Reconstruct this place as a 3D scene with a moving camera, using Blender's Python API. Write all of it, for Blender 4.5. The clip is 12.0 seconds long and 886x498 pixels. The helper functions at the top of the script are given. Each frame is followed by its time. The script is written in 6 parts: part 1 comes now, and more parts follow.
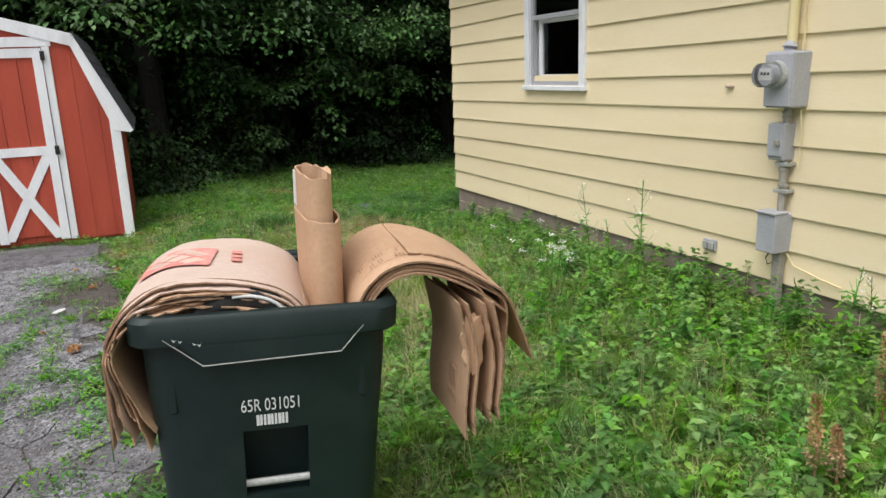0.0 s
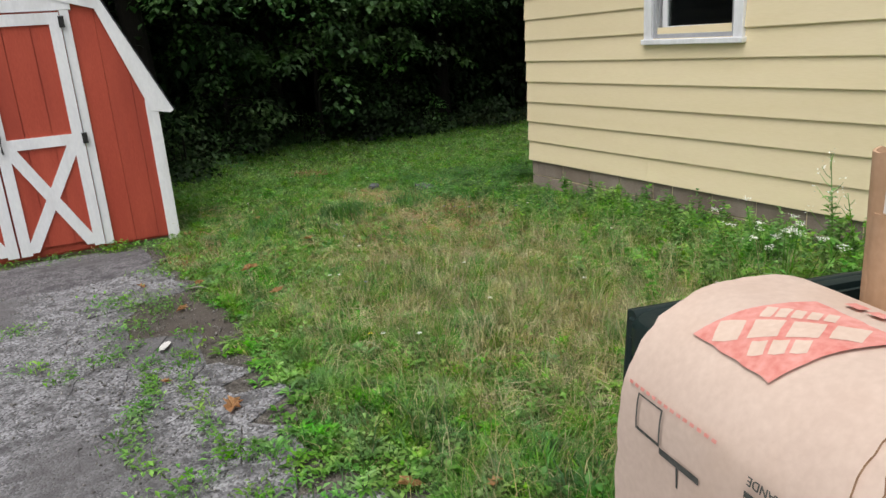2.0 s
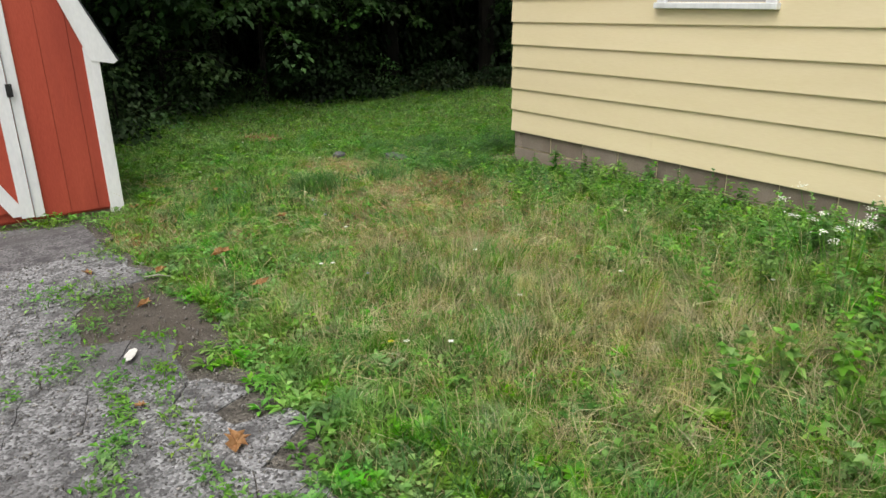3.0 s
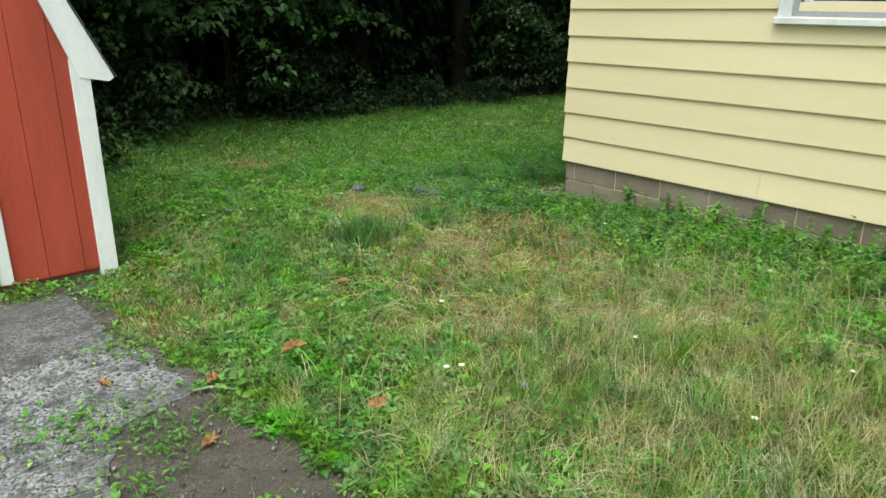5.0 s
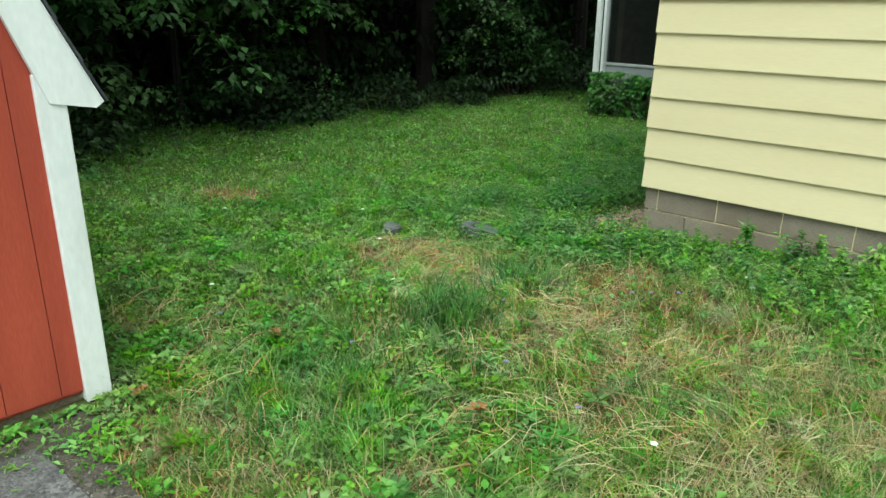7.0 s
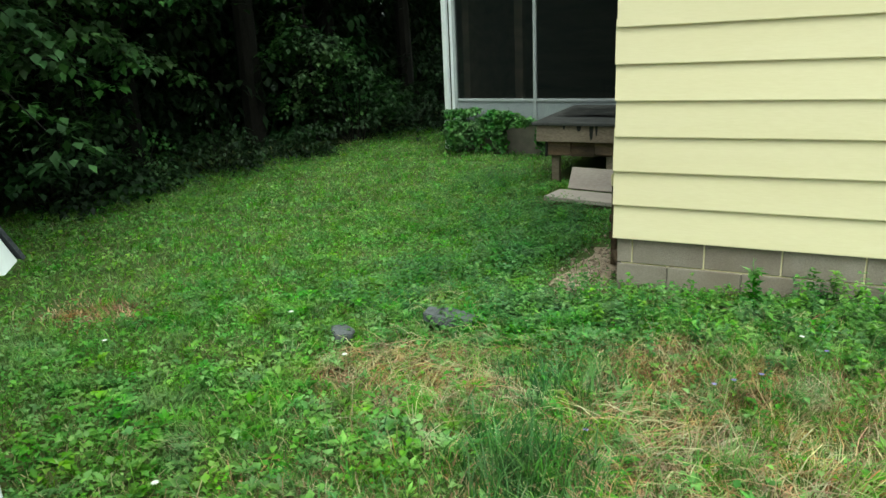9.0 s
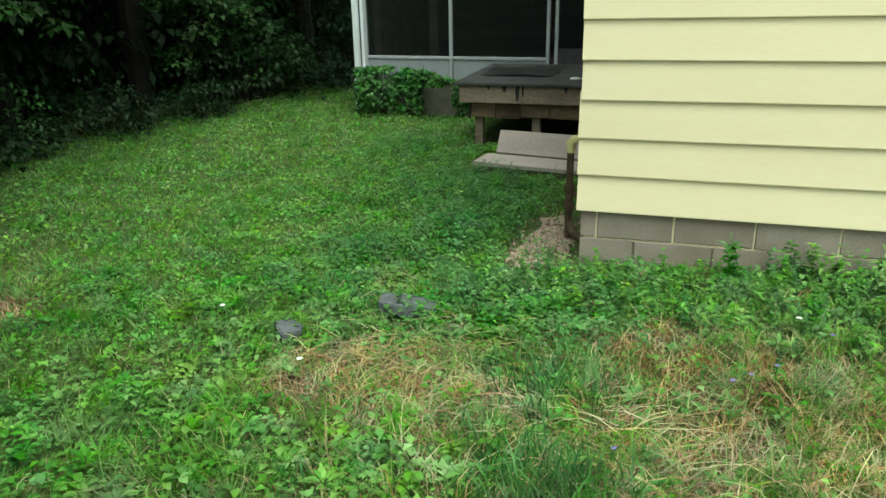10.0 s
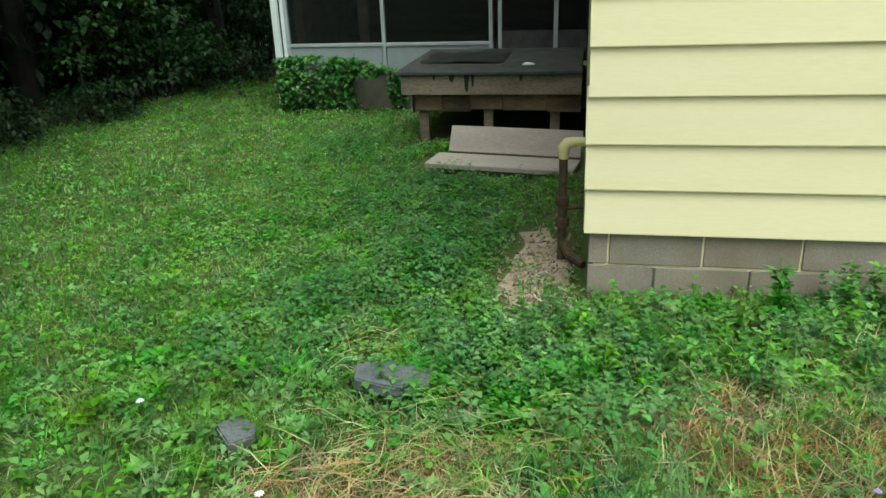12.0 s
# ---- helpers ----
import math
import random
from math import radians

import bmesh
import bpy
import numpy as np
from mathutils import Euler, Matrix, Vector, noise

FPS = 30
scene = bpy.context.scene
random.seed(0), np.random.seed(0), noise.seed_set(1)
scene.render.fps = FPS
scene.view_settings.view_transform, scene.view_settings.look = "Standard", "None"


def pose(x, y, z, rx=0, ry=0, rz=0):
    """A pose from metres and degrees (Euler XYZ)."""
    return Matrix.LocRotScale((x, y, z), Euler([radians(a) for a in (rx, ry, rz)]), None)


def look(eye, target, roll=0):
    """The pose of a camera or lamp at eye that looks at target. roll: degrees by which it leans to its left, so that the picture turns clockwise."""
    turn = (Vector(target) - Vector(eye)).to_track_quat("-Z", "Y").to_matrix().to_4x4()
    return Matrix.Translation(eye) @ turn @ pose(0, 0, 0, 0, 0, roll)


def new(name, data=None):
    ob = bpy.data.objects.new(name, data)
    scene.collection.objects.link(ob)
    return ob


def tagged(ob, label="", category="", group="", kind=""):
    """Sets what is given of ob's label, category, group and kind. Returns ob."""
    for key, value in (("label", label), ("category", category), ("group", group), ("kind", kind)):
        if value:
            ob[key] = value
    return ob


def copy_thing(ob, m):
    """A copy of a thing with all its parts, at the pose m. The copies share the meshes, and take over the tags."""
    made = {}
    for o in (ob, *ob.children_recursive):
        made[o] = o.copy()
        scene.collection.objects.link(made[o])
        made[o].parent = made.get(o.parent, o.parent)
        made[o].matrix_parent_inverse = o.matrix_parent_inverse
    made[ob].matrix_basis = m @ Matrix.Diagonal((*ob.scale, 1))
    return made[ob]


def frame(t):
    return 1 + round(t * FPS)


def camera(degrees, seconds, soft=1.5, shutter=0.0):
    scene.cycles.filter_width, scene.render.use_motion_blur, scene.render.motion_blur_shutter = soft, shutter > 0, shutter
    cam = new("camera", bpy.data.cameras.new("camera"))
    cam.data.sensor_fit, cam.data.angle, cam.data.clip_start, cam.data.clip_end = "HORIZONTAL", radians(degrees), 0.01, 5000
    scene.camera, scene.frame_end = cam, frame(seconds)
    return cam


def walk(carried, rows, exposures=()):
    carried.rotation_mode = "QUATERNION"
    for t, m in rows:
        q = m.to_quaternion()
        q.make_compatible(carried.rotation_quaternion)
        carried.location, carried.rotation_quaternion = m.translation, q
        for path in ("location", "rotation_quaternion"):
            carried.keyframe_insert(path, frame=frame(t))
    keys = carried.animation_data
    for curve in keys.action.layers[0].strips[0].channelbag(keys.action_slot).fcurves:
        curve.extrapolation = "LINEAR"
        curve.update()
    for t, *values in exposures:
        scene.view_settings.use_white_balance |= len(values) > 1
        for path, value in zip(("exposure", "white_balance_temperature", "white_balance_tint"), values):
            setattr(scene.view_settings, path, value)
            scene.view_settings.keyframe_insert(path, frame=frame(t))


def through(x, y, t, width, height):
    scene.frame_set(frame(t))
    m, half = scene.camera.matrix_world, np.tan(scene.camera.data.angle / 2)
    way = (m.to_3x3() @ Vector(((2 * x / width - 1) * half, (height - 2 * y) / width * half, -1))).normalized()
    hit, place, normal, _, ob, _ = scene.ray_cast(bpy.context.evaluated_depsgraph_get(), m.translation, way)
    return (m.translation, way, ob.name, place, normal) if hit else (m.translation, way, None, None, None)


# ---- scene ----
cam = camera(61.7, 12.0)
PATH = [
    (0, (0.075, 0.091, 1.431), (0.858, 1.869, 0.955), -2.3),
    (0.5, (-0.244, 0.494, 1.431), (0.532, 2.252, 0.876), -1.6),
    (1, (-0.576, 0.84, 1.454), (0.292, 2.571, 0.957), -0.3),
    (1.5, (-0.74, 1.328, 1.45), (0.114, 3.061, 0.933), -3.5),
    (2, (-0.901, 1.752, 1.429), (0.026, 3.431, 0.862), -4.1),
    (2.2, (-0.928, 1.926, 1.412), (0.018, 3.497, 0.615), -5.8),
    (2.5, (-1.004, 2.16, 1.416), (0.098, 3.675, 0.652), -2.2),
    (3, (-0.998, 2.63, 1.376), (0.052, 4.127, 0.73), -1.4),
    (3.4, (-1.076, 2.995, 1.362), (0.042, 4.522, 0.716), -1.8),
    (3.5, (-1.076, 3.072, 1.363), (0.078, 4.538, 0.643), -0.9),
    (3.7, (-1.149, 3.224, 1.379), (0.037, 4.709, 0.758), 0.0),
    (5.3, (-1.088, 4.513, 1.334), (0.183, 5.911, 0.679), -0.7),
    (5.5, (-1.029, 4.689, 1.293), (0.227, 6.109, 0.654), -2.6),
    (6, (-0.959, 5.162, 1.306), (0.333, 6.509, 0.587), 0.3),
    (6.5, (-0.964, 5.583, 1.295), (0.395, 6.84, 0.538), 2.1),
    (7, (-0.864, 6.007, 1.309), (0.541, 7.266, 0.645), 0.5),
    (8.8, (-0.6, 7.275, 1.35), (1.058, 8.157, 0.742), -1.1),
    (9, (-0.543, 7.382, 1.314), (1.142, 8.214, 0.744), -2.7),
    (9.5, (-0.468, 7.696, 1.308), (1.34, 8.209, 0.625), -0.4),
    (9.9, (-0.253, 7.886, 1.282), (1.565, 8.441, 0.659), -0.3),
    (10, (-0.206, 7.912, 1.271), (1.584, 8.475, 0.578), -1.1),
    (10.5, (-0.001, 8.096, 1.261), (1.808, 8.564, 0.547), -2.5),
    (11, (0.136, 8.3, 1.249), (1.981, 8.56, 0.522), -1.5),
    (11.5, (0.369, 8.357, 1.263), (2.196, 8.793, 0.576), -3.1),
    (11.6, (0.378, 8.384, 1.252), (2.244, 8.817, 0.676), -2.6),
    (12, (0.619, 8.424, 1.219), (2.443, 8.784, 0.48), -2.1),
]
walk(cam, [(t, look(eye, target, roll)) for t, eye, target, roll in PATH], [(0, 0.33, 6500, 10), (1, 0.25, 6500, 11), (2, 0.15, 6600, 9), (2.5, 0.22, 6850, 8), (3.5, 0.4, 6850, 4), (5.5, 0.52, 6500, -9), (6.5, 0.56, 6400, -13), (9.5, 0.65, 6300, -16), (12, 0.65, 6250, -15)])

# world and light: a bright overcast afternoon
world = bpy.data.worlds.new("overcast_sky")
scene.world = world
world.use_nodes = True
wn, wl = world.node_tree.nodes, world.node_tree.links
sky = wn.new("ShaderNodeTexSky")
sky.sky_type, sky.sun_disc = "NISHITA", False
sky.sun_elevation, sky.sun_rotation = radians(65), radians(235)
sky.dust_density, sky.air_density, sky.ozone_density = 4.0, 1.0, 1.0
grey_sky = wn.new("ShaderNodeHueSaturation")
grey_sky.inputs["Saturation"].default_value = 0.22
wl.new(sky.outputs[0], grey_sky.inputs["Color"])
wl.new(grey_sky.outputs[0], wn["Background"].inputs["Color"])
wn["Background"].inputs["Strength"].default_value = 0.15
sun = new("sun", bpy.data.lights.new("sun", "SUN"))
sun.data.energy, sun.data.angle, sun.data.color = 1.5, radians(60), (1.0, 0.97, 0.92)
sun.matrix_world = look((-4.2, -3.0, 11), (0, 0, 0))


# ---- materials ----
def mat(name, c1, c2, scale=8.0, rough=0.8, bump=0.0, fine=80.0, metal=0.0, island=0.0, piece=0.0, stain=None, stain_scale=1.5, stain_amount=0.5, stretch=(1, 1, 1), coat=0.0):
    """Two colours mixed by noise at two scales, with bump, per-piece brightness and an optional stain."""
    m = bpy.data.materials.new(name)
    m.use_nodes = True
    n, l = m.node_tree.nodes, m.node_tree.links
    b = n["Principled BSDF"]
    geo, coord, mp = n.new("ShaderNodeNewGeometry"), n.new("ShaderNodeTexCoord"), n.new("ShaderNodeMapping")
    mp.inputs["Scale"].default_value = stretch
    l.new(geo.outputs["Position"], mp.inputs["Vector"])
    a, f = n.new("ShaderNodeTexNoise"), n.new("ShaderNodeTexNoise")
    a.inputs["Scale"].default_value, f.inputs["Scale"].default_value = scale, fine
    a.inputs["Detail"].default_value = f.inputs["Detail"].default_value = 5
    l.new(mp.outputs[0], a.inputs["Vector"])
    l.new(mp.outputs[0], f.inputs["Vector"])
    both = n.new("ShaderNodeMath")
    both.operation = "MULTIPLY_ADD"
    both.inputs[1].default_value = 0.5
    l.new(f.outputs[0], both.inputs[0])
    half = n.new("ShaderNodeMath")
    half.operation = "MULTIPLY"
    half.inputs[1].default_value = 0.5
    l.new(a.outputs[0], half.inputs[0])
    l.new(half.outputs[0], both.inputs[2])
    r = n.new("ShaderNodeValToRGB")
    r.color_ramp.elements[0].position, r.color_ramp.elements[1].position = 0.36, 0.64
    r.color_ramp.elements[0].color, r.color_ramp.elements[1].color = (*c1, 1), (*c2, 1)
    l.new(both.outputs[0], r.inputs[0])
    out = r.outputs[0]
    if stain:
        s = n.new("ShaderNodeTexNoise")
        s.inputs["Scale"].default_value, s.inputs["Detail"].default_value = stain_scale, 6
        l.new(mp.outputs[0], s.inputs["Vector"])
        sr = n.new("ShaderNodeValToRGB")
        sr.color_ramp.elements[0].position, sr.color_ramp.elements[1].position = 0.52, 0.68
        l.new(s.outputs[0], sr.inputs[0])
        k = n.new("ShaderNodeMath")
        k.operation = "MULTIPLY"
        k.inputs[1].default_value = stain_amount
        l.new(sr.outputs[0], k.inputs[0])
        mx = n.new("ShaderNodeMix")
        mx.data_type = "RGBA"
        l.new(k.outputs[0], mx.inputs[0])
        l.new(out, mx.inputs[6])
        mx.inputs[7].default_value = (*stain, 1)
        out = mx.outputs[2]
    if island or piece:
        h = n.new("ShaderNodeHueSaturation")
        rng = n.new("ShaderNodeMapRange")
        v = island or piece
        rng.inputs[3].default_value, rng.inputs[4].default_value = 1 - v, 1 + v
        if island:
            l.new(geo.outputs["Random Per Island"], rng.inputs[0])
        else:
            info = n.new("ShaderNodeObjectInfo")
            l.new(info.outputs["Random"], rng.inputs[0])
        l.new(rng.outputs[0], h.inputs["Value"])
        l.new(out, h.inputs["Color"])
        out = h.outputs[0]
    l.new(out, b.inputs["Base Color"])
    b.inputs["Roughness"].default_value, b.inputs["Metallic"].default_value = rough, metal
    b.inputs["Coat Weight"].default_value = coat
    b.inputs["Specular IOR Level"].default_value = 0.3
    if bump:
        bp = n.new("ShaderNodeBump")
        bp.inputs["Strength"].default_value, bp.inputs["Distance"].default_value = bump, 0.01
        l.new(both.outputs[0], bp.inputs["Height"])
        l.new(bp.outputs[0], b.inputs["Normal"])
    return m


def leaf_mat(name, c1, c2, c3, scale=0.9, through=0.35, rough=0.55, plant=9.0):
    """Leaves and blades: colour by patch of ground and by leaf, and some light passing through."""
    m = bpy.data.materials.new(name)
    m.use_nodes = True
    n, l = m.node_tree.nodes, m.node_tree.links
    b, out = n["Principled BSDF"], n["Material Output"]
    geo, a = n.new("ShaderNodeNewGeometry"), n.new("ShaderNodeTexNoise")
    a.inputs["Scale"].default_value, a.inputs["Detail"].default_value = scale, 4
    l.new(geo.outputs["Position"], a.inputs["Vector"])
    add = n.new("ShaderNodeMath")
    add.operation = "MULTIPLY_ADD"
    add.inputs[1].default_value = 0.45
    l.new(geo.outputs["Random Per Island"], add.inputs[0])
    sub = n.new("ShaderNodeMath")
    sub.operation = "SUBTRACT"
    sub.inputs[1].default_value = 0.2
    l.new(a.outputs[0], sub.inputs[0])
    l.new(sub.outputs[0], add.inputs[2])
    r = n.new("ShaderNodeValToRGB")
    e = r.color_ramp.elements
    e[0].position, e[0].color, e[1].position, e[1].color = 0.25, (*c1, 1), 0.85, (*c3, 1)
    mid = e.new(0.55)
    mid.color = (*c2, 1)
    l.new(add.outputs[0], r.inputs[0])
    tone = n.new("ShaderNodeHueSaturation")
    for noise_scale, lo, hi, socket in ((plant, 0.58, 1.52, "Value"), (plant * 0.45, 0.478, 0.522, "Hue"), (plant * 0.7, 0.75, 1.2, "Saturation")):
        pn, pr = n.new("ShaderNodeTexNoise"), n.new("ShaderNodeMapRange")
        pn.inputs["Scale"].default_value, pn.inputs["Detail"].default_value = noise_scale, 2
        pr.inputs[1].default_value, pr.inputs[2].default_value = 0.3, 0.7
        pr.inputs[3].default_value, pr.inputs[4].default_value = lo, hi
        l.new(geo.outputs["Position"], pn.inputs["Vector"])
        l.new(pn.outputs[0], pr.inputs[0])
        l.new(pr.outputs[0], tone.inputs[socket])
    l.new(r.outputs[0], tone.inputs["Color"])
    l.new(tone.outputs[0], b.inputs["Base Color"])
    b.inputs["Roughness"].default_value = rough
    b.inputs["Specular IOR Level"].default_value = 0.25
    t, mix = n.new("ShaderNodeBsdfTranslucent"), n.new("ShaderNodeMixShader")
    l.new(tone.outputs[0], t.inputs["Color"])
    mix.inputs[0].default_value = through
    l.new(b.outputs[0], mix.inputs[1])
    l.new(t.outputs[0], mix.inputs[2])
    l.new(mix.outputs[0], out.inputs["Surface"])
    return m


M_SIDING = mat("yellow_painted_clapboard", (0.79, 0.67, 0.44), (0.84, 0.72, 0.50), 3, 0.6, 0.12, 60, piece=0.025, stain=(0.74, 0.62, 0.41), stain_scale=0.9, stain_amount=0.3, stretch=(1, 0.25, 2))
M_BLOCK = mat("grey_concrete_block", (0.23, 0.185, 0.155), (0.33, 0.275, 0.24), 5, 0.95, 0.5, 120, piece=0.1, stain=(0.2, 0.15, 0.12), stain_scale=1.6, stain_amount=0.6)
M_MORTAR = mat("mortar", (0.19, 0.16, 0.14), (0.27, 0.23, 0.205), 8, 0.95, 0.4, 90)
M_WHITE = mat("weathered_white_paint", (0.76, 0.77, 0.82), (0.86, 0.87, 0.91), 5, 0.65, 0.25, 60, stain=(0.5, 0.49, 0.5), stain_scale=4, stain_amount=0.4, stretch=(1, 1, 0.35))
M_RED = mat("red_barn_paint", (0.36, 0.058, 0.036), (0.46, 0.085, 0.052), 4, 0.75, 0.35, 90, piece=0.06, stain=(0.3, 0.05, 0.035), stain_scale=2.2, stain_amount=0.5, stretch=(2, 2, 0.3))
M_SHINGLE = mat("dark_shingle", (0.03, 0.032, 0.038), (0.065, 0.068, 0.078), 20, 0.95, 0.5, 150, piece=0.2)
M_BLACK = mat("black_iron", (0.012, 0.012, 0.013), (0.03, 0.03, 0.03), 30, 0.5, 0.1)


def asphalt_mat(name, dark, pale, patch):
    """Worn asphalt: stones of a centimetre, each with its own grey, in a darker binder, with stained patches."""
    m = bpy.data.materials.new(name)
    m.use_nodes = True
    n, l = m.node_tree.nodes, m.node_tree.links
    b, geo = n["Principled BSDF"], n.new("ShaderNodeNewGeometry")
    cells, big, mid = n.new("ShaderNodeTexVoronoi"), n.new("ShaderNodeTexNoise"), n.new("ShaderNodeTexNoise")
    cells.inputs["Scale"].default_value = 85
    big.inputs["Scale"].default_value, big.inputs["Detail"].default_value = 1.1, 6
    mid.inputs["Scale"].default_value, mid.inputs["Detail"].default_value = 9, 6
    for tex in (cells, big, mid):
        l.new(geo.outputs["Position"], tex.inputs["Vector"])
    ramp = n.new("ShaderNodeValToRGB")
    e = ramp.color_ramp.elements
    e[0].position, e[0].color, e[1].position, e[1].color = 0.1, (*dark, 1), 0.95, (*pale, 1)
    l.new(cells.outputs["Color"], ramp.inputs[0])
    out = ramp.outputs[0]
    for tex, lo, hi, colour, amount in ((mid, 0.46, 0.66, dark, 0.8), (big, 0.47, 0.62, patch, 0.8)):
        rg, mx = n.new("ShaderNodeMapRange"), n.new("ShaderNodeMix")
        rg.inputs[1].default_value, rg.inputs[2].default_value, rg.inputs[4].default_value = lo, hi, amount
        mx.data_type = "RGBA"
        mx.inputs[7].default_value = (*colour, 1)
        l.new(tex.outputs[0], rg.inputs[0])
        l.new(rg.outputs[0], mx.inputs[0])
        l.new(out, mx.inputs[6])
        out = mx.outputs[2]
    l.new(out, b.inputs["Base Color"])
    b.inputs["Roughness"].default_value, b.inputs["Specular IOR Level"].default_value = 0.9, 0.3
    bp = n.new("ShaderNodeBump")
    bp.inputs["Strength"].default_value, bp.inputs["Distance"].default_value = 0.9, 0.006
    bp.invert = True
    l.new(cells.outputs["Distance"], bp.inputs["Height"])
    l.new(bp.outputs[0], b.inputs["Normal"])
    return m


M_ASPHALT = asphalt_mat("old_grey_asphalt", (0.06, 0.058, 0.062), (0.4, 0.4, 0.425), (0.115, 0.11, 0.115))
M_SOIL = asphalt_mat("crumbled_asphalt_and_soil", (0.045, 0.04, 0.036), (0.19, 0.172, 0.155), (0.085, 0.07, 0.06))
M_ASPHALT_DARK = asphalt_mat("newer_dark_asphalt", (0.06, 0.058, 0.064), (0.24, 0.23, 0.245), (0.11, 0.105, 0.11))
M_RUBBLE = mat("pale_dirt_crumbs", (0.22, 0.16, 0.12), (0.46, 0.36, 0.29), 20, 1.0, 0.3, 120, island=0.4)
M_GRIT = mat("loose_grit", (0.1, 0.095, 0.09), (0.32, 0.3, 0.29), 30, 0.95, 0.3, 200, island=0.45)
M_DIRT = mat("bare_sandy_dirt", (0.3, 0.22, 0.16), (0.5, 0.38, 0.3), 9, 1.0, 0.6, 70)
M_GROUND = mat("lawn_soil", (0.05, 0.085, 0.02), (0.11, 0.13, 0.04), 3, 1.0, 0.5, 40, stain=(0.14, 0.1, 0.055), stain_scale=1.1, stain_amount=0.5)
M_GRASS = leaf_mat("green_grass", (0.085, 0.212, 0.032), (0.168, 0.34, 0.06), (0.29, 0.45, 0.125), 1.3, 0.45)
M_STRAW = leaf_mat("dry_straw_grass", (0.32, 0.31, 0.125), (0.45, 0.41, 0.21), (0.56, 0.51, 0.32), 2.0, 0.3)
M_RUST = leaf_mat("brown_dead_weed", (0.24, 0.135, 0.07), (0.38, 0.22, 0.115), (0.5, 0.345, 0.2), 2.0, 0.2)
M_WEED = leaf_mat("broad_weed_leaf", (0.08, 0.21, 0.034), (0.15, 0.335, 0.06), (0.275, 0.48, 0.115), 1.8, 0.4)
M_IVY = leaf_mat("ivy_leaf", (0.05, 0.138, 0.036), (0.095, 0.225, 0.055), (0.15, 0.31, 0.09), 3.0, 0.3)
# Leaf colours carry the wood's shade in one copy, daylight in the other.
M_SHADED_TREE = leaf_mat("shaded_forest_leaf", (0.01, 0.026, 0.009), (0.018, 0.045, 0.013), (0.034, 0.076, 0.022), 0.7, 0.25, plant=1.3)
M_LIT_TREE = leaf_mat("lit_maple_leaf", (0.035, 0.085, 0.025), (0.07, 0.15, 0.045), (0.13, 0.23, 0.085), 0.9, 0.3, plant=1.6)
# Near-black bark: the darkness under the trees is put into its colour.
M_SHADED_BARK = mat("shaded_bark", (0.008, 0.007, 0.006), (0.022, 0.019, 0.016), 10, 0.95, 0.7, 60, stretch=(1, 1, 0.25))
M_BIN = mat("dark_green_cart_plastic", (0.006, 0.0155, 0.0145), (0.0105, 0.023, 0.022), 6, 0.48, 0.05, 160, stain=(0.03, 0.045, 0.042), stain_scale=5, stain_amount=0.25)
M_BIN.node_tree.nodes["Principled BSDF"].inputs["Specular IOR Level"].default_value = 0.38
M_TYRE = mat("black_rubber", (0.012, 0.012, 0.012), (0.025, 0.025, 0.025), 20, 0.7, 0.1)
M_BAR = mat("galvanised_bar", (0.36, 0.37, 0.36), (0.52, 0.53, 0.52), 20, 0.45, 0.05, metal=0.3)
M_CARD = mat("brown_cardboard", (0.47, 0.30, 0.185), (0.55, 0.36, 0.235), 5, 0.85, 0.1, 60, stain=(0.4, 0.25, 0.15), stain_scale=3, stain_amount=0.3, stretch=(1, 1, 1))
M_CARD_PALE = mat("pale_sunbleached_cardboard", (0.55, 0.425, 0.36), (0.63, 0.5, 0.43), 4, 0.85, 0.1, 60, stain=(0.52, 0.37, 0.285), stain_scale=3, stain_amount=0.4)
M_CARD_EDGE = mat("cut_cardboard_edge", (0.22, 0.13, 0.08), (0.38, 0.25, 0.16), 60, 0.95, 0.5, 200)
M_PRINT_RED = mat("faded_red_print", (0.6, 0.2, 0.17), (0.7, 0.34, 0.3), 12, 0.85, 0, 70)
M_PRINT_PINK = mat("pale_print_letters", (0.6, 0.45, 0.37), (0.66, 0.52, 0.44), 12, 0.85)
M_PRINT_DARK = mat("dark_green_black_print", (0.05, 0.055, 0.05), (0.1, 0.1, 0.095), 20, 0.85)
M_PRINT_BROWN = mat("brown_print", (0.33, 0.2, 0.125), (0.4, 0.25, 0.16), 20, 0.85)
M_STAMP = mat("white_stamp", (0.55, 0.57, 0.57), (0.7, 0.72, 0.72), 30, 0.7, 0, 120)
M_PAPER = mat("white_paper", (0.6, 0.59, 0.58), (0.72, 0.71, 0.7), 10, 0.8, 0.05)
M_METER = mat("grey_meter_enclosure", (0.36, 0.37, 0.41), (0.44, 0.45, 0.49), 8, 0.5, 0.05, 60, stain=(0.3, 0.3, 0.32), stain_scale=4, stain_amount=0.4)
M_CONDUIT = mat("weathered_conduit", (0.27, 0.25, 0.22), (0.38, 0.36, 0.32), 20, 0.6, 0.1)
M_YELLOW = mat("yellow_painted_pipe", (0.74, 0.62, 0.33), (0.79, 0.68, 0.4), 8, 0.6, 0.05)
M_RUSTPIPE = mat("rusty_gas_pipe", (0.06, 0.04, 0.028), (0.15, 0.1, 0.065), 18, 0.8, 0.3)
M_ALU = mat("grey_aluminium_frame", (0.33, 0.34, 0.37), (0.42, 0.43, 0.46), 8, 0.45, 0.03, 60)
M_PANEL = mat("grey_porch_panel", (0.25, 0.265, 0.295), (0.33, 0.345, 0.375), 5, 0.6, 0.05, 50, stain=(0.3, 0.3, 0.33), stain_scale=3, stain_amount=0.4)
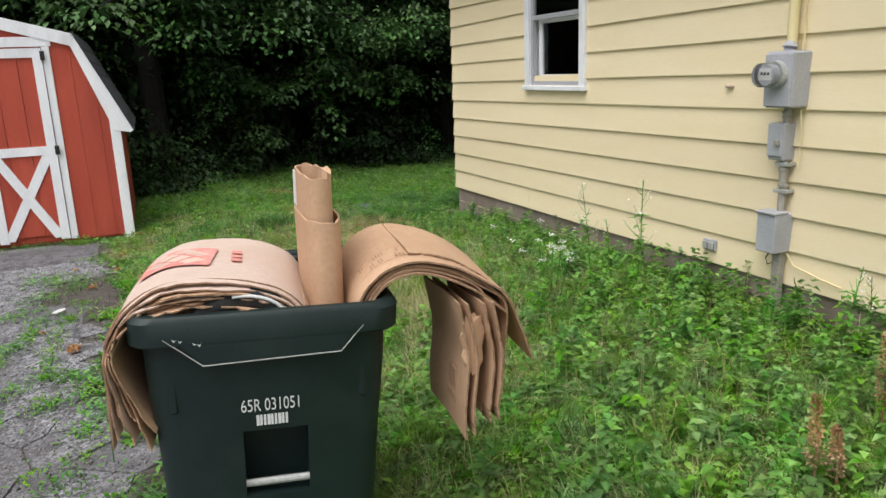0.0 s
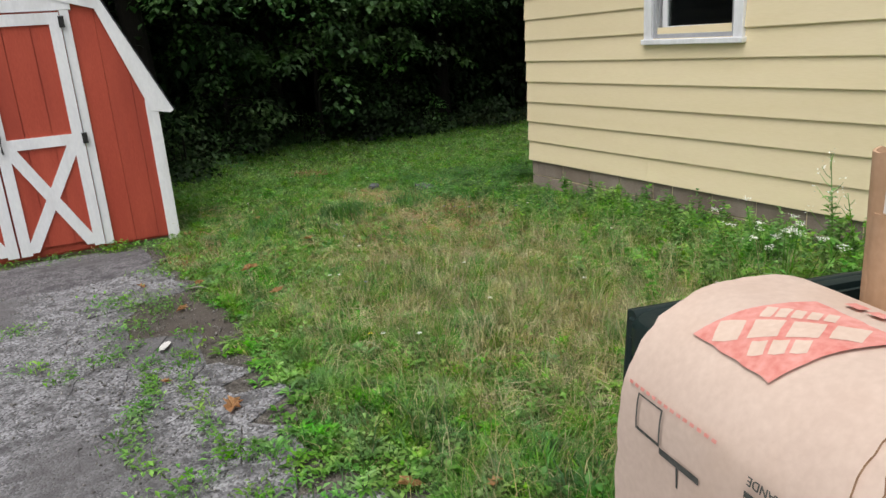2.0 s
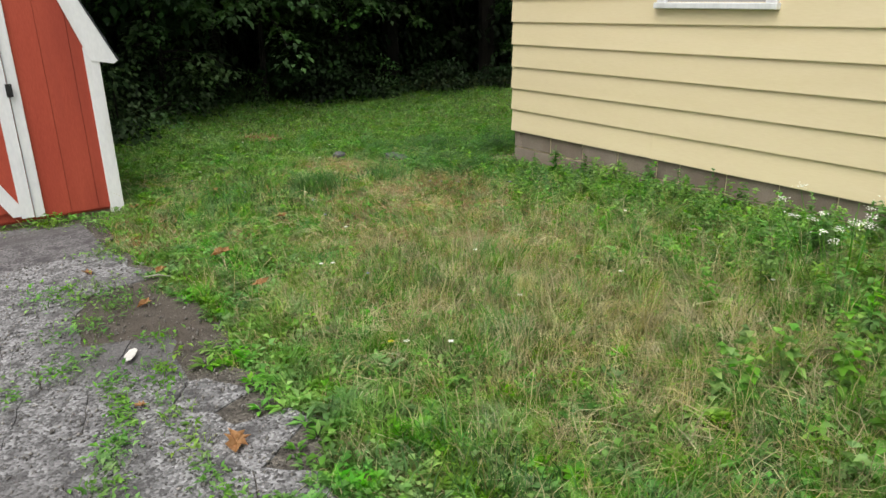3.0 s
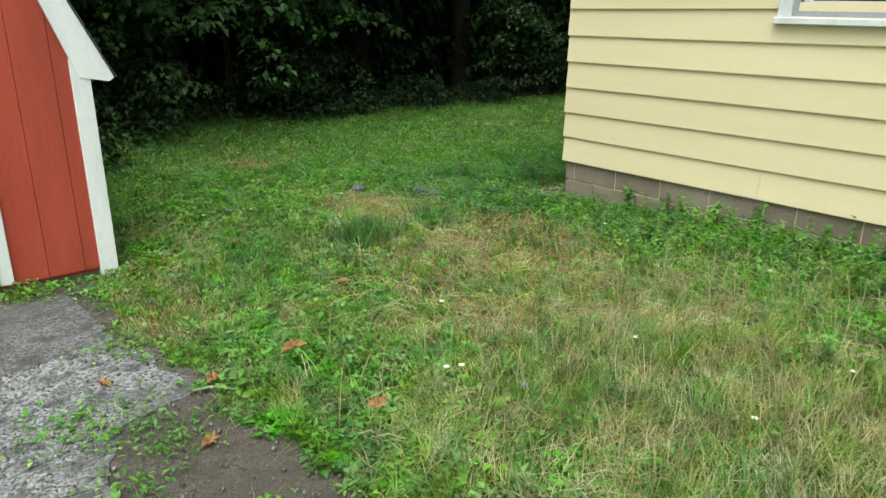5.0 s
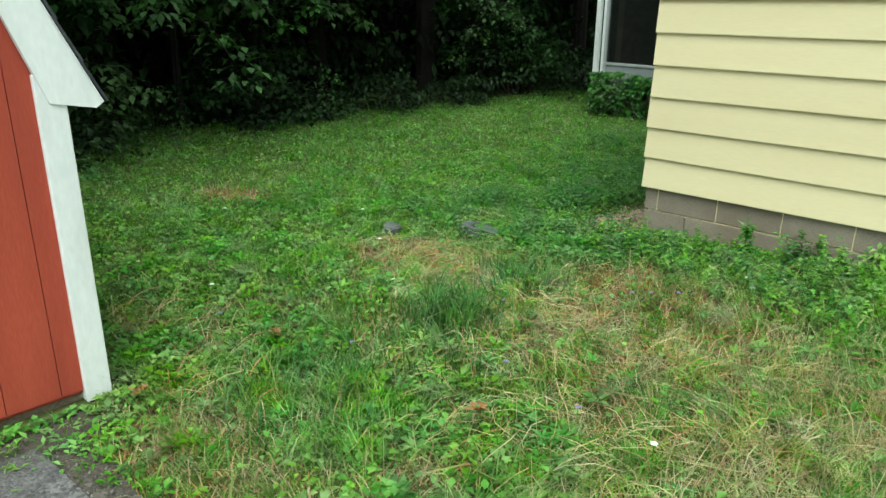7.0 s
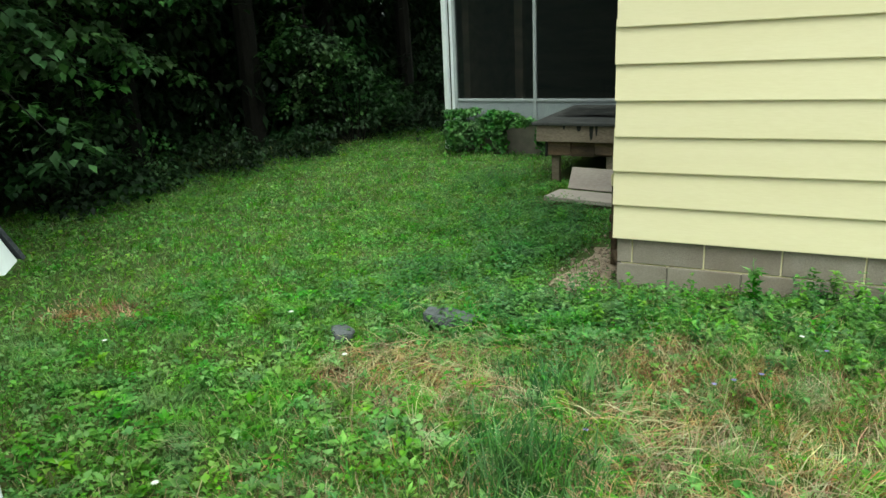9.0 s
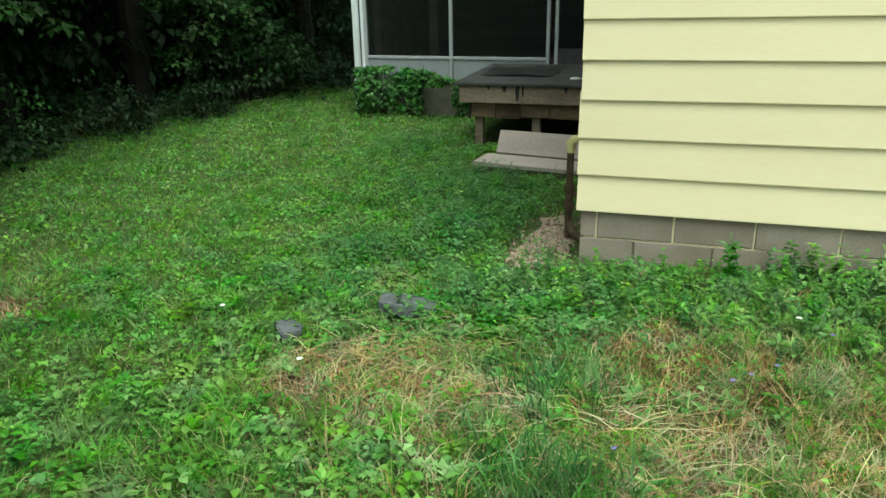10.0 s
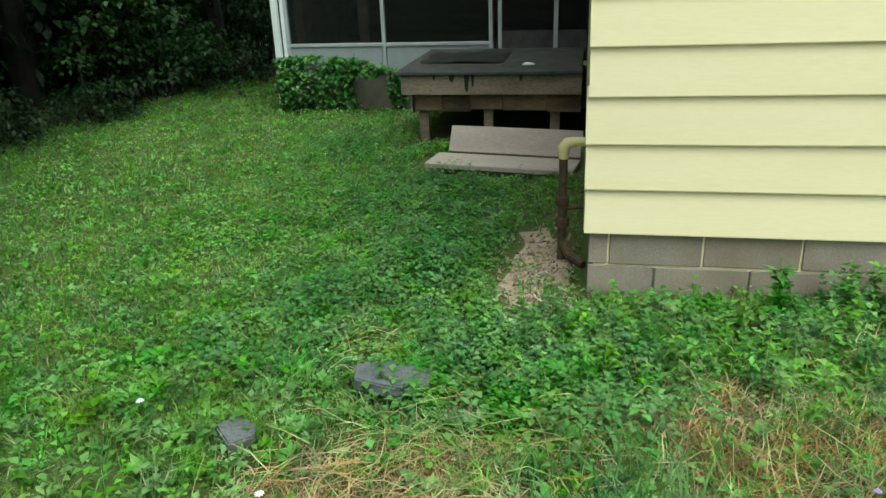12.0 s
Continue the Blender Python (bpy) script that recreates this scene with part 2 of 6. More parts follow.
M_DECKTOP = mat("dark_tarred_deck", (0.035, 0.034, 0.036), (0.085, 0.08, 0.082), 5, 0.85, 0.4, 60)
M_OLDWOOD = mat("weathered_timber", (0.15, 0.112, 0.088), (0.34, 0.26, 0.21), 5, 0.9, 0.4, 60, piece=0.25, stain=(0.05, 0.045, 0.04), stain_scale=2.5, stain_amount=0.7, stretch=(1, 0.4, 2))
M_BROWNWOOD = mat("dark_brown_timber", (0.1, 0.062, 0.04), (0.23, 0.15, 0.1), 5, 0.9, 0.4, 60, piece=0.35, stain=(0.04, 0.032, 0.028), stain_scale=3, stain_amount=0.7, stretch=(1, 0.4, 2))
M_PALEWOOD = mat("bleached_plank", (0.38, 0.31, 0.29), (0.5, 0.42, 0.39), 6, 0.85, 0.3, 70, stretch=(1, 0.3, 2))
M_DARKROOM = mat("unlit_room_plaster", (0.16, 0.15, 0.14), (0.22, 0.21, 0.19), 4, 0.9)
M_STONE = mat("grey_flat_stone", (0.07, 0.073, 0.08), (0.15, 0.155, 0.165), 9, 0.9, 0.6, 80)
M_DEADLEAF = mat("dead_orange_leaf", (0.42, 0.22, 0.09), (0.6, 0.36, 0.19), 20, 0.8, 0.2)
M_PETAL = mat("white_petal", (0.75, 0.76, 0.7), (0.85, 0.86, 0.8), 30, 0.8)
M_PETAL_YELLOW = mat("yellow_petal", (0.8, 0.62, 0.03), (0.9, 0.75, 0.06), 30, 0.8)
M_PETAL_VIOLET = mat("violet_petal", (0.2, 0.17, 0.4), (0.3, 0.26, 0.5), 30, 0.8)
M_HEX = mat("cream_enamel", (0.62, 0.54, 0.36), (0.7, 0.62, 0.45), 20, 0.5)


def glass_mat(name, tint, clear):
    """A thin sheet: part see-through, part glossy."""
    m = bpy.data.materials.new(name)
    m.use_nodes = True
    n, l = m.node_tree.nodes, m.node_tree.links
    gl, tr, mix, fr = n.new("ShaderNodeBsdfGlossy"), n.new("ShaderNodeBsdfTransparent"), n.new("ShaderNodeMixShader"), n.new("ShaderNodeFresnel")
    gl.inputs["Roughness"].default_value = 0.03
    tr.inputs["Color"].default_value = (*tint, 1)
    fr.inputs["IOR"].default_value = clear
    l.new(fr.outputs[0], mix.inputs[0])
    l.new(tr.outputs[0], mix.inputs[1])
    l.new(gl.outputs[0], mix.inputs[2])
    l.new(mix.outputs[0], n["Material Output"].inputs["Surface"])
    return m


def mesh_screen():
    m = bpy.data.materials.new("dark_insect_screen")
    m.use_nodes = True
    n, l = m.node_tree.nodes, m.node_tree.links
    tr, df, mix = n.new("ShaderNodeBsdfTransparent"), n.new("ShaderNodeBsdfDiffuse"), n.new("ShaderNodeMixShader")
    df.inputs["Color"].default_value = (0.016, 0.019, 0.018, 1)
    mix.inputs[0].default_value = 0.5
    l.new(tr.outputs[0], mix.inputs[1])
    l.new(df.outputs[0], mix.inputs[2])
    l.new(mix.outputs[0], n["Material Output"].inputs["Surface"])
    return m


M_GLASS = glass_mat("window_glass", (0.75, 0.8, 0.78), 1.45)
M_METERGLASS = glass_mat("meter_glass", (0.9, 0.92, 0.93), 1.4)
M_SCREEN = mesh_screen()


# ---- helpers for things ----
def obj(name, bm, m, parent=None, label="", smooth=False):
    me = bpy.data.meshes.new(name)
    bm.normal_update()
    bm.to_mesh(me)
    bm.free()
    for one in (m if isinstance(m, (list, tuple)) else [m]):
        me.materials.append(one)
    if smooth:
        me.polygons.foreach_set("use_smooth", [True] * len(me.polygons))
        me.set_sharp_from_angle(angle=radians(38))
    ob = new(name, me)
    ob.parent = parent
    if label:
        ob["label"] = label
    return ob


def part(name, bm, m, parent, label="", smooth=False):
    return obj(name, bm, m, parent, label, smooth)


def thing(name, m, label, category, group="", kind=""):
    e = new(name)
    e.matrix_world = m
    return tagged(e, label, category, group, kind)


def box(bm, x0, x1, y0, y1, z0, z1, bevel=0.0, m=None):
    r = bmesh.ops.create_cube(bm, size=1.0, matrix=(m or Matrix()) @ Matrix.Translation(((x0 + x1) / 2, (y0 + y1) / 2, (z0 + z1) / 2)) @ Matrix.Diagonal((abs(x1 - x0), abs(y1 - y0), abs(z1 - z0), 1)))
    if bevel:
        es = list({e for v in r["verts"] for e in v.link_edges})
        bmesh.ops.bevel(bm, geom=es, offset=bevel, segments=1, affect="EDGES", profile=0.7)
    return bm


def boxed(*a, **k):
    return box(bmesh.new(), *a, **k)


def tube(bm, pts, radii, sides=8, cap=True):
    """A tube along points, with a radius at each."""
    pts = [Vector(p) for p in pts]
    rings = []
    for i, p in enumerate(pts):
        d = (pts[min(i + 1, len(pts) - 1)] - pts[max(i - 1, 0)]).normalized()
        q = d.to_track_quat("Z", "Y")
        rr = radii[i] if isinstance(radii, (list, tuple)) else radii
        rings.append([bm.verts.new(p + q @ Vector((math.cos(t) * rr, math.sin(t) * rr, 0))) for t in [2 * math.pi * k / sides for k in range(sides)]])
    for a, b in zip(rings, rings[1:]):
        for k in range(sides):
            bm.faces.new((a[k], a[(k + 1) % sides], b[(k + 1) % sides], b[k]))
    if cap:
        bm.faces.new(list(reversed(rings[0])))
        bm.faces.new(rings[-1])
    return bm


def prism(bm, outline, depth, m=None):
    """An outline in x and z, given thickness along y."""
    m = m or Matrix()
    a = [bm.verts.new(m @ Vector((x, 0, z))) for x, z in outline]
    b = [bm.verts.new(m @ Vector((x, depth, z))) for x, z in outline]
    bm.faces.new(a)
    bm.faces.new(list(reversed(b)))
    k = len(a)
    for i in range(k):
        bm.faces.new((a[(i + 1) % k], a[i], b[i], b[(i + 1) % k]))
    return bm


def raw_mesh(name, verts, tris, m, parent=None):
    """A large triangle mesh from arrays."""
    me = bpy.data.meshes.new(name)
    verts, tris = np.asarray(verts, dtype=np.float32), np.asarray(tris, dtype=np.int32)
    me.vertices.add(len(verts))
    me.vertices.foreach_set("co", verts.ravel())
    me.loops.add(tris.size)
    me.loops.foreach_set("vertex_index", tris.ravel())
    me.polygons.add(len(tris))
    me.polygons.foreach_set("loop_start", np.arange(0, tris.size, 3, dtype=np.int32))
    me.update(calc_edges=True)
    me.materials.append(m)
    ob = new(name, me)
    ob.parent = parent
    return ob


rng = np.random.default_rng(7)


# ---- the plan ----
WALL_X, CORNER_Y, LAP, SILL_Z = 3.94, 8.405, 0.2115, -0.02
PORCH_X, DECK_X = 9.6, 7.78


def ground_z(x, y):
    x, y = np.asarray(x, dtype=float), np.asarray(y, dtype=float)
    fall = 0.06 * np.clip(x - 1.5, 0, 6) * np.clip((y - 5) / 4, 0, 1) + 0.04 * np.clip((y - 8) / 2, 0, 1)
    return -0.235 - np.clip(fall, 0, 0.33) + 0.012 * np.sin(x * 2.1 + 0.5 * y) * np.sin(y * 1.7)


def drive_edge(y):
    """Where the drive's broken edge lies."""
    y = np.asarray(y, dtype=float)
    return -0.03 + 0.2 * np.clip((4.3 - y) / 1.0, 0, 1) - 0.12 * np.exp(-((y - 7.6) / 0.35) ** 2) - 0.1 * np.exp(-((y - 4.5) / 0.4) ** 2) + 0.05 * np.sin(y * 5.3) + 0.035 * np.sin(y * 11.7 + 1) + 0.02 * np.sin(y * 23)


DRIVE_END = 8.62

# ground: one sheet to the horizon
gx = np.concatenate([np.linspace(-400, -12, 12), np.linspace(-11, 16, 136), np.linspace(18, 400, 12)])
gy = np.concatenate([np.linspace(-400, -10, 12), np.linspace(-9, 24, 166), np.linspace(26, 400, 12)])
GX, GY = np.meshgrid(gx, gy)
idx = np.arange(GX.size).reshape(GX.shape)
q = np.stack([idx[:-1, :-1], idx[:-1, 1:], idx[1:, 1:], idx[1:, :-1]], -1).reshape(-1, 4)
ground = raw_mesh("ground", np.stack([GX.ravel(), GY.ravel(), ground_z(GX, GY).ravel()], -1), np.concatenate([q[:, [0, 1, 2]], q[:, [0, 2, 3]]]), M_GROUND)
tagged(ground, "soil under a long uneven lawn, sloping down behind the house", "lawn", kind="structure")

# drive: a solid sheet, with a broken strip of loose pieces along its edge
drive = thing("road", Matrix(), "old grey asphalt driveway with a crumbling cracked edge", "driveway", kind="structure")
bm = bmesh.new()
ys = np.linspace(-9, DRIVE_END, 120)
rows = []
for y in ys:
    x1 = -1.02 + 0.12 * math.sin(y * 3.1) + 0.07 * math.sin(y * 7.7) if y > 1.5 else float(drive_edge(y))
    if y > 6.85:
        x1 = float(drive_edge(y)) - 0.03
    if y > 8.0:
        x1 = float(drive_edge(y)) - 0.2 - 0.5 * (y - 8.0)
    xs = np.linspace(-7.5, x1, 30)
    rows.append([bm.verts.new((x, y + (0.05 * math.sin(x * 6) if y > 8.5 else 0), float(ground_z(x, y)) + 0.026 + 0.006 * noise.noise((x * 1.3, y * 1.3, 0)))) for x in xs])
for a, b in zip(rows, rows[1:]):
    for i in range(len(a) - 1):
        bm.faces.new((a[i], a[i + 1], b[i + 1], b[i]))
skirt = bmesh.ops.extrude_edge_only(bm, edges=[e for e in bm.edges if e.is_boundary])
bmesh.ops.translate(bm, verts=[v for v in skirt["geom"] if isinstance(v, bmesh.types.BMVert)], vec=(0, 0, -0.07))
part("asphalt_sheet", bm, M_ASPHALT, drive)
bm = bmesh.new()
rows = []
for y in np.linspace(1.2, DRIVE_END + 0.1, 90):
    rows.append([bm.verts.new((x, y, float(ground_z(x, y)) + 0.017 + 0.006 * noise.noise((x * 9, y * 9, 0)))) for x in np.linspace(-1.5, float(drive_edge(y)) + 0.04, 16)])
for a, b in zip(rows, rows[1:]):
    for i in range(len(a) - 1):
        bm.faces.new((a[i], a[i + 1], b[i + 1], b[i]))
part("gravel_bed", bm, M_SOIL, drive, "brown grit between the broken pieces")

bm = bmesh.new()
cols = []
for x in np.linspace(-7.4, -0.16, 90):
    y0 = 7.62 + 0.16 * noise.noise((x * 0.9, 3, 0)) + 0.09 * noise.noise((x * 4.1, 8, 0)) + 0.2 * max(0.0, x + 0.6)
    cols.append([bm.verts.new((x, y, float(ground_z(x, y)) + (0.0345 if 0 < k < 7 else 0.02) + 0.006 * noise.noise((x * 1.3, y * 1.3, 0)))) for k, y in enumerate(np.linspace(y0, 8.56, 8))])
for a, b in zip(cols, cols[1:]):
    for i in range(7):
        bm.faces.new((a[i], b[i], b[i + 1], a[i + 1]))
part("asphalt_patch", bm, M_ASPHALT_DARK, drive, "darker, smoother asphalt before the shed")


# ---- house ----
house = thing("house", Matrix(), "single-storey house with yellow clapboard siding on concrete block footings", "house")
WIN_Y0, WIN_Y1, WIN_Z0, WIN_Z1 = 5.63, 6.645, 1.178, 2.46
TOP_Z = SILL_Z + 13 * LAP
HOUSE_S, HOUSE_E = -6.0, 13.0
bm = bmesh.new()
for y0, y1, z0, z1 in ((HOUSE_S, WIN_Y0 + 0.07, -0.2, TOP_Z), (WIN_Y1 - 0.07, CORNER_Y - 0.05, -0.2, TOP_Z), (WIN_Y0 + 0.07, WIN_Y1 - 0.07, -0.2, WIN_Z0 + 0.06), (WIN_Y0 + 0.07, WIN_Y1 - 0.07, WIN_Z1 - 0.07, TOP_Z)):
    box(bm, WALL_X + 0.04, WALL_X + 0.2, y0, y1, z0, z1)
wall_west = part("wall_west", bm, M_SIDING, house)
wall_back = part("wall_back", boxed(WALL_X + 0.2, HOUSE_E, CORNER_Y - 0.2, CORNER_Y - 0.05, -0.2, TOP_Z), M_SIDING, house)
bm = boxed(WALL_X + 0.2, HOUSE_E, HOUSE_S, HOUSE_S + 0.15, -0.2, TOP_Z)
box(bm, HOUSE_E - 0.15, HOUSE_E, HOUSE_S + 0.15, CORNER_Y - 0.2, -0.2, TOP_Z)
part("wall_far", bm, M_SIDING, house)
bm = boxed(WALL_X + 0.2, HOUSE_E - 0.15, HOUSE_S + 0.15, CORNER_Y - 0.2, -0.1, 0.1)
part("floor", bm, M_OLDWOOD, house)
bm = boxed(WALL_X + 0.2, HOUSE_E - 0.15, HOUSE_S + 0.15, CORNER_Y - 0.2, 2.5, 2.6)
box(bm, 7.0, 7.1, HOUSE_S + 0.15, CORNER_Y - 0.2, 0.1, 2.5)
part("room", bm, M_DARKROOM, house)
# roof with eaves
bm = prism(bmesh.new(), [(WALL_X - 0.35, TOP_Z), ((WALL_X + HOUSE_E) / 2, TOP_Z + 1.9), (HOUSE_E + 0.35, TOP_Z), (HOUSE_E + 0.35, TOP_Z + 0.12), ((WALL_X + HOUSE_E) / 2, TOP_Z + 2.05), (WALL_X - 0.35, TOP_Z + 0.12)], CORNER_Y - HOUSE_S + 0.5, Matrix.Translation((0, HOUSE_S - 0.2, 0)))
part("roof", bm, M_SHINGLE, house)
part("soffit", boxed(WALL_X - 0.33, WALL_X + 0.1, HOUSE_S - 0.2, CORNER_Y + 0.3, TOP_Z - 0.03, TOP_Z), M_WHITE, house)


def clapboard(length, wob):
    """A lap board along y: thick lower edge, thin upper edge."""
    b = bmesh.new()
    n = max(2, int(length / 0.8))
    prof = [(0.0, 0.0), (-0.001, 0.005), (0.022, LAP + 0.045), (0.036, LAP + 0.045), (0.036, 0.004)]
    rings = [[b.verts.new((x, length * i / n, z + wob * math.sin(i * 1.7 + length))) for x, z in prof] for i in range(n + 1)]
    for a, c in zip(rings, rings[1:]):
        for k in range(len(prof)):
            b.faces.new((a[k], c[k], c[(k + 1) % len(prof)], a[(k + 1) % len(prof)]))
    b.faces.new(rings[0])
    b.faces.new(list(reversed(rings[-1])))
    bmesh.ops.recalc_face_normals(b, faces=b.faces)
    return b


# the laps widen a little towards the front of the house
FAN = 0.0105


def board_at(y0, y1, z, lift=0.0):
    ob = part("siding_board", clapboard(y1 - y0 - 0.002, 0.0012), M_SIDING, wall_west)
    rise = FAN * (z - SILL_Z) if z < SILL_Z + 9.5 * LAP else 0.0
    ob.location = (WALL_X + lift, y0, z + rise * (CORNER_Y - (y1 if y0 == HOUSE_S else y0)))
    ob.rotation_euler = (0 if y0 == HOUSE_S else -rise, 0, 0)


JOINTS = [6.62, 1.9, 0.4, 0.6, 1.5, 2.0, 0.1, 1.2, 0.3, 2.4, 1.7, 0.9, 0.6]
for k in range(13):
    z = SILL_Z + k * LAP
    cuts = [HOUSE_S, JOINTS[k], CORNER_Y + 0.004 * (k % 3)]
    if k >= 6:
        cuts = sorted(cuts + [WIN_Y0, WIN_Y1])
    for a, b in zip(cuts, cuts[1:]):
        if k >= 6 and a >= WIN_Y0 - 0.01 and b <= WIN_Y1 + 0.01:
            if k == 6:
                bm = boxed(0, 0.036, 0, b - a, 0, WIN_Z0 - z - SILL_Z * 0)
                if WIN_Z0 - z > 0.02:
                    o = part("siding_board", bm, M_SIDING, wall_west)
                    o.location = (WALL_X + 0.002, a, z)
                else:
                    bm.free()
            continue
        board_at(a, b, z, 0.002 * (k % 2 if b - a < 3 else 0))
part("siding_board", boxed(WALL_X + 0.003, WALL_X + 0.035, WIN_Y0, WIN_Y1, SILL_Z + 5 * LAP + 0.19, WIN_Z0), M_SIDING, wall_west)
for k in range(13):
    o = part("siding_board", clapboard(HOUSE_E - WALL_X - 0.04, 0.001), M_SIDING, wall_back)
    o.matrix_world = Matrix.Translation((WALL_X + 0.036, CORNER_Y, SILL_Z + k * LAP)) @ Matrix(((0, 1, 0, 0), (-1, 0, 0, 0), (0, 0, 1, 0), (0, 0, 0, 1)))

# footings of concrete block with mortar joints
footing = part("footing", boxed(WALL_X + 0.043, WALL_X + 0.2, HOUSE_S, CORNER_Y - 0.03, -0.85, SILL_Z + 0.01), M_MORTAR, house)
box_f = boxed(WALL_X + 0.2, HOUSE_E, CORNER_Y - 0.2, CORNER_Y - 0.043, -1.0, SILL_Z + 0.01)
footing_back = part("footing_back", box_f, M_MORTAR, house)


def block(length, height):
    b = boxed(0, 0.05, 0.005, length - 0.005, 0.005, height - 0.005, bevel=0.004)
    return b


TOP_JOINTS = [8.385, 8.286, 7.856, 7.426, 7.0, 6.57, 6.34, 5.906, 5.471, 5.04]
while TOP_JOINTS[-1] > -1.5:
    TOP_JOINTS.append(TOP_JOINTS[-1] - 0.43)
for row, (z0, z1) in enumerate(((-0.188, SILL_Z + 0.008), (-0.39, -0.188), (-0.59, -0.39))):
    js = TOP_JOINTS if row != 1 else [8.385] + [j - 0.215 for j in TOP_JOINTS[1:]]
    for a, b in zip(js, js[1:]):
        o = part("block", block(a - b, z1 - z0), M_BLOCK, footing)
        o.location = (WALL_X + 0.03 + 0.002 * math.sin(a * 9 + row), b, z0)
    for k in range(9):
        o = part("block", block(0.43, z1 - z0), M_BLOCK, footing_back)
        o.matrix_world = Matrix.Translation((WALL_X + 0.045 + 0.43 * k + (0.2 if row == 1 else 0), CORNER_Y - 0.03, z0)) @ pose(0, 0, 0, 0, 0, -90)

# window: white casing, grey storm sash, two panes
window_1 = new("window")
window_1.parent = house
window_1["label"] = "double-hung window with white wooden casing and grey storm frame"
wy0, wy1, wz0, wz1 = WIN_Y0, WIN_Y1, WIN_Z0, WIN_Z1
bm = bmesh.new()
for a in ((wy0, wy0 + 0.085, wz0 + 0.045, wz1), (wy1 - 0.085, wy1, wz0 + 0.045, wz1), (wy0 + 0.085, wy1 - 0.085, wz1 - 0.09, wz1)):
    box(bm, WALL_X - 0.022, WALL_X + 0.2, *a, bevel=0.004)
part("casing", bm, M_WHITE, window_1)
part("sill", boxed(WALL_X - 0.045, WALL_X + 0.2, wy0 - 0.015, wy1 + 0.015, wz0, wz0 + 0.045, bevel=0.006), M_WHITE, window_1)
bm = bmesh.new()
iy0, iy1, iz0, iz1 = wy0 + 0.085, wy1 - 0.085, wz0 + 0.045, wz1 - 0.09
MEET = 1.85
for a in ((iy0, iy0 + 0.035, iz0, iz1), (iy1 - 0.035, iy1, iz0, iz1), (iy0 + 0.035, iy1 - 0.035, iz0, iz0 + 0.04), (iy0 + 0.035, iy1 - 0.035, iz1 - 0.04, iz1), (iy0 + 0.035, iy1 - 0.035, MEET - 0.02, MEET + 0.025)):
    box(bm, WALL_X + 0.005, WALL_X + 0.045, *a, bevel=0.003)
part("storm_frame", bm, M_ALU, window_1, "grey aluminium storm window frame")
bm = bmesh.new()
for a in ((iy0 + 0.035, iy0 + 0.085, iz0 + 0.04, MEET), (iy1 - 0.085, iy1 - 0.035, iz0 + 0.04, MEET), (iy0 + 0.085, iy1 - 0.085, iz0 + 0.04, iz0 + 0.1), (iy0 + 0.085, iy1 - 0.085, MEET - 0.05, MEET)):
    box(bm, WALL_X + 0.075, WALL_X + 0.11, *a, bevel=0.003)
part("lower_sash", bm, M_WHITE, window_1)
for z0, z1, dx in ((iz0 + 0.1, MEET - 0.05, 0.09), (MEET + 0.02, iz1 - 0.04, 0.03)):
    o = part("pane", boxed(WALL_X + dx, WALL_X + dx + 0.004, iy0 + 0.03, iy1 - 0.03, z0, z1), M_GLASS, window_1)
    o.visible_shadow = False

# meter, boxes and conduit on the wall
meter = thing("electric_meter", Matrix.Translation((WALL_X, 3.44, 1.28)), "grey electric meter box with a round glass dial on yellow siding", "meter")
part("enclosure", boxed(-0.14, 0.02, -0.105, 0.1, -0.17, 0.165, bevel=0.012), M_METER, meter)
part("cover_lip", boxed(-0.152, -0.138, -0.1, 0.095, -0.16, 0.15, bevel=0.004), M_METER, meter)
bm = bmesh.new()
bmesh.ops.create_cone(bm, cap_ends=True, segments=28, radius1=0.083, radius2=0.078, depth=0.04, matrix=pose(-0.17, 0.0, 0.03, 0, -90, 0))
part("socket_ring", bm, M_BAR, meter, "bright metal ring")
bm = bmesh.new()
bmesh.ops.create_cone(bm, cap_ends=True, segments=24, radius1=0.06, radius2=0.06, depth=0.07, matrix=pose(-0.21, 0.0, 0.03, 0, -90, 0))
dial = part("dial", bm, M_METER, meter)
part("dial_face", boxed(-0.249, -0.245, -0.045, 0.045, 0.0, 0.07), M_PAPER, dial, "white dial plate")
for k in range(3):
    part("dial_mark", boxed(-0.252, -0.249, -0.03 + k * 0.024, -0.015 + k * 0.024, 0.03, 0.046), M_PRINT_DARK, dial)
bm = bmesh.new()
bmesh.ops.create_cone(bm, cap_ends=True, segments=28, radius1=0.076, radius2=0.07, depth=0.1, matrix=pose(-0.235, 0.0, 0.03, 0, -90, 0))
o = part("glass_cover", bm, M_METERGLASS, meter, "clear glass dome")
o.visible_shadow = False
part("weather_hub", tube(bmesh.new(), [(-0.06, 0, 0.16), (-0.06, 0, 0.19), (-0.05, 0, 0.215)], [0.05, 0.045, 0.03], 12), M_METER, meter)
b2 = thing("wall_box", Matrix.Translation((WALL_X, 3.475, 0.9)), "small grey hinged telephone box below the meter", "utility box")
part("body", boxed(-0.085, 0.02, -0.06, 0.06, -0.115, 0.115, bevel=0.008), M_METER, b2)
part("lid", boxed(-0.1, -0.086, -0.055, 0.055, -0.09, 0.11, bevel=0.005), M_METER, b2)
part("latch", boxed(-0.125, -0.1, -0.045, -0.015, -0.02, 0.015, bevel=0.004), M_CONDUIT, b2)
b3 = thing("wall_box", Matrix.Translation((WALL_X, 3.465, 0.33)), "grey metal cable box low on the yellow wall", "utility box")
part("body", boxed(-0.135, 0.02, -0.075, 0.075, -0.13, 0.12, bevel=0.006), M_METER, b3)
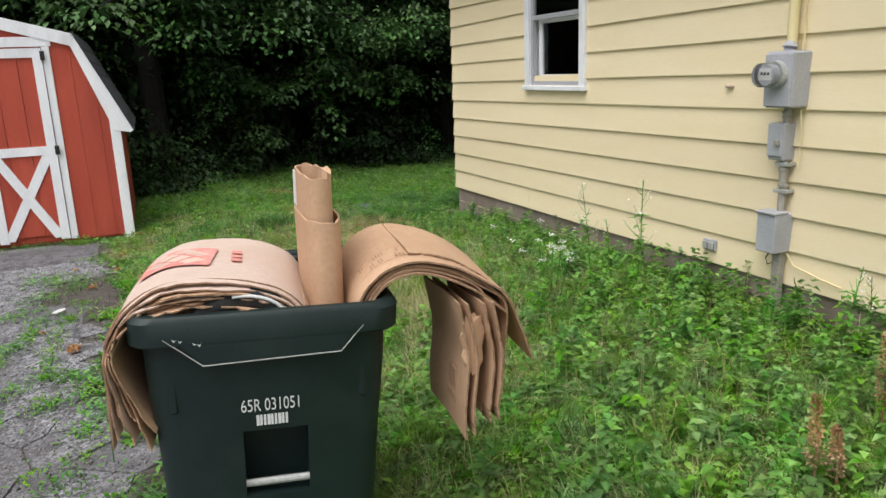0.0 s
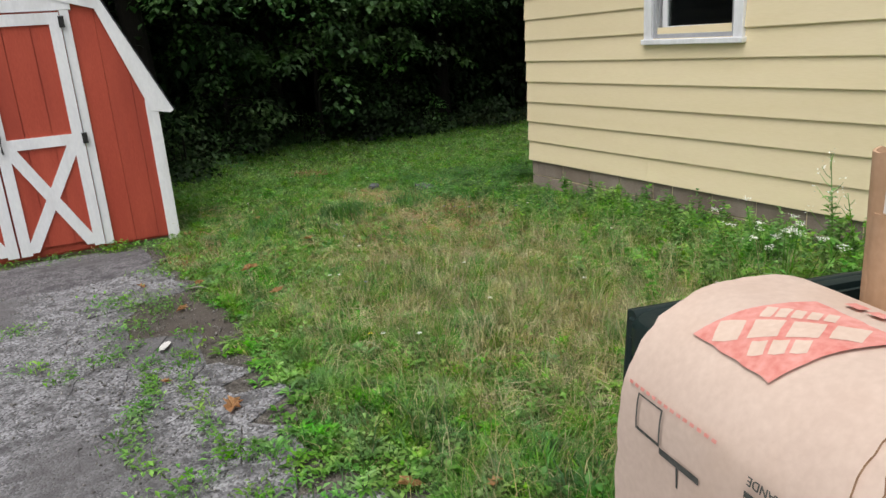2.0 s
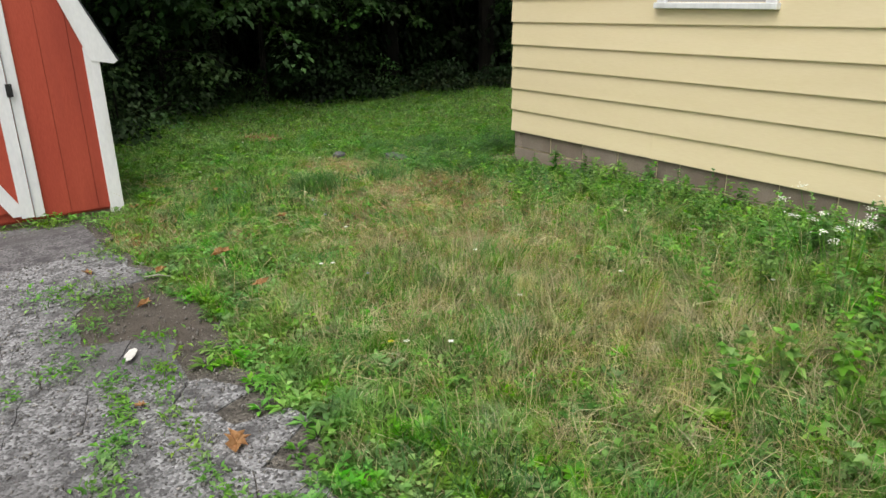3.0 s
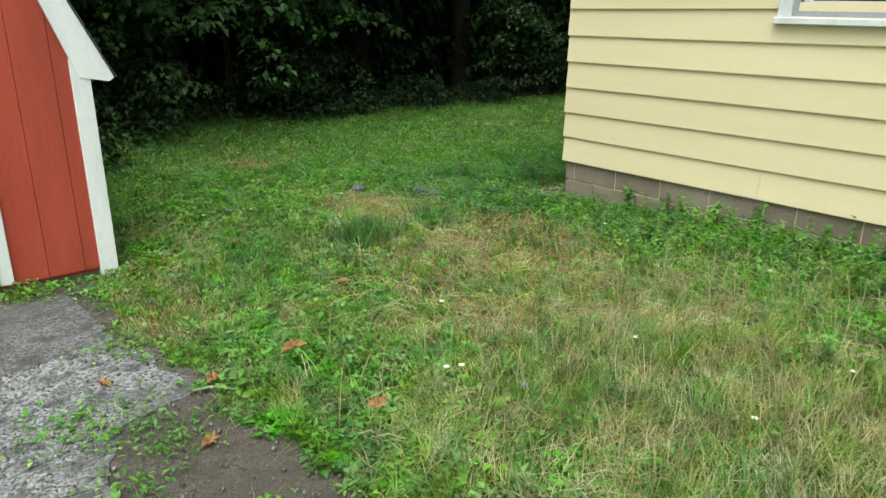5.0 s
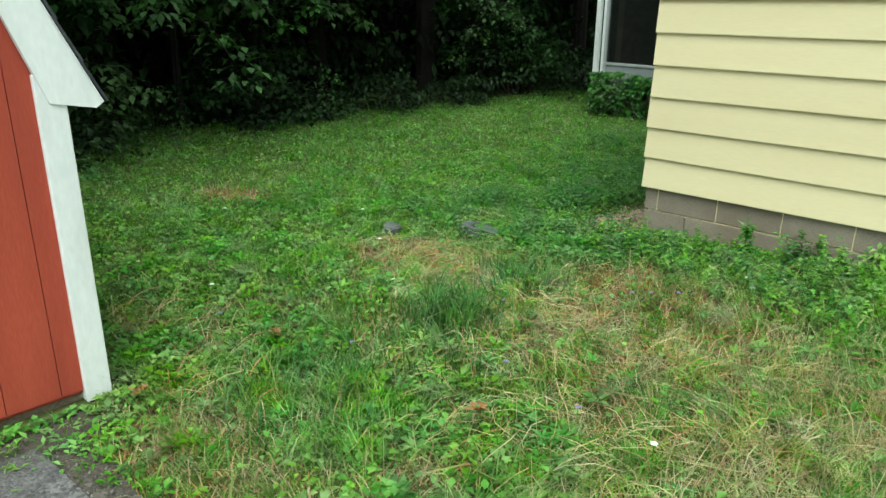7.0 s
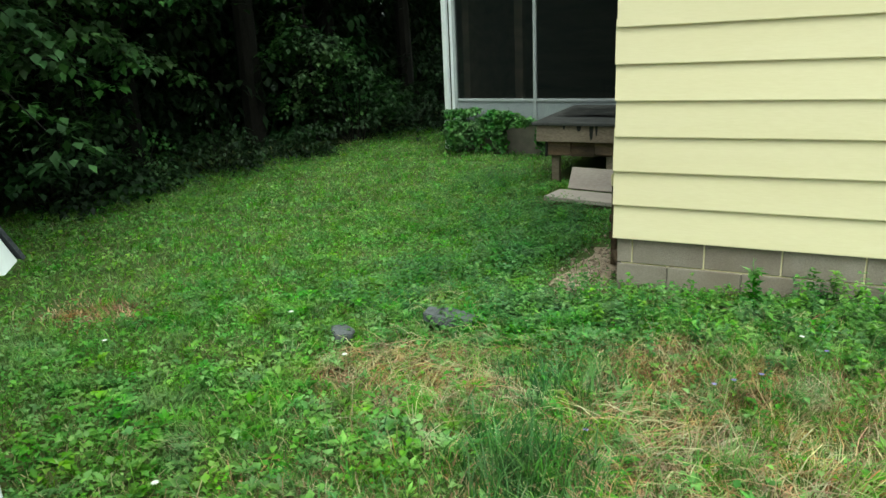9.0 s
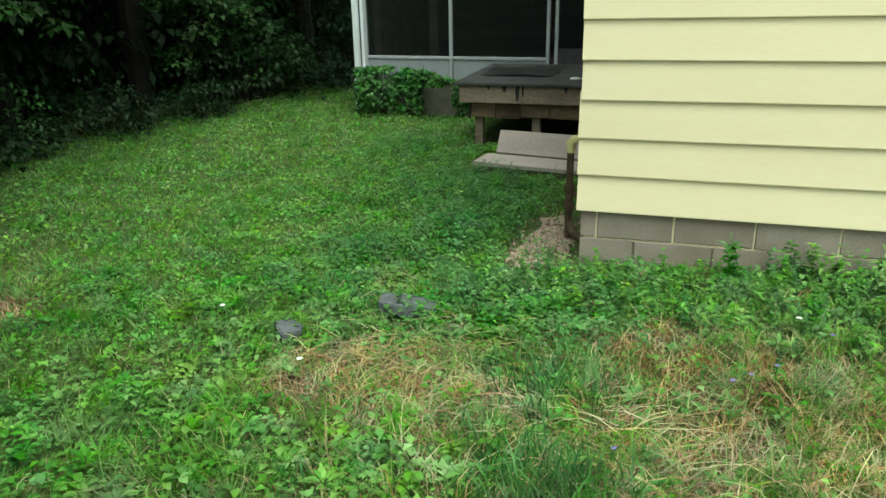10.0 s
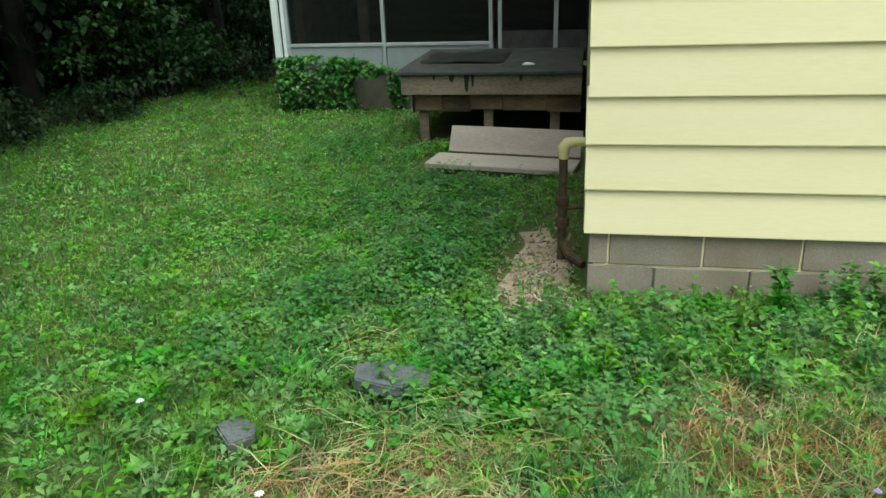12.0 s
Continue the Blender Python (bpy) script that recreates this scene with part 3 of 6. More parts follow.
part("lid", boxed(-0.15, -0.03, -0.08, 0.08, 0.12, 0.135, bevel=0.004), M_METER, b3)
part("screw", tube(bmesh.new(), [(-0.05, 0, -0.13), (-0.05, 0, -0.15)], 0.008, 8), M_BAR, b3)
pipe = thing("conduit", Matrix.Translation((WALL_X, 3.44, 0)), "electrical conduit running down the siding through the boxes", "conduit")
part("riser", tube(bmesh.new(), [(-0.045, 0, 1.47), (-0.04, 0, TOP_Z - 0.04)], 0.03, 12), M_YELLOW, pipe, "yellow painted riser pipe", True)
part("lower_pipe", tube(bmesh.new(), [(-0.04, 0.0, 1.12), (-0.04, 0.0, 0.46)], 0.024, 12), M_CONDUIT, pipe, "grey lower pipe", True)
for z in (1.07, 1.045, 0.72, 0.62):
    part("coupling", tube(bmesh.new(), [(-0.04, 0, z), (-0.04, 0, z + 0.018)], 0.031, 12), M_CONDUIT, pipe)
for z in (0.58, 0.75):
    part("strap", boxed(-0.068, 0.01, -0.05, 0.05, z, z + 0.022, bevel=0.003), M_BAR, pipe)
part("ground_duct", boxed(-0.06, -0.01, -0.03, 0.03, -0.3, 0.21, bevel=0.004), M_CONDUIT, pipe, "flat grey duct entering the soil")
for y, z0, z1, r in ((-0.06, 1.42, TOP_Z - 0.04, 0.006), (-0.085, 0.75, 1.45, 0.005), (0.03, 0.5, 0.8, 0.005)):
    part("wire", tube(bmesh.new(), [(-0.02, y * (1 + 0.12 * math.sin(k)), z0 + (z1 - z0) * k / 8) for k in range(9)], r, 6), M_YELLOW if y < 0 else M_BLACK, pipe)
part("wire", tube(bmesh.new(), [(-0.05, 0.05, 0.2), (-0.05, 0.085, 0.14), (-0.05, 0.07, 0.1), (-0.05, 0.03, 0.12), (-0.05, 0.02, 0.2)], 0.004, 6), M_BLACK, pipe)
part("wire", tube(bmesh.new(), [(-0.01, -0.04, 0.19), (-0.012, -0.1, 0.12), (-0.012, -0.3, 0.08), (-0.012, -0.45, 0.06)], 0.005, 6), M_YELLOW, pipe)
vent = thing("wall_outlet", Matrix.Translation((WALL_X, 4.07, 0.11)), "small grey double outlet cover on the siding", "outlet")
part("plate", boxed(-0.016, 0.012, -0.06, 0.06, -0.04, 0.04, bevel=0.005), M_METER, vent)
for y in (-0.027, 0.027):
    part("cover", boxed(-0.034, -0.016, y - 0.022, y + 0.022, -0.028, 0.03, bevel=0.005), M_BAR, vent)
chip = thing("siding_chip", Matrix.Translation((WALL_X, 3.96, 1.23)), "small splinter of bare wood on the yellow siding", "wood chip")
part("splinter", boxed(-0.02, 0.012, -0.03, 0.03, -0.008, 0.008, bevel=0.003), M_CARD_PALE, chip)

# gas pipe at the back corner
gas = thing("gas_pipe", Matrix.Translation((4.5, 8.52, 0.28)), "gas riser with a yellow elbow at the house's back corner", "gas pipe")
part("elbow", tube(bmesh.new(), [(0, -0.15, 0), (0, -0.05, 0), (0, -0.02, -0.008), (0, 0, -0.03), (0, 0, -0.09)], [0.026, 0.026, 0.032, 0.032, 0.026], 12), M_YELLOW, gas, "yellow painted elbow", True)
part("pipe", tube(bmesh.new(), [(0, 0, -0.08), (0, 0, -0.66)], 0.023, 12), M_RUSTPIPE, gas, "dark rusty pipe", True)
for z in (-0.3, -0.42):
    part("union", tube(bmesh.new(), [(0, 0, z), (0, 0, z - 0.05)], 0.036, 8), M_RUSTPIPE, gas)
part("branch", tube(bmesh.new(), [(0, 0, -0.37), (0.02, -0.12, -0.36)], 0.014, 8), M_RUSTPIPE, gas)
part("foot", tube(bmesh.new(), [(0, 0, -0.56), (-0.06, -0.05, -0.62), (-0.14, -0.12, -0.64)], [0.026, 0.03, 0.022], 10), M_RUSTPIPE, gas)


# ---- screened porch and deck ----
porch = thing("screen_porch", Matrix(), "screened porch with grey panels and dark mesh behind the house", "porch")
PY1 = 12.05
Z_FLOOR, Z_RAIL, Z_TOP = 0.15, 0.235, 2.4
part("base_wall", boxed(PORCH_X + 0.05, PORCH_X + 0.25, 8.4, PY1, -0.9, -0.08), M_MORTAR, porch, "stained concrete base")
part("kick_panel", boxed(PORCH_X, PORCH_X + 0.06, 9.5, 10.8, -0.08, Z_RAIL - 0.03, bevel=0.004), M_PANEL, porch)
part("kick_panel", boxed(PORCH_X, PORCH_X + 0.06, 10.86, PY1, -0.08, Z_RAIL - 0.03, bevel=0.004), M_PANEL, porch)
part("rail", boxed(PORCH_X - 0.015, PORCH_X + 0.07, 9.5, PY1, Z_RAIL - 0.03, Z_RAIL + 0.01, bevel=0.004), M_ALU, porch)
for y in (9.42, 9.53, 10.83, PY1):
    part("mullion", boxed(PORCH_X - 0.02, PORCH_X + 0.07, y - 0.022, y + 0.022, -0.08, Z_TOP, bevel=0.004), M_ALU, porch)
part("post", boxed(PORCH_X + 0.12, PORCH_X + 0.22, 11.05, 11.17, 0.1, Z_TOP, bevel=0.006), M_OLDWOOD, porch, "brown wooden post behind the mesh")
for y0, y1 in ((9.55, 10.81), (10.85, PY1 - 0.02)):
    part("screen", boxed(PORCH_X + 0.02, PORCH_X + 0.022, y0, y1, Z_RAIL, Z_TOP), M_SCREEN, porch, "dark insect mesh")
door_s = part("screen_door", boxed(PORCH_X - 0.01, PORCH_X + 0.03, 8.75, 8.8, 0.15, Z_TOP), M_ALU, porch)
part("screen", boxed(PORCH_X + 0.01, PORCH_X + 0.012, 8.42, 9.4, 0.35, Z_TOP), M_SCREEN, door_s, "dark insect mesh")
part("panel", boxed(PORCH_X, PORCH_X + 0.02, 8.42, 9.4, 0.15, 0.36), M_DECKTOP, door_s)
part("floor", boxed(PORCH_X + 0.07, 13, 8.4, PY1, 0.0, Z_FLOOR - 0.05), M_OLDWOOD, porch)
bm = boxed(12.9, 13.0, 8.4, PY1, Z_FLOOR - 0.05, Z_TOP)
box(bm, PORCH_X + 0.3, 12.9, PY1 - 0.1, PY1, Z_FLOOR - 0.05, Z_TOP)
part("inner_wall", bm, M_OLDWOOD, porch)
part("roof", boxed(PORCH_X - 0.3, 13.3, 8.42, PY1 + 0.3, Z_TOP, Z_TOP + 0.15), M_SHINGLE, porch)
part("corner_board", boxed(PORCH_X - 0.01, PORCH_X + 0.06, PY1 + 0.024, PY1 + 0.07, -0.3, Z_TOP, bevel=0.004), M_WHITE, porch, "cream corner board")
spout = thing("downspout", Matrix.Translation((PORCH_X - 0.06, PY1 + 0.115, 0)), "white metal downspout at the porch corner", "downspout")
part("pipe", boxed(-0.04, 0.04, -0.036, 0.036, -0.26, Z_TOP, bevel=0.008), M_WHITE, spout)
part("elbow", tube(bmesh.new(), [(0, 0, -0.22), (-0.01, 0, -0.34), (-0.09, -0.02, -0.46)], [0.05, 0.055, 0.05], 8), M_WHITE, spout)
part("strap", boxed(-0.046, 0.05, -0.05, 0.05, -0.1, -0.07), M_WHITE, spout)

deck = thing("deck", Matrix(), "low weathered timber deck with a dark tarred top", "deck")
DY0, DY1 = 8.45, 10.2
part("top_sheet", boxed(DECK_X - 0.03, PORCH_X - 0.02, DY0, DY1 + 0.05, 0.13, 0.165, bevel=0.006), M_DECKTOP, deck, "black weathered felt top")
part("fascia_board", boxed(DECK_X, DECK_X + 0.04, DY0, DY1, -0.06, 0.13, bevel=0.004), M_OLDWOOD, deck)
for y0, w, drop in ((9.52, 0.05, 0.17), (9.47, 0.03, 0.12), (9.66, 0.06, 0.07), (9.0, 0.04, 0.06), (9.85, 0.03, 0.05)):
    part("tar_run", prism(bmesh.new(), [(0, 0.132), (w, 0.132), (w * 0.9, 0.132 - drop * 0.7), (w * 0.6, 0.132 - drop), (w * 0.25, 0.132 - drop * 0.85)], 0.004, Matrix.Translation((DECK_X - 0.0035, y0, 0)) @ pose(0, 0, 0, 0, 0, 90) @ Matrix.Diagonal((1, -1, 1, 1))), M_BLACK, deck, "black tar run down the board")
for k, (y0, y1) in enumerate(((8.45, 8.78), (8.78, 9.2), (9.2, 9.52), (9.52, 9.8), (9.8, 10.08))):
    part("lower_board", boxed(DECK_X + 0.05 + 0.012 * (k % 2), DECK_X + 0.09 + 0.012 * (k % 2), y0 + 0.002, y1 - 0.002, -0.235 + 0.012 * (k % 3), -0.062, bevel=0.004), M_BROWNWOOD, deck)
part("bracket", boxed(DECK_X + 0.03, DECK_X + 0.1, 10.085, 10.1, -0.24, -0.062), M_BLACK, deck, "black end bracket")
part("side_board", boxed(DECK_X + 0.04, PORCH_X - 0.02, DY1 - 0.04, DY1, -0.05, 0.13, bevel=0.004), M_OLDWOOD, deck)
for y in (8.7, 9.35, 10.0):
    part("post", boxed(DECK_X + 0.1, DECK_X + 0.19, y - 0.045, y + 0.045, -0.8, -0.05), M_OLDWOOD, deck)
part("joist", boxed(DECK_X + 0.6, DECK_X + 0.65, DY0, DY1 - 0.05, -0.23, 0.12), M_OLDWOOD, deck)
mat_roll = thing("roofing_scrap", Matrix.Translation((8.75, 10.0, 0.165)), "curled scrap of black roofing felt on the deck", "roofing felt")
bm = bmesh.new()
rows = [[bm.verts.new((x, y, 0.004 + 0.02 * math.sin(3 * y + x) ** 2)) for x in np.linspace(-0.45, 0.45, 7)] for y in np.linspace(-0.75, 0.12, 10)]
for a, b in zip(rows, rows[1:]):
    for i in range(6):
        bm.faces.new((a[i], a[i + 1], b[i + 1], b[i]))
bmesh.ops.solidify(bm, geom=bm.faces[:], thickness=0.012)
part("sheet", bm, M_DECKTOP, mat_roll)
trash = thing("paper_scrap", Matrix.Translation((8.2, 8.98, 0.168)), "crumpled white paper scrap on the deck", "paper")
bm = bmesh.new()
bmesh.ops.create_icosphere(bm, subdivisions=2, radius=0.04, matrix=Matrix.Diagonal((1.2, 1.6, 0.5, 1)))
for v in bm.verts:
    v.co *= 1 + 0.3 * noise.noise(v.co * 40)
part("ball", bm, M_PAPER, trash)
step = thing("plank_step", Matrix(), "bleached planks laid as a step before the deck", "step")
part("tread", boxed(6.72, 7.1, 8.45, 9.74, -0.5, -0.455, bevel=0.006), M_PALEWOOD, step)
bm = boxed(-0.02, 0.02, 8.45, 9.64, -0.12, 0.12, bevel=0.005, m=pose(7.16, 0, -0.34, 0, 28, 0))
part("leaning_board", bm, M_PALEWOOD, step)
for y in (8.8, 9.4):
    part("support", boxed(6.82, 7.02, y - 0.1, y + 0.1, -0.75, -0.5), M_BLOCK, step)
part("riser", boxed(6.8, 6.84, 8.45, 9.66, -0.75, -0.5), M_OLDWOOD, step)
step.matrix_world = Matrix.Translation((6.9, 9.72, 0)) @ pose(0, 0, 0, 0, 0, -9) @ Matrix.Translation((-6.9, -9.72, 0))


# ---- shed ----
shed = thing("shed", Matrix(), "red gambrel-roofed garden shed with white trim and double doors", "shed")
SY, SC = 8.765, -1.05
HW, KNEE_X, KNEE_Z, EAVE_Z, PEAK_Z, BASE_Z = 1.26, 0.92, 1.88, 0.92, 2.13, -0.22
SDEPTH = 2.7


def roof_z(dx):
    dx = abs(dx)
    return PEAK_Z + (KNEE_Z - PEAK_Z) * dx / KNEE_X if dx < KNEE_X else KNEE_Z + (EAVE_Z + 0.12 - KNEE_Z) * (dx - KNEE_X) / (HW - KNEE_X)


wall_f = part("wall_front", prism(bmesh.new(), [(SC - HW + 0.02, BASE_Z), (SC + HW - 0.02, BASE_Z), (SC + HW - 0.02, EAVE_Z), (SC + KNEE_X, KNEE_Z - 0.06), (SC, PEAK_Z - 0.06), (SC - KNEE_X, KNEE_Z - 0.06), (SC - HW + 0.02, EAVE_Z)], 0.03, Matrix.Translation((0, SY + 0.03, 0))), M_RED, shed)
W = 0.195
for k in range(14):
    x0 = SC - HW + k * W
    x1 = min(x0 + W - 0.003, SC + HW)
    if x1 - x0 < 0.02:
        continue
    z_at = lambda x: min(roof_z(x - SC) - 0.07, 3)
    zb = BASE_Z + 0.02
    top = [(x1, z_at(x1)), (x0, z_at(x0))]
    mid = [SC - KNEE_X, SC, SC + KNEE_X]
    for c in mid:
        if x0 < c < x1:
            top.insert(1, (c, z_at(c)))
    part("board", prism(bmesh.new(), [(x0, zb), (x1, zb)] + top, 0.02, Matrix.Translation((0, SY + 0.01, 0))), M_RED, wall_f)
wall_s = part("wall_side", boxed(SC + HW - 0.05, SC + HW - 0.03, SY + 0.06, SY + SDEPTH, BASE_Z, EAVE_Z + 0.06), M_RED, shed)
for k in range(13):
    part("board", boxed(SC + HW - 0.03, SC + HW - 0.01, SY + 0.06 + k * 0.2, SY + 0.252 + k * 0.2, BASE_Z, EAVE_Z + 0.05), M_RED, wall_s)
bm = boxed(SC - HW + 0.03, SC - HW + 0.05, SY + 0.06, SY + SDEPTH, BASE_Z, EAVE_Z + 0.06)
box(bm, SC - HW + 0.05, SC + HW - 0.05, SY + SDEPTH - 0.03, SY + SDEPTH, BASE_Z, EAVE_Z + 0.06)
part("wall_rear", bm, M_RED, shed)
for s in (-1, 1):
    part("corner_board", boxed(*sorted((SC + s * (HW - 0.1), SC + s * HW)), SY - 0.012, SY + 0.06, BASE_Z - 0.03, EAVE_Z + 0.1, bevel=0.004), M_WHITE, shed)
    # white barge boards along the gable
    kx, ex = KNEE_X + 0.005, HW + 0.125
    ez = EAVE_Z - 0.01
    for pts in ([(0, PEAK_Z - 0.09), (0, PEAK_Z + 0.03), (s * kx, KNEE_Z + 0.03), (s * (kx - 0.03), KNEE_Z - 0.09)], [(s * (kx - 0.03), KNEE_Z - 0.09), (s * kx, KNEE_Z + 0.03), (s * ex, ez), (s * (ex - 0.03), ez - 0.02), (s * (HW - 0.06), ez + 0.01)]):
        bm = prism(bmesh.new(), [(SC + x, z) for x, z in pts], 0.025, Matrix.Translation((0, SY - 0.02 - (0.004 if pts[0][0] == 0 else 0), 0)))
        bmesh.ops.recalc_face_normals(bm, faces=bm.faces)
        part("barge_board", bm, M_WHITE, shed)
    roof_part = part("roof_slope", prism(bmesh.new(), [(SC, PEAK_Z + 0.03), (SC + s * kx, KNEE_Z + 0.03), (SC + s * kx, KNEE_Z + 0.005), (SC, PEAK_Z)], SDEPTH, Matrix.Translation((0, SY - 0.02, 0))), M_SHINGLE, shed)
    lower = part("roof_slope", prism(bmesh.new(), [(SC + s * kx, KNEE_Z + 0.03), (SC + s * ex, ez), (SC + s * (ex - 0.03), ez - 0.012), (SC + s * kx, KNEE_Z)], SDEPTH, Matrix.Translation((0, SY - 0.015, 0))), M_SHINGLE, shed)
    if s > 0:
        run, drop = ex - kx, KNEE_Z + 0.03 - ez
        slope = math.degrees(math.atan2(drop, run))
        for r in range(7):
            f = (r + 0.5) / 7
            part("shingle_course", boxed(-0.085, 0.085, 0, SDEPTH + 0.01, 0.0, 0.008, m=pose(SC + kx + run * f, SY - 0.03, KNEE_Z + 0.036 - drop * f, 0, slope - 2, 0)), M_SHINGLE, lower)
part("base_skid", boxed(SC - HW + 0.05, SC + HW - 0.05, SY + 0.05, SY + SDEPTH - 0.05, BASE_Z - 0.15, BASE_Z), M_OLDWOOD, shed)
shed.matrix_world = Matrix.Translation((SC + HW, SY, 0)) @ pose(0, 0, 0, 0, 0, -2.5) @ Matrix.Translation((-SC - HW, -SY, 0))
# door surround
DOOR_C = SC - 0.04
for x0 in (DOOR_C - 0.74, DOOR_C + 0.67):
    part("jamb", boxed(x0, x0 + 0.07, SY - 0.014, SY + 0.02, BASE_Z + 0.03, 1.79, bevel=0.004), M_WHITE, shed)
part("lintel", boxed(DOOR_C - 0.76, DOOR_C + 0.76, SY - 0.016, SY + 0.02, 1.79, 1.885, bevel=0.004), M_WHITE, shed)
for s in (-1, 1):
    d = new("door")
    d.parent = shed
    d.location = (DOOR_C, SY - 0.02, 0)
    d["label"] = "closed shed door with red panels and white cross bracing"
    X0, X1, Z0, Z1, ZM = 0.008, 0.664, BASE_Z + 0.04, 1.775, 0.755

    def strip(nm, pts, y, m=M_WHITE, t=0.022):
        b = prism(bmesh.new(), [(s * x, z) for x, z in pts], t, Matrix.Translation((0, y, 0)))
        bmesh.ops.recalc_face_normals(b, faces=b.faces)
        return part(nm, b, m, d)

    for k in range(3):
        xa = X0 + 0.02 + k * 0.205
        strip("panel_board", [(xa, Z0 + 0.05), (xa + 0.2, Z0 + 0.05), (xa + 0.2, Z1 - 0.02), (xa, Z1 - 0.02)], 0.006, M_RED, 0.015)
    for a, b in ((X0, X0 + 0.085), (X1 - 0.085, X1)):
        strip("stile", [(a, Z0), (b, Z0), (b, Z1), (a, Z1)], -0.012)
    for a, b in ((Z1 - 0.09, Z1), (ZM - 0.045, ZM + 0.045)):
        strip("rail", [(X0 + 0.085, a), (X1 - 0.085, a), (X1 - 0.085, b), (X0 + 0.085, b)], -0.011)
    xa, xb, za, zb = X0 + 0.085, X1 - 0.085, Z0 + 0.02, ZM - 0.045
    strip("brace", [(xa, za), (xa + 0.055, za), (xb, zb - 0.09), (xb, zb), (xb - 0.055, zb), (xa, za + 0.09)], -0.008)
    strip("brace", [(xb, za), (xb, za + 0.09), (xa + 0.055, zb), (xa, zb), (xa, zb - 0.09), (xb - 0.055, za)], -0.016)
    for z in (1.7, ZM):
        strip("hinge", [(X1 - 0.012, z - 0.045), (X1 + 0.03, z - 0.045), (X1 + 0.03, z + 0.045), (X1 - 0.012, z + 0.045)], -0.026, M_BLACK, 0.012)
    b = tube(bmesh.new(), [(s * 0.05, -0.014, 0.7), (s * 0.05, -0.05, 0.72), (s * 0.05, -0.05, 0.82), (s * 0.05, -0.014, 0.84)], 0.008, 6)
    part("handle", b, M_BLACK, d, "black iron pull handle")
    if s > 0:
        part("hasp", boxed(-0.07, 0.05, -0.03, -0.014, 0.98, 1.06, bevel=0.003), M_BLACK, d, "dark hasp and padlock")
        part("padlock", boxed(-0.03, 0.02, -0.055, -0.03, 0.9, 0.98, bevel=0.008), M_BAR, d)
hexsign = thing("gable_ornament", pose(SC + 0.06, SY + 0.02, 2.02, 90, 0, 0), "round cream openwork ornament on the shed gable", "ornament")
bm = bmesh.new()
bmesh.ops.create_circle(bm, segments=28, radius=0.12)
tube(bm, [(0.12 * math.cos(a), 0.12 * math.sin(a), 0) for a in [2 * math.pi * k / 24 for k in range(25)]], 0.014, 6, False)
part("ring", bm, M_HEX, hexsign)
for k in range(6):
    a = math.pi * k / 3
    part("spoke", tube(bmesh.new(), [(0.025 * math.cos(a), 0.025 * math.sin(a), 0), (0.115 * math.cos(a), 0.115 * math.sin(a), 0)], [0.012, 0.02], 6), M_HEX, hexsign)
part("hub", tube(bmesh.new(), [(0, 0, -0.015), (0, 0, 0.015)], 0.035, 10), M_RED, hexsign)


# ---- wheeled cart and the cardboard in it ----
CART = pose(0.03, 2.259, 0, 0, 0, -9.5) @ pose(0, 0, 0, 0, 2.6, 0)
cart = thing("trash_cart", CART, "dark green wheeled trash cart with open lid, full of cardboard", "trash cart")


def rounded(u0, u1, w0, w1, r, z, extra=()):
    """A rounded rectangle as a ring of points; extra: places along its front side."""
    pts = []
    for cx, cy, a0 in ((u1 - r, w0 + r, -90), (u1 - r, w1 - r, 0), (u0 + r, w1 - r, 90), (u0 + r, w0 + r, 180)):
        pts += [(cx + r * math.cos(radians(a0 + k * 22.5)), cy + r * math.sin(radians(a0 + k * 22.5)), z) for k in range(5)]
    return pts + [(e, w0, z) for e in extra]


def loft(rings, closed=True):
    b = bmesh.new()
    rs = [[b.verts.new(p) for p in ring] for ring in rings]
    for a, c in zip(rs, rs[1:]):
        n = len(a)
        for k in range(n):
            b.faces.new((a[k], a[(k + 1) % n], c[(k + 1) % n], c[k]))
    if closed:
        b.faces.new(list(reversed(rs[0])))
        b.faces.new(rs[-1])
    return b


CUT = (0.285, 0.475)
rings = []
for z, i, front in ((-0.2, 0.085, 0.0), (-0.17, 0.075, -0.008), (0.1, 0.055, -0.02), (0.2, 0.05, -0.026), (0.42, 0.038, -0.034), (0.5, 0.03, -0.038), (0.6, 0.024, -0.045), (0.79, 0.018, -0.06), (0.79, 0.03, -0.048), (0.55, 0.04, -0.035), (-0.1, 0.09, 0.02)):
    rings.append(rounded(i, 0.74 - i, front, 0.62 - i, 0.07, z, CUT))
bm = loft(rings)
bm.faces.ensure_lookup_table()
pocket = [f for f in bm.faces if abs(f.calc_center_median().x - 0.38) < 0.02 and f.calc_center_median().y < 0 and 0.2 < f.calc_center_median().z < 0.42 and f.normal is not None]
pocket = [min(pocket, key=lambda f: f.calc_center_median().y)]
r = bmesh.ops.extrude_face_region(bm, geom=pocket)
bmesh.ops.translate(bm, verts=[v for v in r["geom"] if isinstance(v, bmesh.types.BMVert)], vec=(0, 0.13, 0))
inner = [f for f in bm.faces if abs(f.calc_center_median().x - 0.38) < 0.03 and -0.05 < f.calc_center_median().y < 0.04 and len(f.verts) == 4 and max(v.co.z for v in f.verts) - min(v.co.z for v in f.verts) > 0.5]
bmesh.ops.delete(bm, geom=pocket + inner, context="FACES")
bmesh.ops.recalc_face_normals(bm, faces=bm.faces)
part("body", bm, M_BIN, cart, smooth=True)
rings = []
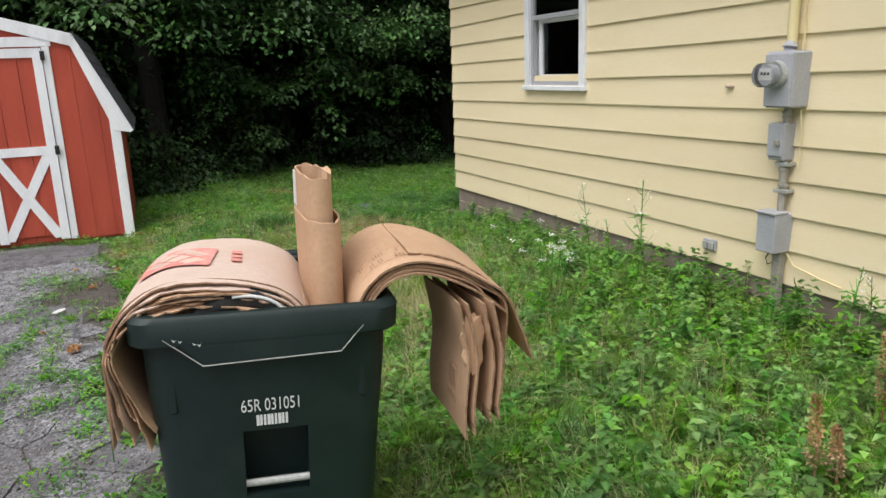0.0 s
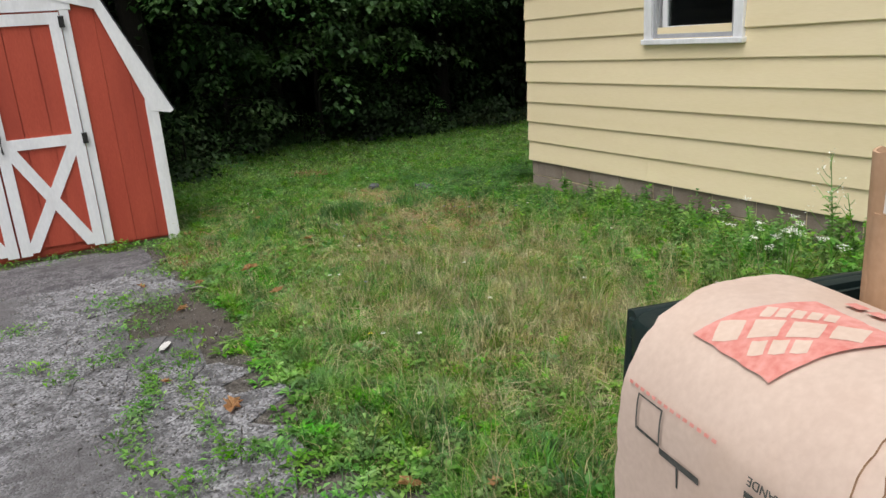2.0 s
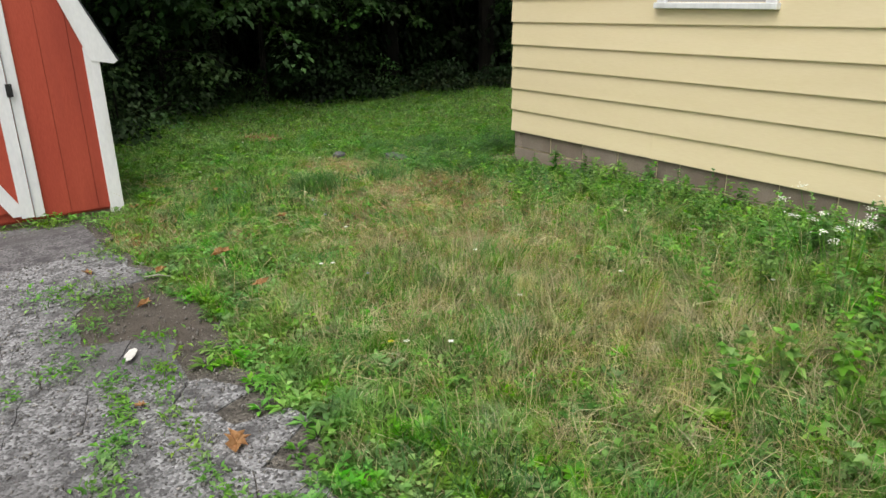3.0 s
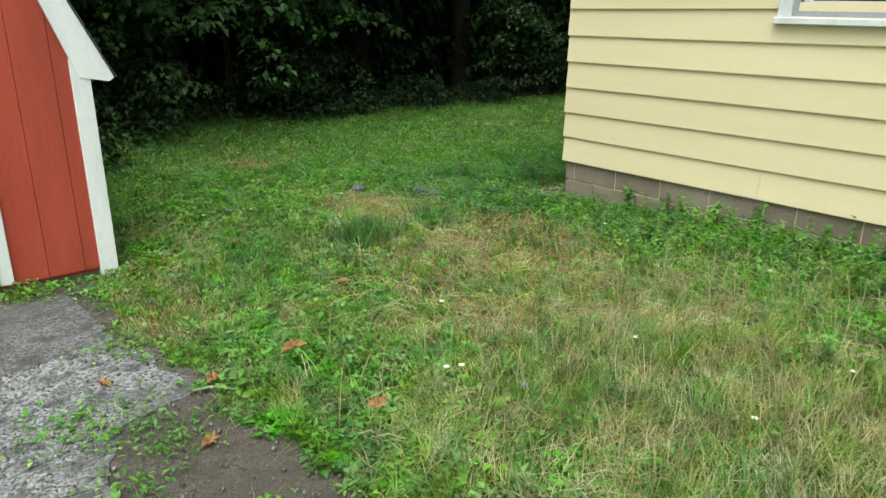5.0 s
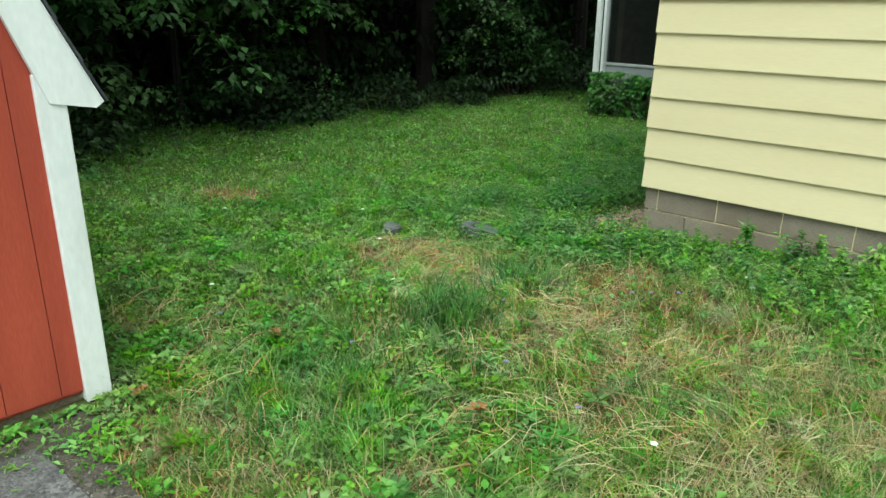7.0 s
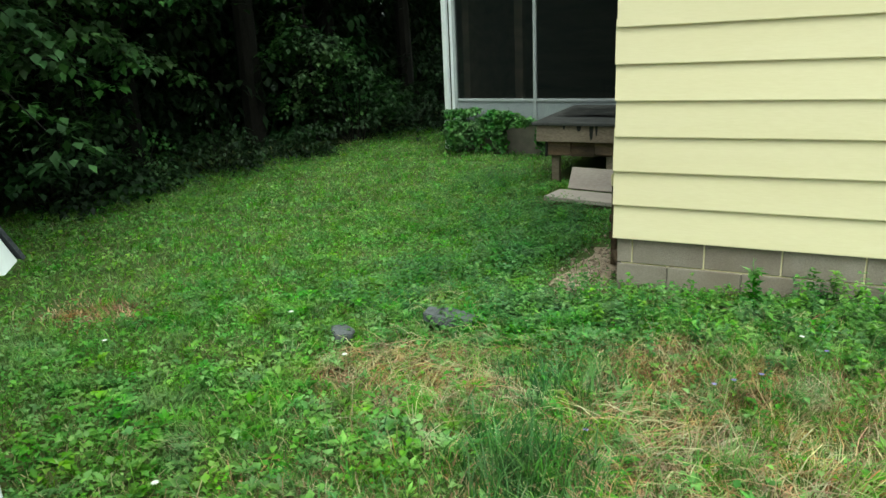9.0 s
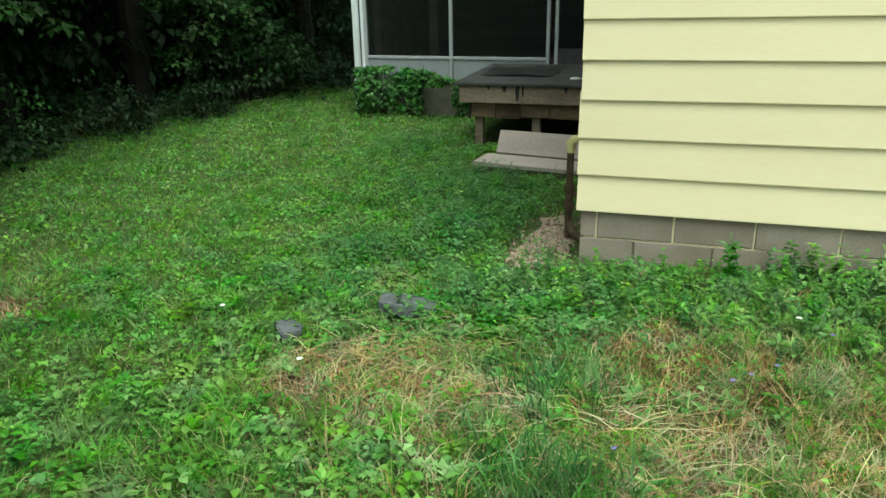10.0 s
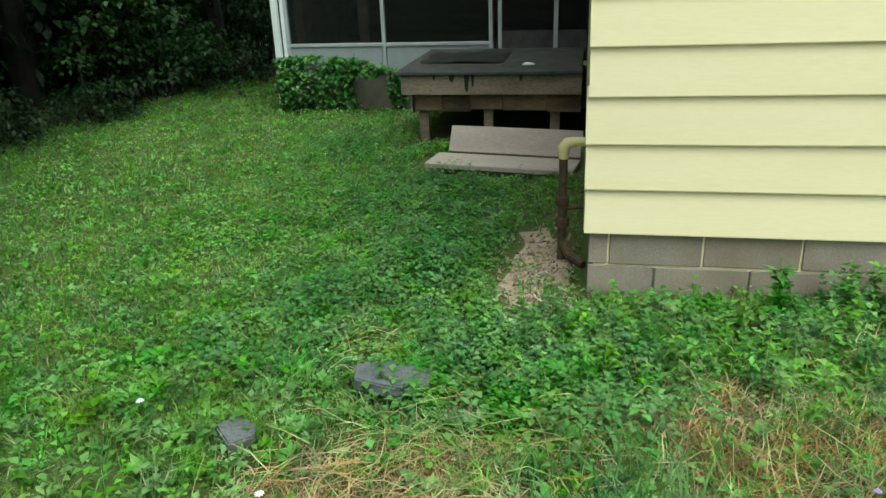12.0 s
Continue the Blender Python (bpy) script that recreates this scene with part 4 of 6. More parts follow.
for z, o in ((0.715, 0.014), (0.715, -0.006), (0.722, -0.012), (0.788, -0.014), (0.803, -0.004), (0.806, 0.01), (0.8, 0.024), (0.775, 0.026)):
    rings.append(rounded(o, 0.74 - o, -0.075 + o, 0.64 - o, 0.075, z))
part("rim", loft(rings, False), M_BIN, cart, smooth=True)
bm = prism(bmesh.new(), [(0.085, 0.76), (0.655, 0.76), (0.575, 0.665), (0.19, 0.655)], 0.05, Matrix.Translation((0, -0.086, 0)))
bmesh.ops.recalc_face_normals(bm, faces=bm.faces)
bmesh.ops.bevel(bm, geom=bm.edges[:], offset=0.006, segments=2, affect="EDGES")
part("front_panel", bm, M_BIN, cart)
for a, b in (((0.085, 0.745), (0.19, 0.657)), ((0.19, 0.657), (0.575, 0.667)), ((0.575, 0.667), (0.652, 0.755))):
    part("pale_edge", tube(bmesh.new(), [(a[0], -0.086, a[1]), (b[0], -0.086, b[1])], 0.002, 5), M_BAR, cart, "thin pale line along the panel edge")
part("lift_bar", tube(bmesh.new(), [(0.275, -0.005, 0.235), (0.485, -0.005, 0.235)], 0.012, 10), M_BAR, cart, "galvanised lift bar")
for u in (0.1, 0.64):
    bm = boxed(u - 0.012, u + 0.012, -0.045, 0.0, 0.5, 0.66, bevel=0.006)
    part("rib", bm, M_BIN, cart)
part("handle_bar", tube(bmesh.new(), [(0.02, 0.65, 0.79), (0.72, 0.65, 0.79)], 0.018, 10), M_BIN, cart, smooth=True)
for u in (0.03, 0.25, 0.49, 0.71):
    part("bracket", boxed(u - 0.016, u + 0.016, 0.6, 0.66, 0.74, 0.795, bevel=0.008), M_BIN, cart)
bm = loft([rounded(0.03, 0.71, 0.655, 0.69, 0.016, z) for z in (0.02, 0.06, 0.72, 0.77)])
bmesh.ops.transform(bm, matrix=pose(0, 0.03, 0, 2, 0, 0), verts=bm.verts)
lid = part("lid", bm, M_BIN, cart, "open lid hanging down behind the cart")
for u in (0.2, 0.37, 0.54):
    part("stiffener", boxed(u - 0.02, u + 0.02, 0.7, 0.715, 0.1, 0.66, bevel=0.006), M_BIN, lid)
for u in (0.07, 0.61):
    wheel = part("wheel", tube(bmesh.new(), [(u, 0.56, -0.1), (u + 0.06, 0.56, -0.1)], 0.075, 20), M_BIN, cart)
    part("tyre", tube(bmesh.new(), [(u - 0.004, 0.56, -0.1), (u + 0.006, 0.56, -0.1), (u + 0.054, 0.56, -0.1), (u + 0.064, 0.56, -0.1)], [0.105, 0.12, 0.12, 0.105], 24), M_TYRE, wheel)
for k, (u, z) in enumerate(((0.112, 0.742), (0.128, 0.738), (0.165, 0.728), (0.178, 0.724))):
    part("scratch", tube(bmesh.new(), [(u, -0.0865, z), (u + 0.006, -0.087, z - 0.007), (u + 0.012, -0.0865, z - 0.003 + 0.004 * (k % 2))], [0.001, 0.0022, 0.0008], 4), M_STAMP, cart)


def lettering(text, size, m, material, parent, name="lettering", thick=0.0006):
    """Built-in font as mesh, lying in its own x and y."""
    c = bpy.data.curves.new(name, "FONT")
    c.body, c.size, c.extrude, c.align_x = text, size, thick, "CENTER"
    t = bpy.data.objects.new(name, c)
    scene.collection.objects.link(t)
    me = bpy.data.meshes.new_from_object(t.evaluated_get(bpy.context.evaluated_depsgraph_get()))
    bpy.data.objects.remove(t)
    me.materials.append(material)
    ob = new(name, me)
    ob.parent = parent
    ob.matrix_local = m
    return ob


lettering("65R 031051", 0.05, pose(0.37, -0.046, 0.487, 90, 0, 0) @ Matrix.Diagonal((0.72, 1.1, 1, 1)), M_STAMP, cart)
for k in range(9):
    part("code_bar", boxed(0.325 + k * 0.0105, 0.325 + k * 0.0105 + (0.007 if k % 3 else 0.009), -0.0445, -0.04, 0.44, 0.472), M_STAMP, cart)


def smooth_line(pts, n):
    """A curve through points, sampled evenly in parameter."""
    p = [np.array(q, float) for q in pts]
    p = [2 * p[0] - p[1]] + p + [2 * p[-1] - p[-2]]
    out = []
    for t in np.linspace(0, len(pts) - 1 - 1e-6, n):
        i, f = int(t), t - int(t)
        a, b, c, d = p[i:i + 4]
        out.append(0.5 * (2 * b + (c - a) * f + (2 * a - 5 * b + 4 * c - d) * f * f + (3 * b - a - 3 * c + d) * f ** 3))
    return np.array(out)


def card(name, profile, w0, w1, shrink, m, parent, seed, ragged=0.008, slant=0.0, end_z=None, thick=0.006, tilt=0.0, skew=0.0):
    """A bent sheet of corrugated card: a profile in u and z, drawn out along w."""
    rs = random.Random(seed)
    line = smooth_line(profile, 44)
    d = np.gradient(line, axis=0)
    nrm = np.stack([-d[:, 1], d[:, 0]], -1) / np.linalg.norm(d, axis=1)[:, None]
    line = line + nrm * shrink
    b = bmesh.new()
    cols = 9
    rows = []
    off0 = [ragged * (1.5 * noise.noise((i * 0.37, seed * 3.1, 0)) + rs.uniform(-0.35, 0.35)) for i in range(len(line))]
    off1 = [ragged * (1.5 * noise.noise((i * 0.37, seed * 3.1, 5)) + rs.uniform(-0.35, 0.35)) for i in range(len(line))]
    for i, (u, z) in enumerate(line):
        row = []
        for k in range(cols):
            f = k / (cols - 1)
            w = w0 + off0[i] + (w1 + off1[i] - w0 - off0[i]) * f
            row.append(b.verts.new((u + skew * (f - 0.5) + 0.006 * noise.noise((u * 4, w * 4, seed)), w + slant * max(0, 0.75 - z), z + 0.008 * noise.noise((u * 3, w * 3, seed + 9)) + tilt * f)))
        rows.append(row)
    for a, c in zip(rows, rows[1:]):
        for k in range(cols - 1):
            b.faces.new((a[k], a[k + 1], c[k + 1], c[k]))
    bmesh.ops.recalc_face_normals(b, faces=b.faces)
    before = set(b.faces)
    bmesh.ops.solidify(b, geom=b.faces[:], thickness=thick)
    for f in b.faces:
        if f.calc_area() < 0.0006 and min(e.calc_length() for e in f.edges) < thick * 1.3:
            f.material_index = 1
    return part(name, b, [m, M_CARD_EDGE], parent, smooth=True)


left = thing("cardboard_bundle", CART, "stack of flattened pale cardboard boxes bent over the cart's rim", "cardboard", "flattened boxes in the cart")
P_LEFT = [(-0.06, 0.34), (-0.068, 0.5), (-0.078, 0.66), (-0.06, 0.738), (-0.005, 0.816), (0.09, 0.872), (0.21, 0.884), (0.35, 0.868), (0.46, 0.815), (0.525, 0.715)]
for k in range(7):
    pr = [(u + (0.017 * k - 0.018 if i == 0 else 0.01 * k - 0.012 if i == 1 else 0), z + (0.022 * ((k * 7) % 5 - 2) + 0.085 if i == 0 else 0)) for i, (u, z) in enumerate(P_LEFT)]
    card("sheet", pr, (0.01, -0.022, -0.004, -0.04, -0.015, -0.034, -0.045)[k], 0.55 - 0.02 * k, -0.0056 * k, M_CARD_PALE if k < 4 else M_CARD, left, 20 + k, (0.008, 0.016, 0.012, 0.022, 0.014, 0.02, 0.012)[k], slant=0.03, skew=0.02, thick=0.0046)
for k, (w0, dz) in enumerate(((-0.05, 0.0), (-0.03, -0.012), (-0.055, -0.022))):
    card("sheet", [(-0.045, 0.7), (-0.02, 0.775 + dz), (0.05, 0.822 + dz), (0.17, 0.842 + dz), (0.29, 0.836 + dz), (0.4, 0.812 + dz), (0.49, 0.77)], w0, 0.5, 0, M_CARD_PALE if k == 0 else M_CARD, left, 31 + k, 0.022, skew=0.02, thick=0.0046)


def on_left(s, w, lift=0.0035):
    """A point on the outer left sheet, s from its hanging end to its inner end."""
    line = smooth_line(P_LEFT, 200)
    i = int(max(0, min(198, s * 199)))
    d = line[i + 1] - line[i]
    n = np.array([-d[1], d[0]]) / np.linalg.norm(d)
    p = line[i] + n * lift
    return Vector((p[0] + 0.02 * ((w - 0.03) / 0.52 - 0.5) + 0.006 * noise.noise((p[0] * 4, w * 4, 20)), w, p[1] + 0.008 * noise.noise((p[0] * 3, w * 3, 29))))


def printed(name, corners, m, parent, lift=0.0035, n=10):
    """A printed patch bent with the outer sheet: four corners as (s, w)."""
    b = bmesh.new()
    (a0, a1), (b0, b1), (c0, c1), (d0, d1) = corners
    g = []
    for i in range(n + 1):
        f = i / n
        row = []
        for k in range(n + 1):
            e = k / n
            s = (a0 * (1 - e) + b0 * e) * (1 - f) + (d0 * (1 - e) + c0 * e) * f
            w = (a1 * (1 - e) + b1 * e) * (1 - f) + (d1 * (1 - e) + c1 * e) * f
            row.append(b.verts.new(on_left(s, w, lift)))
        g.append(row)
    for p, q in zip(g, g[1:]):
        for k in range(n):
            b.faces.new((p[k], p[k + 1], q[k + 1], q[k]))
    bmesh.ops.recalc_face_normals(b, faces=b.faces)
    return part(name, b, m, parent)


S0, W0, E1, E2 = 0.572, 0.29, (0.1, -0.147), (0.115, 0.068)


def on_mark(a, b):
    """Place on the diamond: a along its rows, b across them."""
    return (S0 + a * E1[0] + b * E2[0], W0 + a * E1[1] + b * E2[1])


mark = printed("red_print", [on_mark(-1, 0), on_mark(0, -1), on_mark(1, 0), on_mark(0, 1)], M_PRINT_RED, left, 0.0068)
mark["label"] = "faded red diamond printed on the box"
for row, half, h, count in ((-0.42, 0.3, 0.13, 3), (-0.02, 0.74, 0.2, 4), (0.4, 0.36, 0.14, 5)):
    for i in range(count):
        a0, a1 = -half + 2 * half * i / count, -half + 2 * half * (i + 0.78) / count
        printed("print_bar", [on_mark(a0, row - h), on_mark(a1, row - h), on_mark(a1, row + h), on_mark(a0, row + h)], M_PRINT_PINK, mark, 0.0078, 2)
for k in range(14):
    w = 0.25 + k * 0.02
    printed("print_bar", [(0.29, w), (0.29, w + 0.012), (0.299, w + 0.012), (0.299, w)], M_PRINT_RED, left, 0.0068, 1)
stamp = printed("size_stamp", [(0.2, 0.075), (0.2, 0.17), (0.24, 0.17), (0.24, 0.075)], M_PRINT_DARK, left, 0.0068, 3)
for text, s, mm in (("LARGE", 0.217, M_CARD_PALE), ("GRANDE", 0.258, M_PRINT_DARK)):
    p, p2 = on_left(s, 0.122, 0.0082), on_left(s + 0.03, 0.122, 0.0082)
    up = (p - p2).normalized()
    across = Vector((0, 1, 0))
    mtx = Matrix.Translation(p) @ Matrix((across, up, across.cross(up))).transposed().to_4x4()
    lettering(text, 0.03 if text == "LARGE" else 0.022, mtx @ Matrix.Translation((0, -0.012, 0)), mm, left, "size_word")
for s0, s1, w0, w1 in ((0.2, 0.28, 0.40, 0.405), (0.2, 0.28, 0.48, 0.485), (0.2, 0.206, 0.4, 0.485), (0.275, 0.281, 0.4, 0.485), (0.13, 0.14, 0.24, 0.42), (0.1, 0.2, 0.34, 0.346), (0.19, 0.198, 0.28, 0.4)):
    printed("handling_mark", [(s0, w0), (s0, w1), (s1, w1), (s1, w0)], M_PRINT_DARK, left, 0.0068, 4)
for k in range(3):
    w = 0.2 + 0.05 * k
    printed("print_bar", [(0.72, w), (0.72, w + 0.035), (0.745, w + 0.035), (0.745, w)], M_PRINT_RED, left, 0.0068, 1)

right = thing("cardboard_bundle", CART, "thick stack of brown flattened boxes drooping off the cart", "cardboard", "flattened boxes in the cart")
P_RIGHT = [(0.615, 0.69), (0.635, 0.8), (0.7, 0.88), (0.8, 0.912), (0.92, 0.89), (1.03, 0.835), (1.12, 0.765)]
for k in range(5):
    pr = list(P_RIGHT)
    if k == 0:
        pr = pr[:-1] + [(1.1, 0.785), (1.15, 0.68), (1.19, 0.57)]
    if k == 2:
        pr = pr + [(1.12, 0.6), (1.11, 0.46)]
    if k == 3:
        pr = pr[:-1] + [(1.07, 0.74), (1.07, 0.55), (1.05, 0.4)]
    card("sheet", pr, -0.045 + 0.006 * ((k * 3) % 4), 0.47 - 0.03 * k, -0.0095 * k, M_CARD, right, 40 + k, 0.004, slant=-0.03, tilt=0.012)
for k, (u, z0, w1) in enumerate(((0.962, 0.345, 0.36), (0.985, 0.36, 0.34), (1.03, 0.4, 0.3), (1.055, 0.41, 0.33))):
    card("flap", [(u, z0), (u - 0.004, 0.45), (u + 0.006, 0.6), (u - 0.01, 0.7), (u - 0.03, 0.79)], -0.1 - 0.01 * k, w1, 0, M_CARD, right, 60 + k, 0.004, tilt=-0.03)
part("crumpled_edge", loft([[(0.98 + 0.03 * math.cos(a) * f, -0.07 + 0.02 * math.sin(a), z + 0.012 * math.sin(3 * a + z * 40)) for a in [2 * math.pi * q / 10 for q in range(10)]] for z, f in ((0.56, 0.6), (0.6, 1.2), (0.64, 1.0), (0.68, 1.4), (0.73, 0.8))]), M_CARD, right)
card("torn_sheet", [(u, z + 0.007) for u, z in P_RIGHT[3:]], 0.03, 0.45, 0, M_CARD, right, 47, 0.012, slant=-0.03, tilt=0.014)
R_LINE = smooth_line(P_RIGHT, 120)


def print_right(s0, s1, w0, w1):
    """A printed bar on the brown top sheet."""
    b, edge = bmesh.new(), []
    for i in np.linspace(s0, s1, 5):
        u, z = R_LINE[int(i * 119)]
        edge.append([b.verts.new((u + 0.006 * noise.noise((u * 4, w * 4, 40)), w, z + 0.0045 + 0.008 * noise.noise((u * 3, w * 3, 49)) + 0.012 * (w + 0.045) / 0.515)) for w in (w0, w1)])
    for a, c in zip(edge, edge[1:]):
        b.faces.new((a[0], a[1], c[1], c[0]))
    part("print_bar", b, M_PRINT_BROWN, right)


pr_rng = random.Random(4)
for row, s0 in ((0.0, 0.27), (0.055, 0.25)):
    for k in range(13):
        s1 = s0 + 0.018 * k
        if k % 5 != 4:
            print_right(s1, s1 + 0.005, 0.04 + row + pr_rng.uniform(-0.006, 0.004), 0.07 + row + pr_rng.uniform(-0.004, 0.01))
print_right(0.22, 0.5, 0.026, 0.029)
print_right(0.2, 0.52, 0.14, 0.1425)
part("print_bar", boxed(0.95, 0.957, 0.02, 0.09, 0.46, 0.53), M_PRINT_BROWN, right)
for k in range(5):
    part("print_bar", boxed(0.95, 0.957, 0.005 + 0.022 * k, 0.02 + 0.022 * k, 0.42, 0.44), M_PRINT_BROWN, right)

roll = thing("cardboard_sleeve", CART @ pose(0.56, 0.29, 0.03, 0, 0, 3), "upright flattened cardboard sleeve standing in the cart", "cardboard")


def sleeve(hu, hw, z0, z1, lean, seed):
    rs = random.Random(seed)
    n = 26
    b = bmesh.new()
    layers = []
    for z in np.linspace(z0, z1, 7):
        ring = []
        for k in range(n):
            a = 2 * math.pi * k / n
            cu, cw = math.cos(a), math.sin(a)
            ring.append(b.verts.new((hu * math.copysign(abs(cu) ** 0.7, cu) + lean * (z - z0) + 0.004 * noise.noise((a, z * 6, seed)), hw * math.copysign(abs(cw) ** 0.8, cw) * (1 + 0.12 * (z - z0)), z + (0.009 * noise.noise((3 * math.cos(a), 3 * math.sin(a), seed)) if z == z1 else 0))))
        layers.append(ring)
    for a, c in zip(layers, layers[1:]):
        for k in range(n):
            b.faces.new((a[k], a[(k + 1) % n], c[(k + 1) % n], c[k]))
    bmesh.ops.recalc_face_normals(b, faces=b.faces)
    bmesh.ops.solidify(b, geom=b.faces[:], thickness=0.007)
    return b


part("outer_sleeve", sleeve(0.062, 0.204, 0.5, 0.985, -0.02, 3), M_CARD, roll, smooth=True)
inner = sleeve(0.048, 0.192, 0.5, 1.115, -0.03, 5)
bmesh.ops.translate(inner, verts=inner.verts, vec=(0, 0.022, 0))
part("inner_sleeve", inner, M_CARD, roll, smooth=True)
part("fold", loft([[(0.02 * math.cos(a) + 0.0, -0.13 + 0.05 * math.sin(a), z + 0.01 * math.sin(2 * a)) for a in [2 * math.pi * q / 8 for q in range(8)]] for z in (1.08, 1.12, 1.135)]), M_CARD, roll)
part("paper_label", boxed(-0.064, -0.058, 0.095, 0.16, 0.99, 1.105), M_PAPER, roll, "torn white paper label")
hose = thing("black_hose", CART, "coil of black pipe with a white stripe inside the cart", "hose")
arc = [(0.3 + 0.12 * math.cos(a), -0.035, 0.75 + 0.072 * math.sin(a)) for a in [math.pi * k / 14 for k in range(15)]]
part("pipe", tube(bmesh.new(), [(u, w + 0.02, z) for u, w, z in arc], 0.035, 10), M_TYRE, hose, smooth=True)
part("stripe", tube(bmesh.new(), [(u + 0.004, -0.05, z + 0.02) for u, w, z in arc[1:9]], 0.005, 6), M_STAMP, hose, "white stripe")
pack = thing("drink_carton", CART @ pose(0.6, 0.5, 0.8, 10, 5, 20), "red and blue printed drink carton among the cardboard", "carton")
part("body", boxed(-0.035, 0.035, -0.03, 0.03, -0.1, 0.06, bevel=0.004), M_PRINT_RED, pack)
part("band", boxed(-0.036, 0.036, -0.031, 0.031, -0.01, 0.012), M_PETAL_VIOLET, pack)
fill = thing("cardboard_piece", CART, "crumpled brown cardboard filling the cart below the rim", "cardboard")
bm = bmesh.new()
rows = [[bm.verts.new((u, w, 0.66 + 0.05 * noise.noise((u * 9, w * 9, 3)))) for u in np.linspace(0.05, 0.69, 12)] for w in np.linspace(-0.02, 0.57, 12)]
for a, b in zip(rows, rows[1:]):
    for i in range(11):
        bm.faces.new((a[i], a[i + 1], b[i + 1], b[i]))
bmesh.ops.solidify(bm, geom=bm.faces[:], thickness=0.01)
part("sheet", bm, M_CARD, fill)


# ---- plants ----
def straw_amount(x, y):
    s = 0.26 + 0.0 * x
    for cx, cy, r, a in ((1.65, 4.5, 0.75, 0.85), (1.7, 5.3, 0.8, 0.6), (1.9, 6.6, 1.0, 0.6), (0.7, 5.6, 0.5, 0.4), (2.5, 7.2, 0.6, 0.35), (1.0, 6.4, 0.6, 0.3), (2.0, 8.4, 0.6, 0.35), (0.2, 8.0, 0.4, 0.45), (-0.1, 7.4, 0.35, 0.4)):
        s = s + a * np.exp(-((x - cx) ** 2 + (y - cy) ** 2) / r ** 2)
    s = s * (0.35 + 0.65 * np.clip((11.5 - y) / 2.5, 0, 1))
    return s


def rust_amount(x, y):
    s = 0.0 * x
    for cx, cy, r, a in ((1.9, 7.7, 0.4, 0.5), (2.35, 8.98, 0.36, 0.95), (2.1, 8.62, 0.26, 0.8), (1.5, 7.0, 0.5, 0.4), (2.55, 7.4, 0.5, 0.8), (2.85, 7.95, 0.42, 0.8), (2.2, 9.3, 0.2, 0.6), (1.3, 8.9, 0.3, 0.35), (0.75, 8.9, 0.25, 0.4), (2.1, 6.4, 0.6, 0.4), (2.45, 11.35, 0.27, 1.5), (1.41, 8.24, 0.35, 0.5), (2.0, 7.7, 0.4, 0.4), (0.3, 8.25, 0.3, 0.75), (0.1, 7.75, 0.22, 0.6), (0.6, 7.43, 0.12, 0.6), (0.62, 9.35, 0.2, 0.4)):
        s = s + a * np.exp(-((x - cx) ** 2 + (y - cy) ** 2) / r ** 2)
    return s


def bare_dirt(x, y):
    return np.clip(1.2 * np.exp(-(((x - 3.95) / 0.42) ** 2 + ((y - 8.6) / 0.2) ** 2)) + 0.7 * np.exp(-(((x - 3.0) / 0.13) ** 2 + ((y - 9.32) / 0.12) ** 2)) + 0.6 * np.exp(-(((x - 3.35) / 0.15) ** 2 + ((y - 9.75) / 0.12) ** 2)) + 1.5 * np.exp(-(((x - 4.65) / 1.0) ** 2 + ((y - 8.62) / 0.25) ** 2)) + 0.7 * np.exp(-(((x - 3.78) / 0.12) ** 2 + ((y - 8.0) / 0.4) ** 2)), 0, 1)


def edge_y(x):
    """The line of the wood's edge."""
    return np.interp(x, [-8, -0.4, 0.8, 2, 3.4, 6, 8, 10.5, 14], [12.3, 12.2, 12.1, 12.9, 13.9, 14.6, 14.2, 13.5, 13.0])


def on_lawn(x, y):
    ok = (x > drive_edge(np.minimum(y, 8.6)) + 0.02) | (y > DRIVE_END + 0.05)
    ok &= ~((x > SC - HW - 0.02) & (x < SC + HW + 0.02) & (y > SY - 0.05) & (y < SY + SDEPTH))
    ok &= ~((x > WALL_X + 0.02) & (y < CORNER_Y))
    ok &= ~((x > PORCH_X) & (y < PY1 + 0.1))
    ok &= ~((x > DECK_X + 0.1) & (y < DY1 - 0.1))
    ok &= ~((x > 6.55) & (x < 7.35) & (y < 9.9))
    ok &= y < edge_y(x) + 0.7
    ok &= rng.random(len(x)) > bare_dirt(x, y) * (0.7 + 0.5 * clump(x * 2.6, y * 2.6))
    return ok


def scatter(n, x0, x1, y0, y1):
    x, y = rng.uniform(x0, x1, n), rng.uniform(y0, y1, n)
    k = on_lawn(x, y)
    return x[k], y[k]


def clump(x, y):
    return 0.5 + 0.5 * np.sin(x * 5.1 + 1.3 * np.sin(y * 3.7)) * np.sin(y * 4.3 + 1.1 * np.sin(x * 2.9))


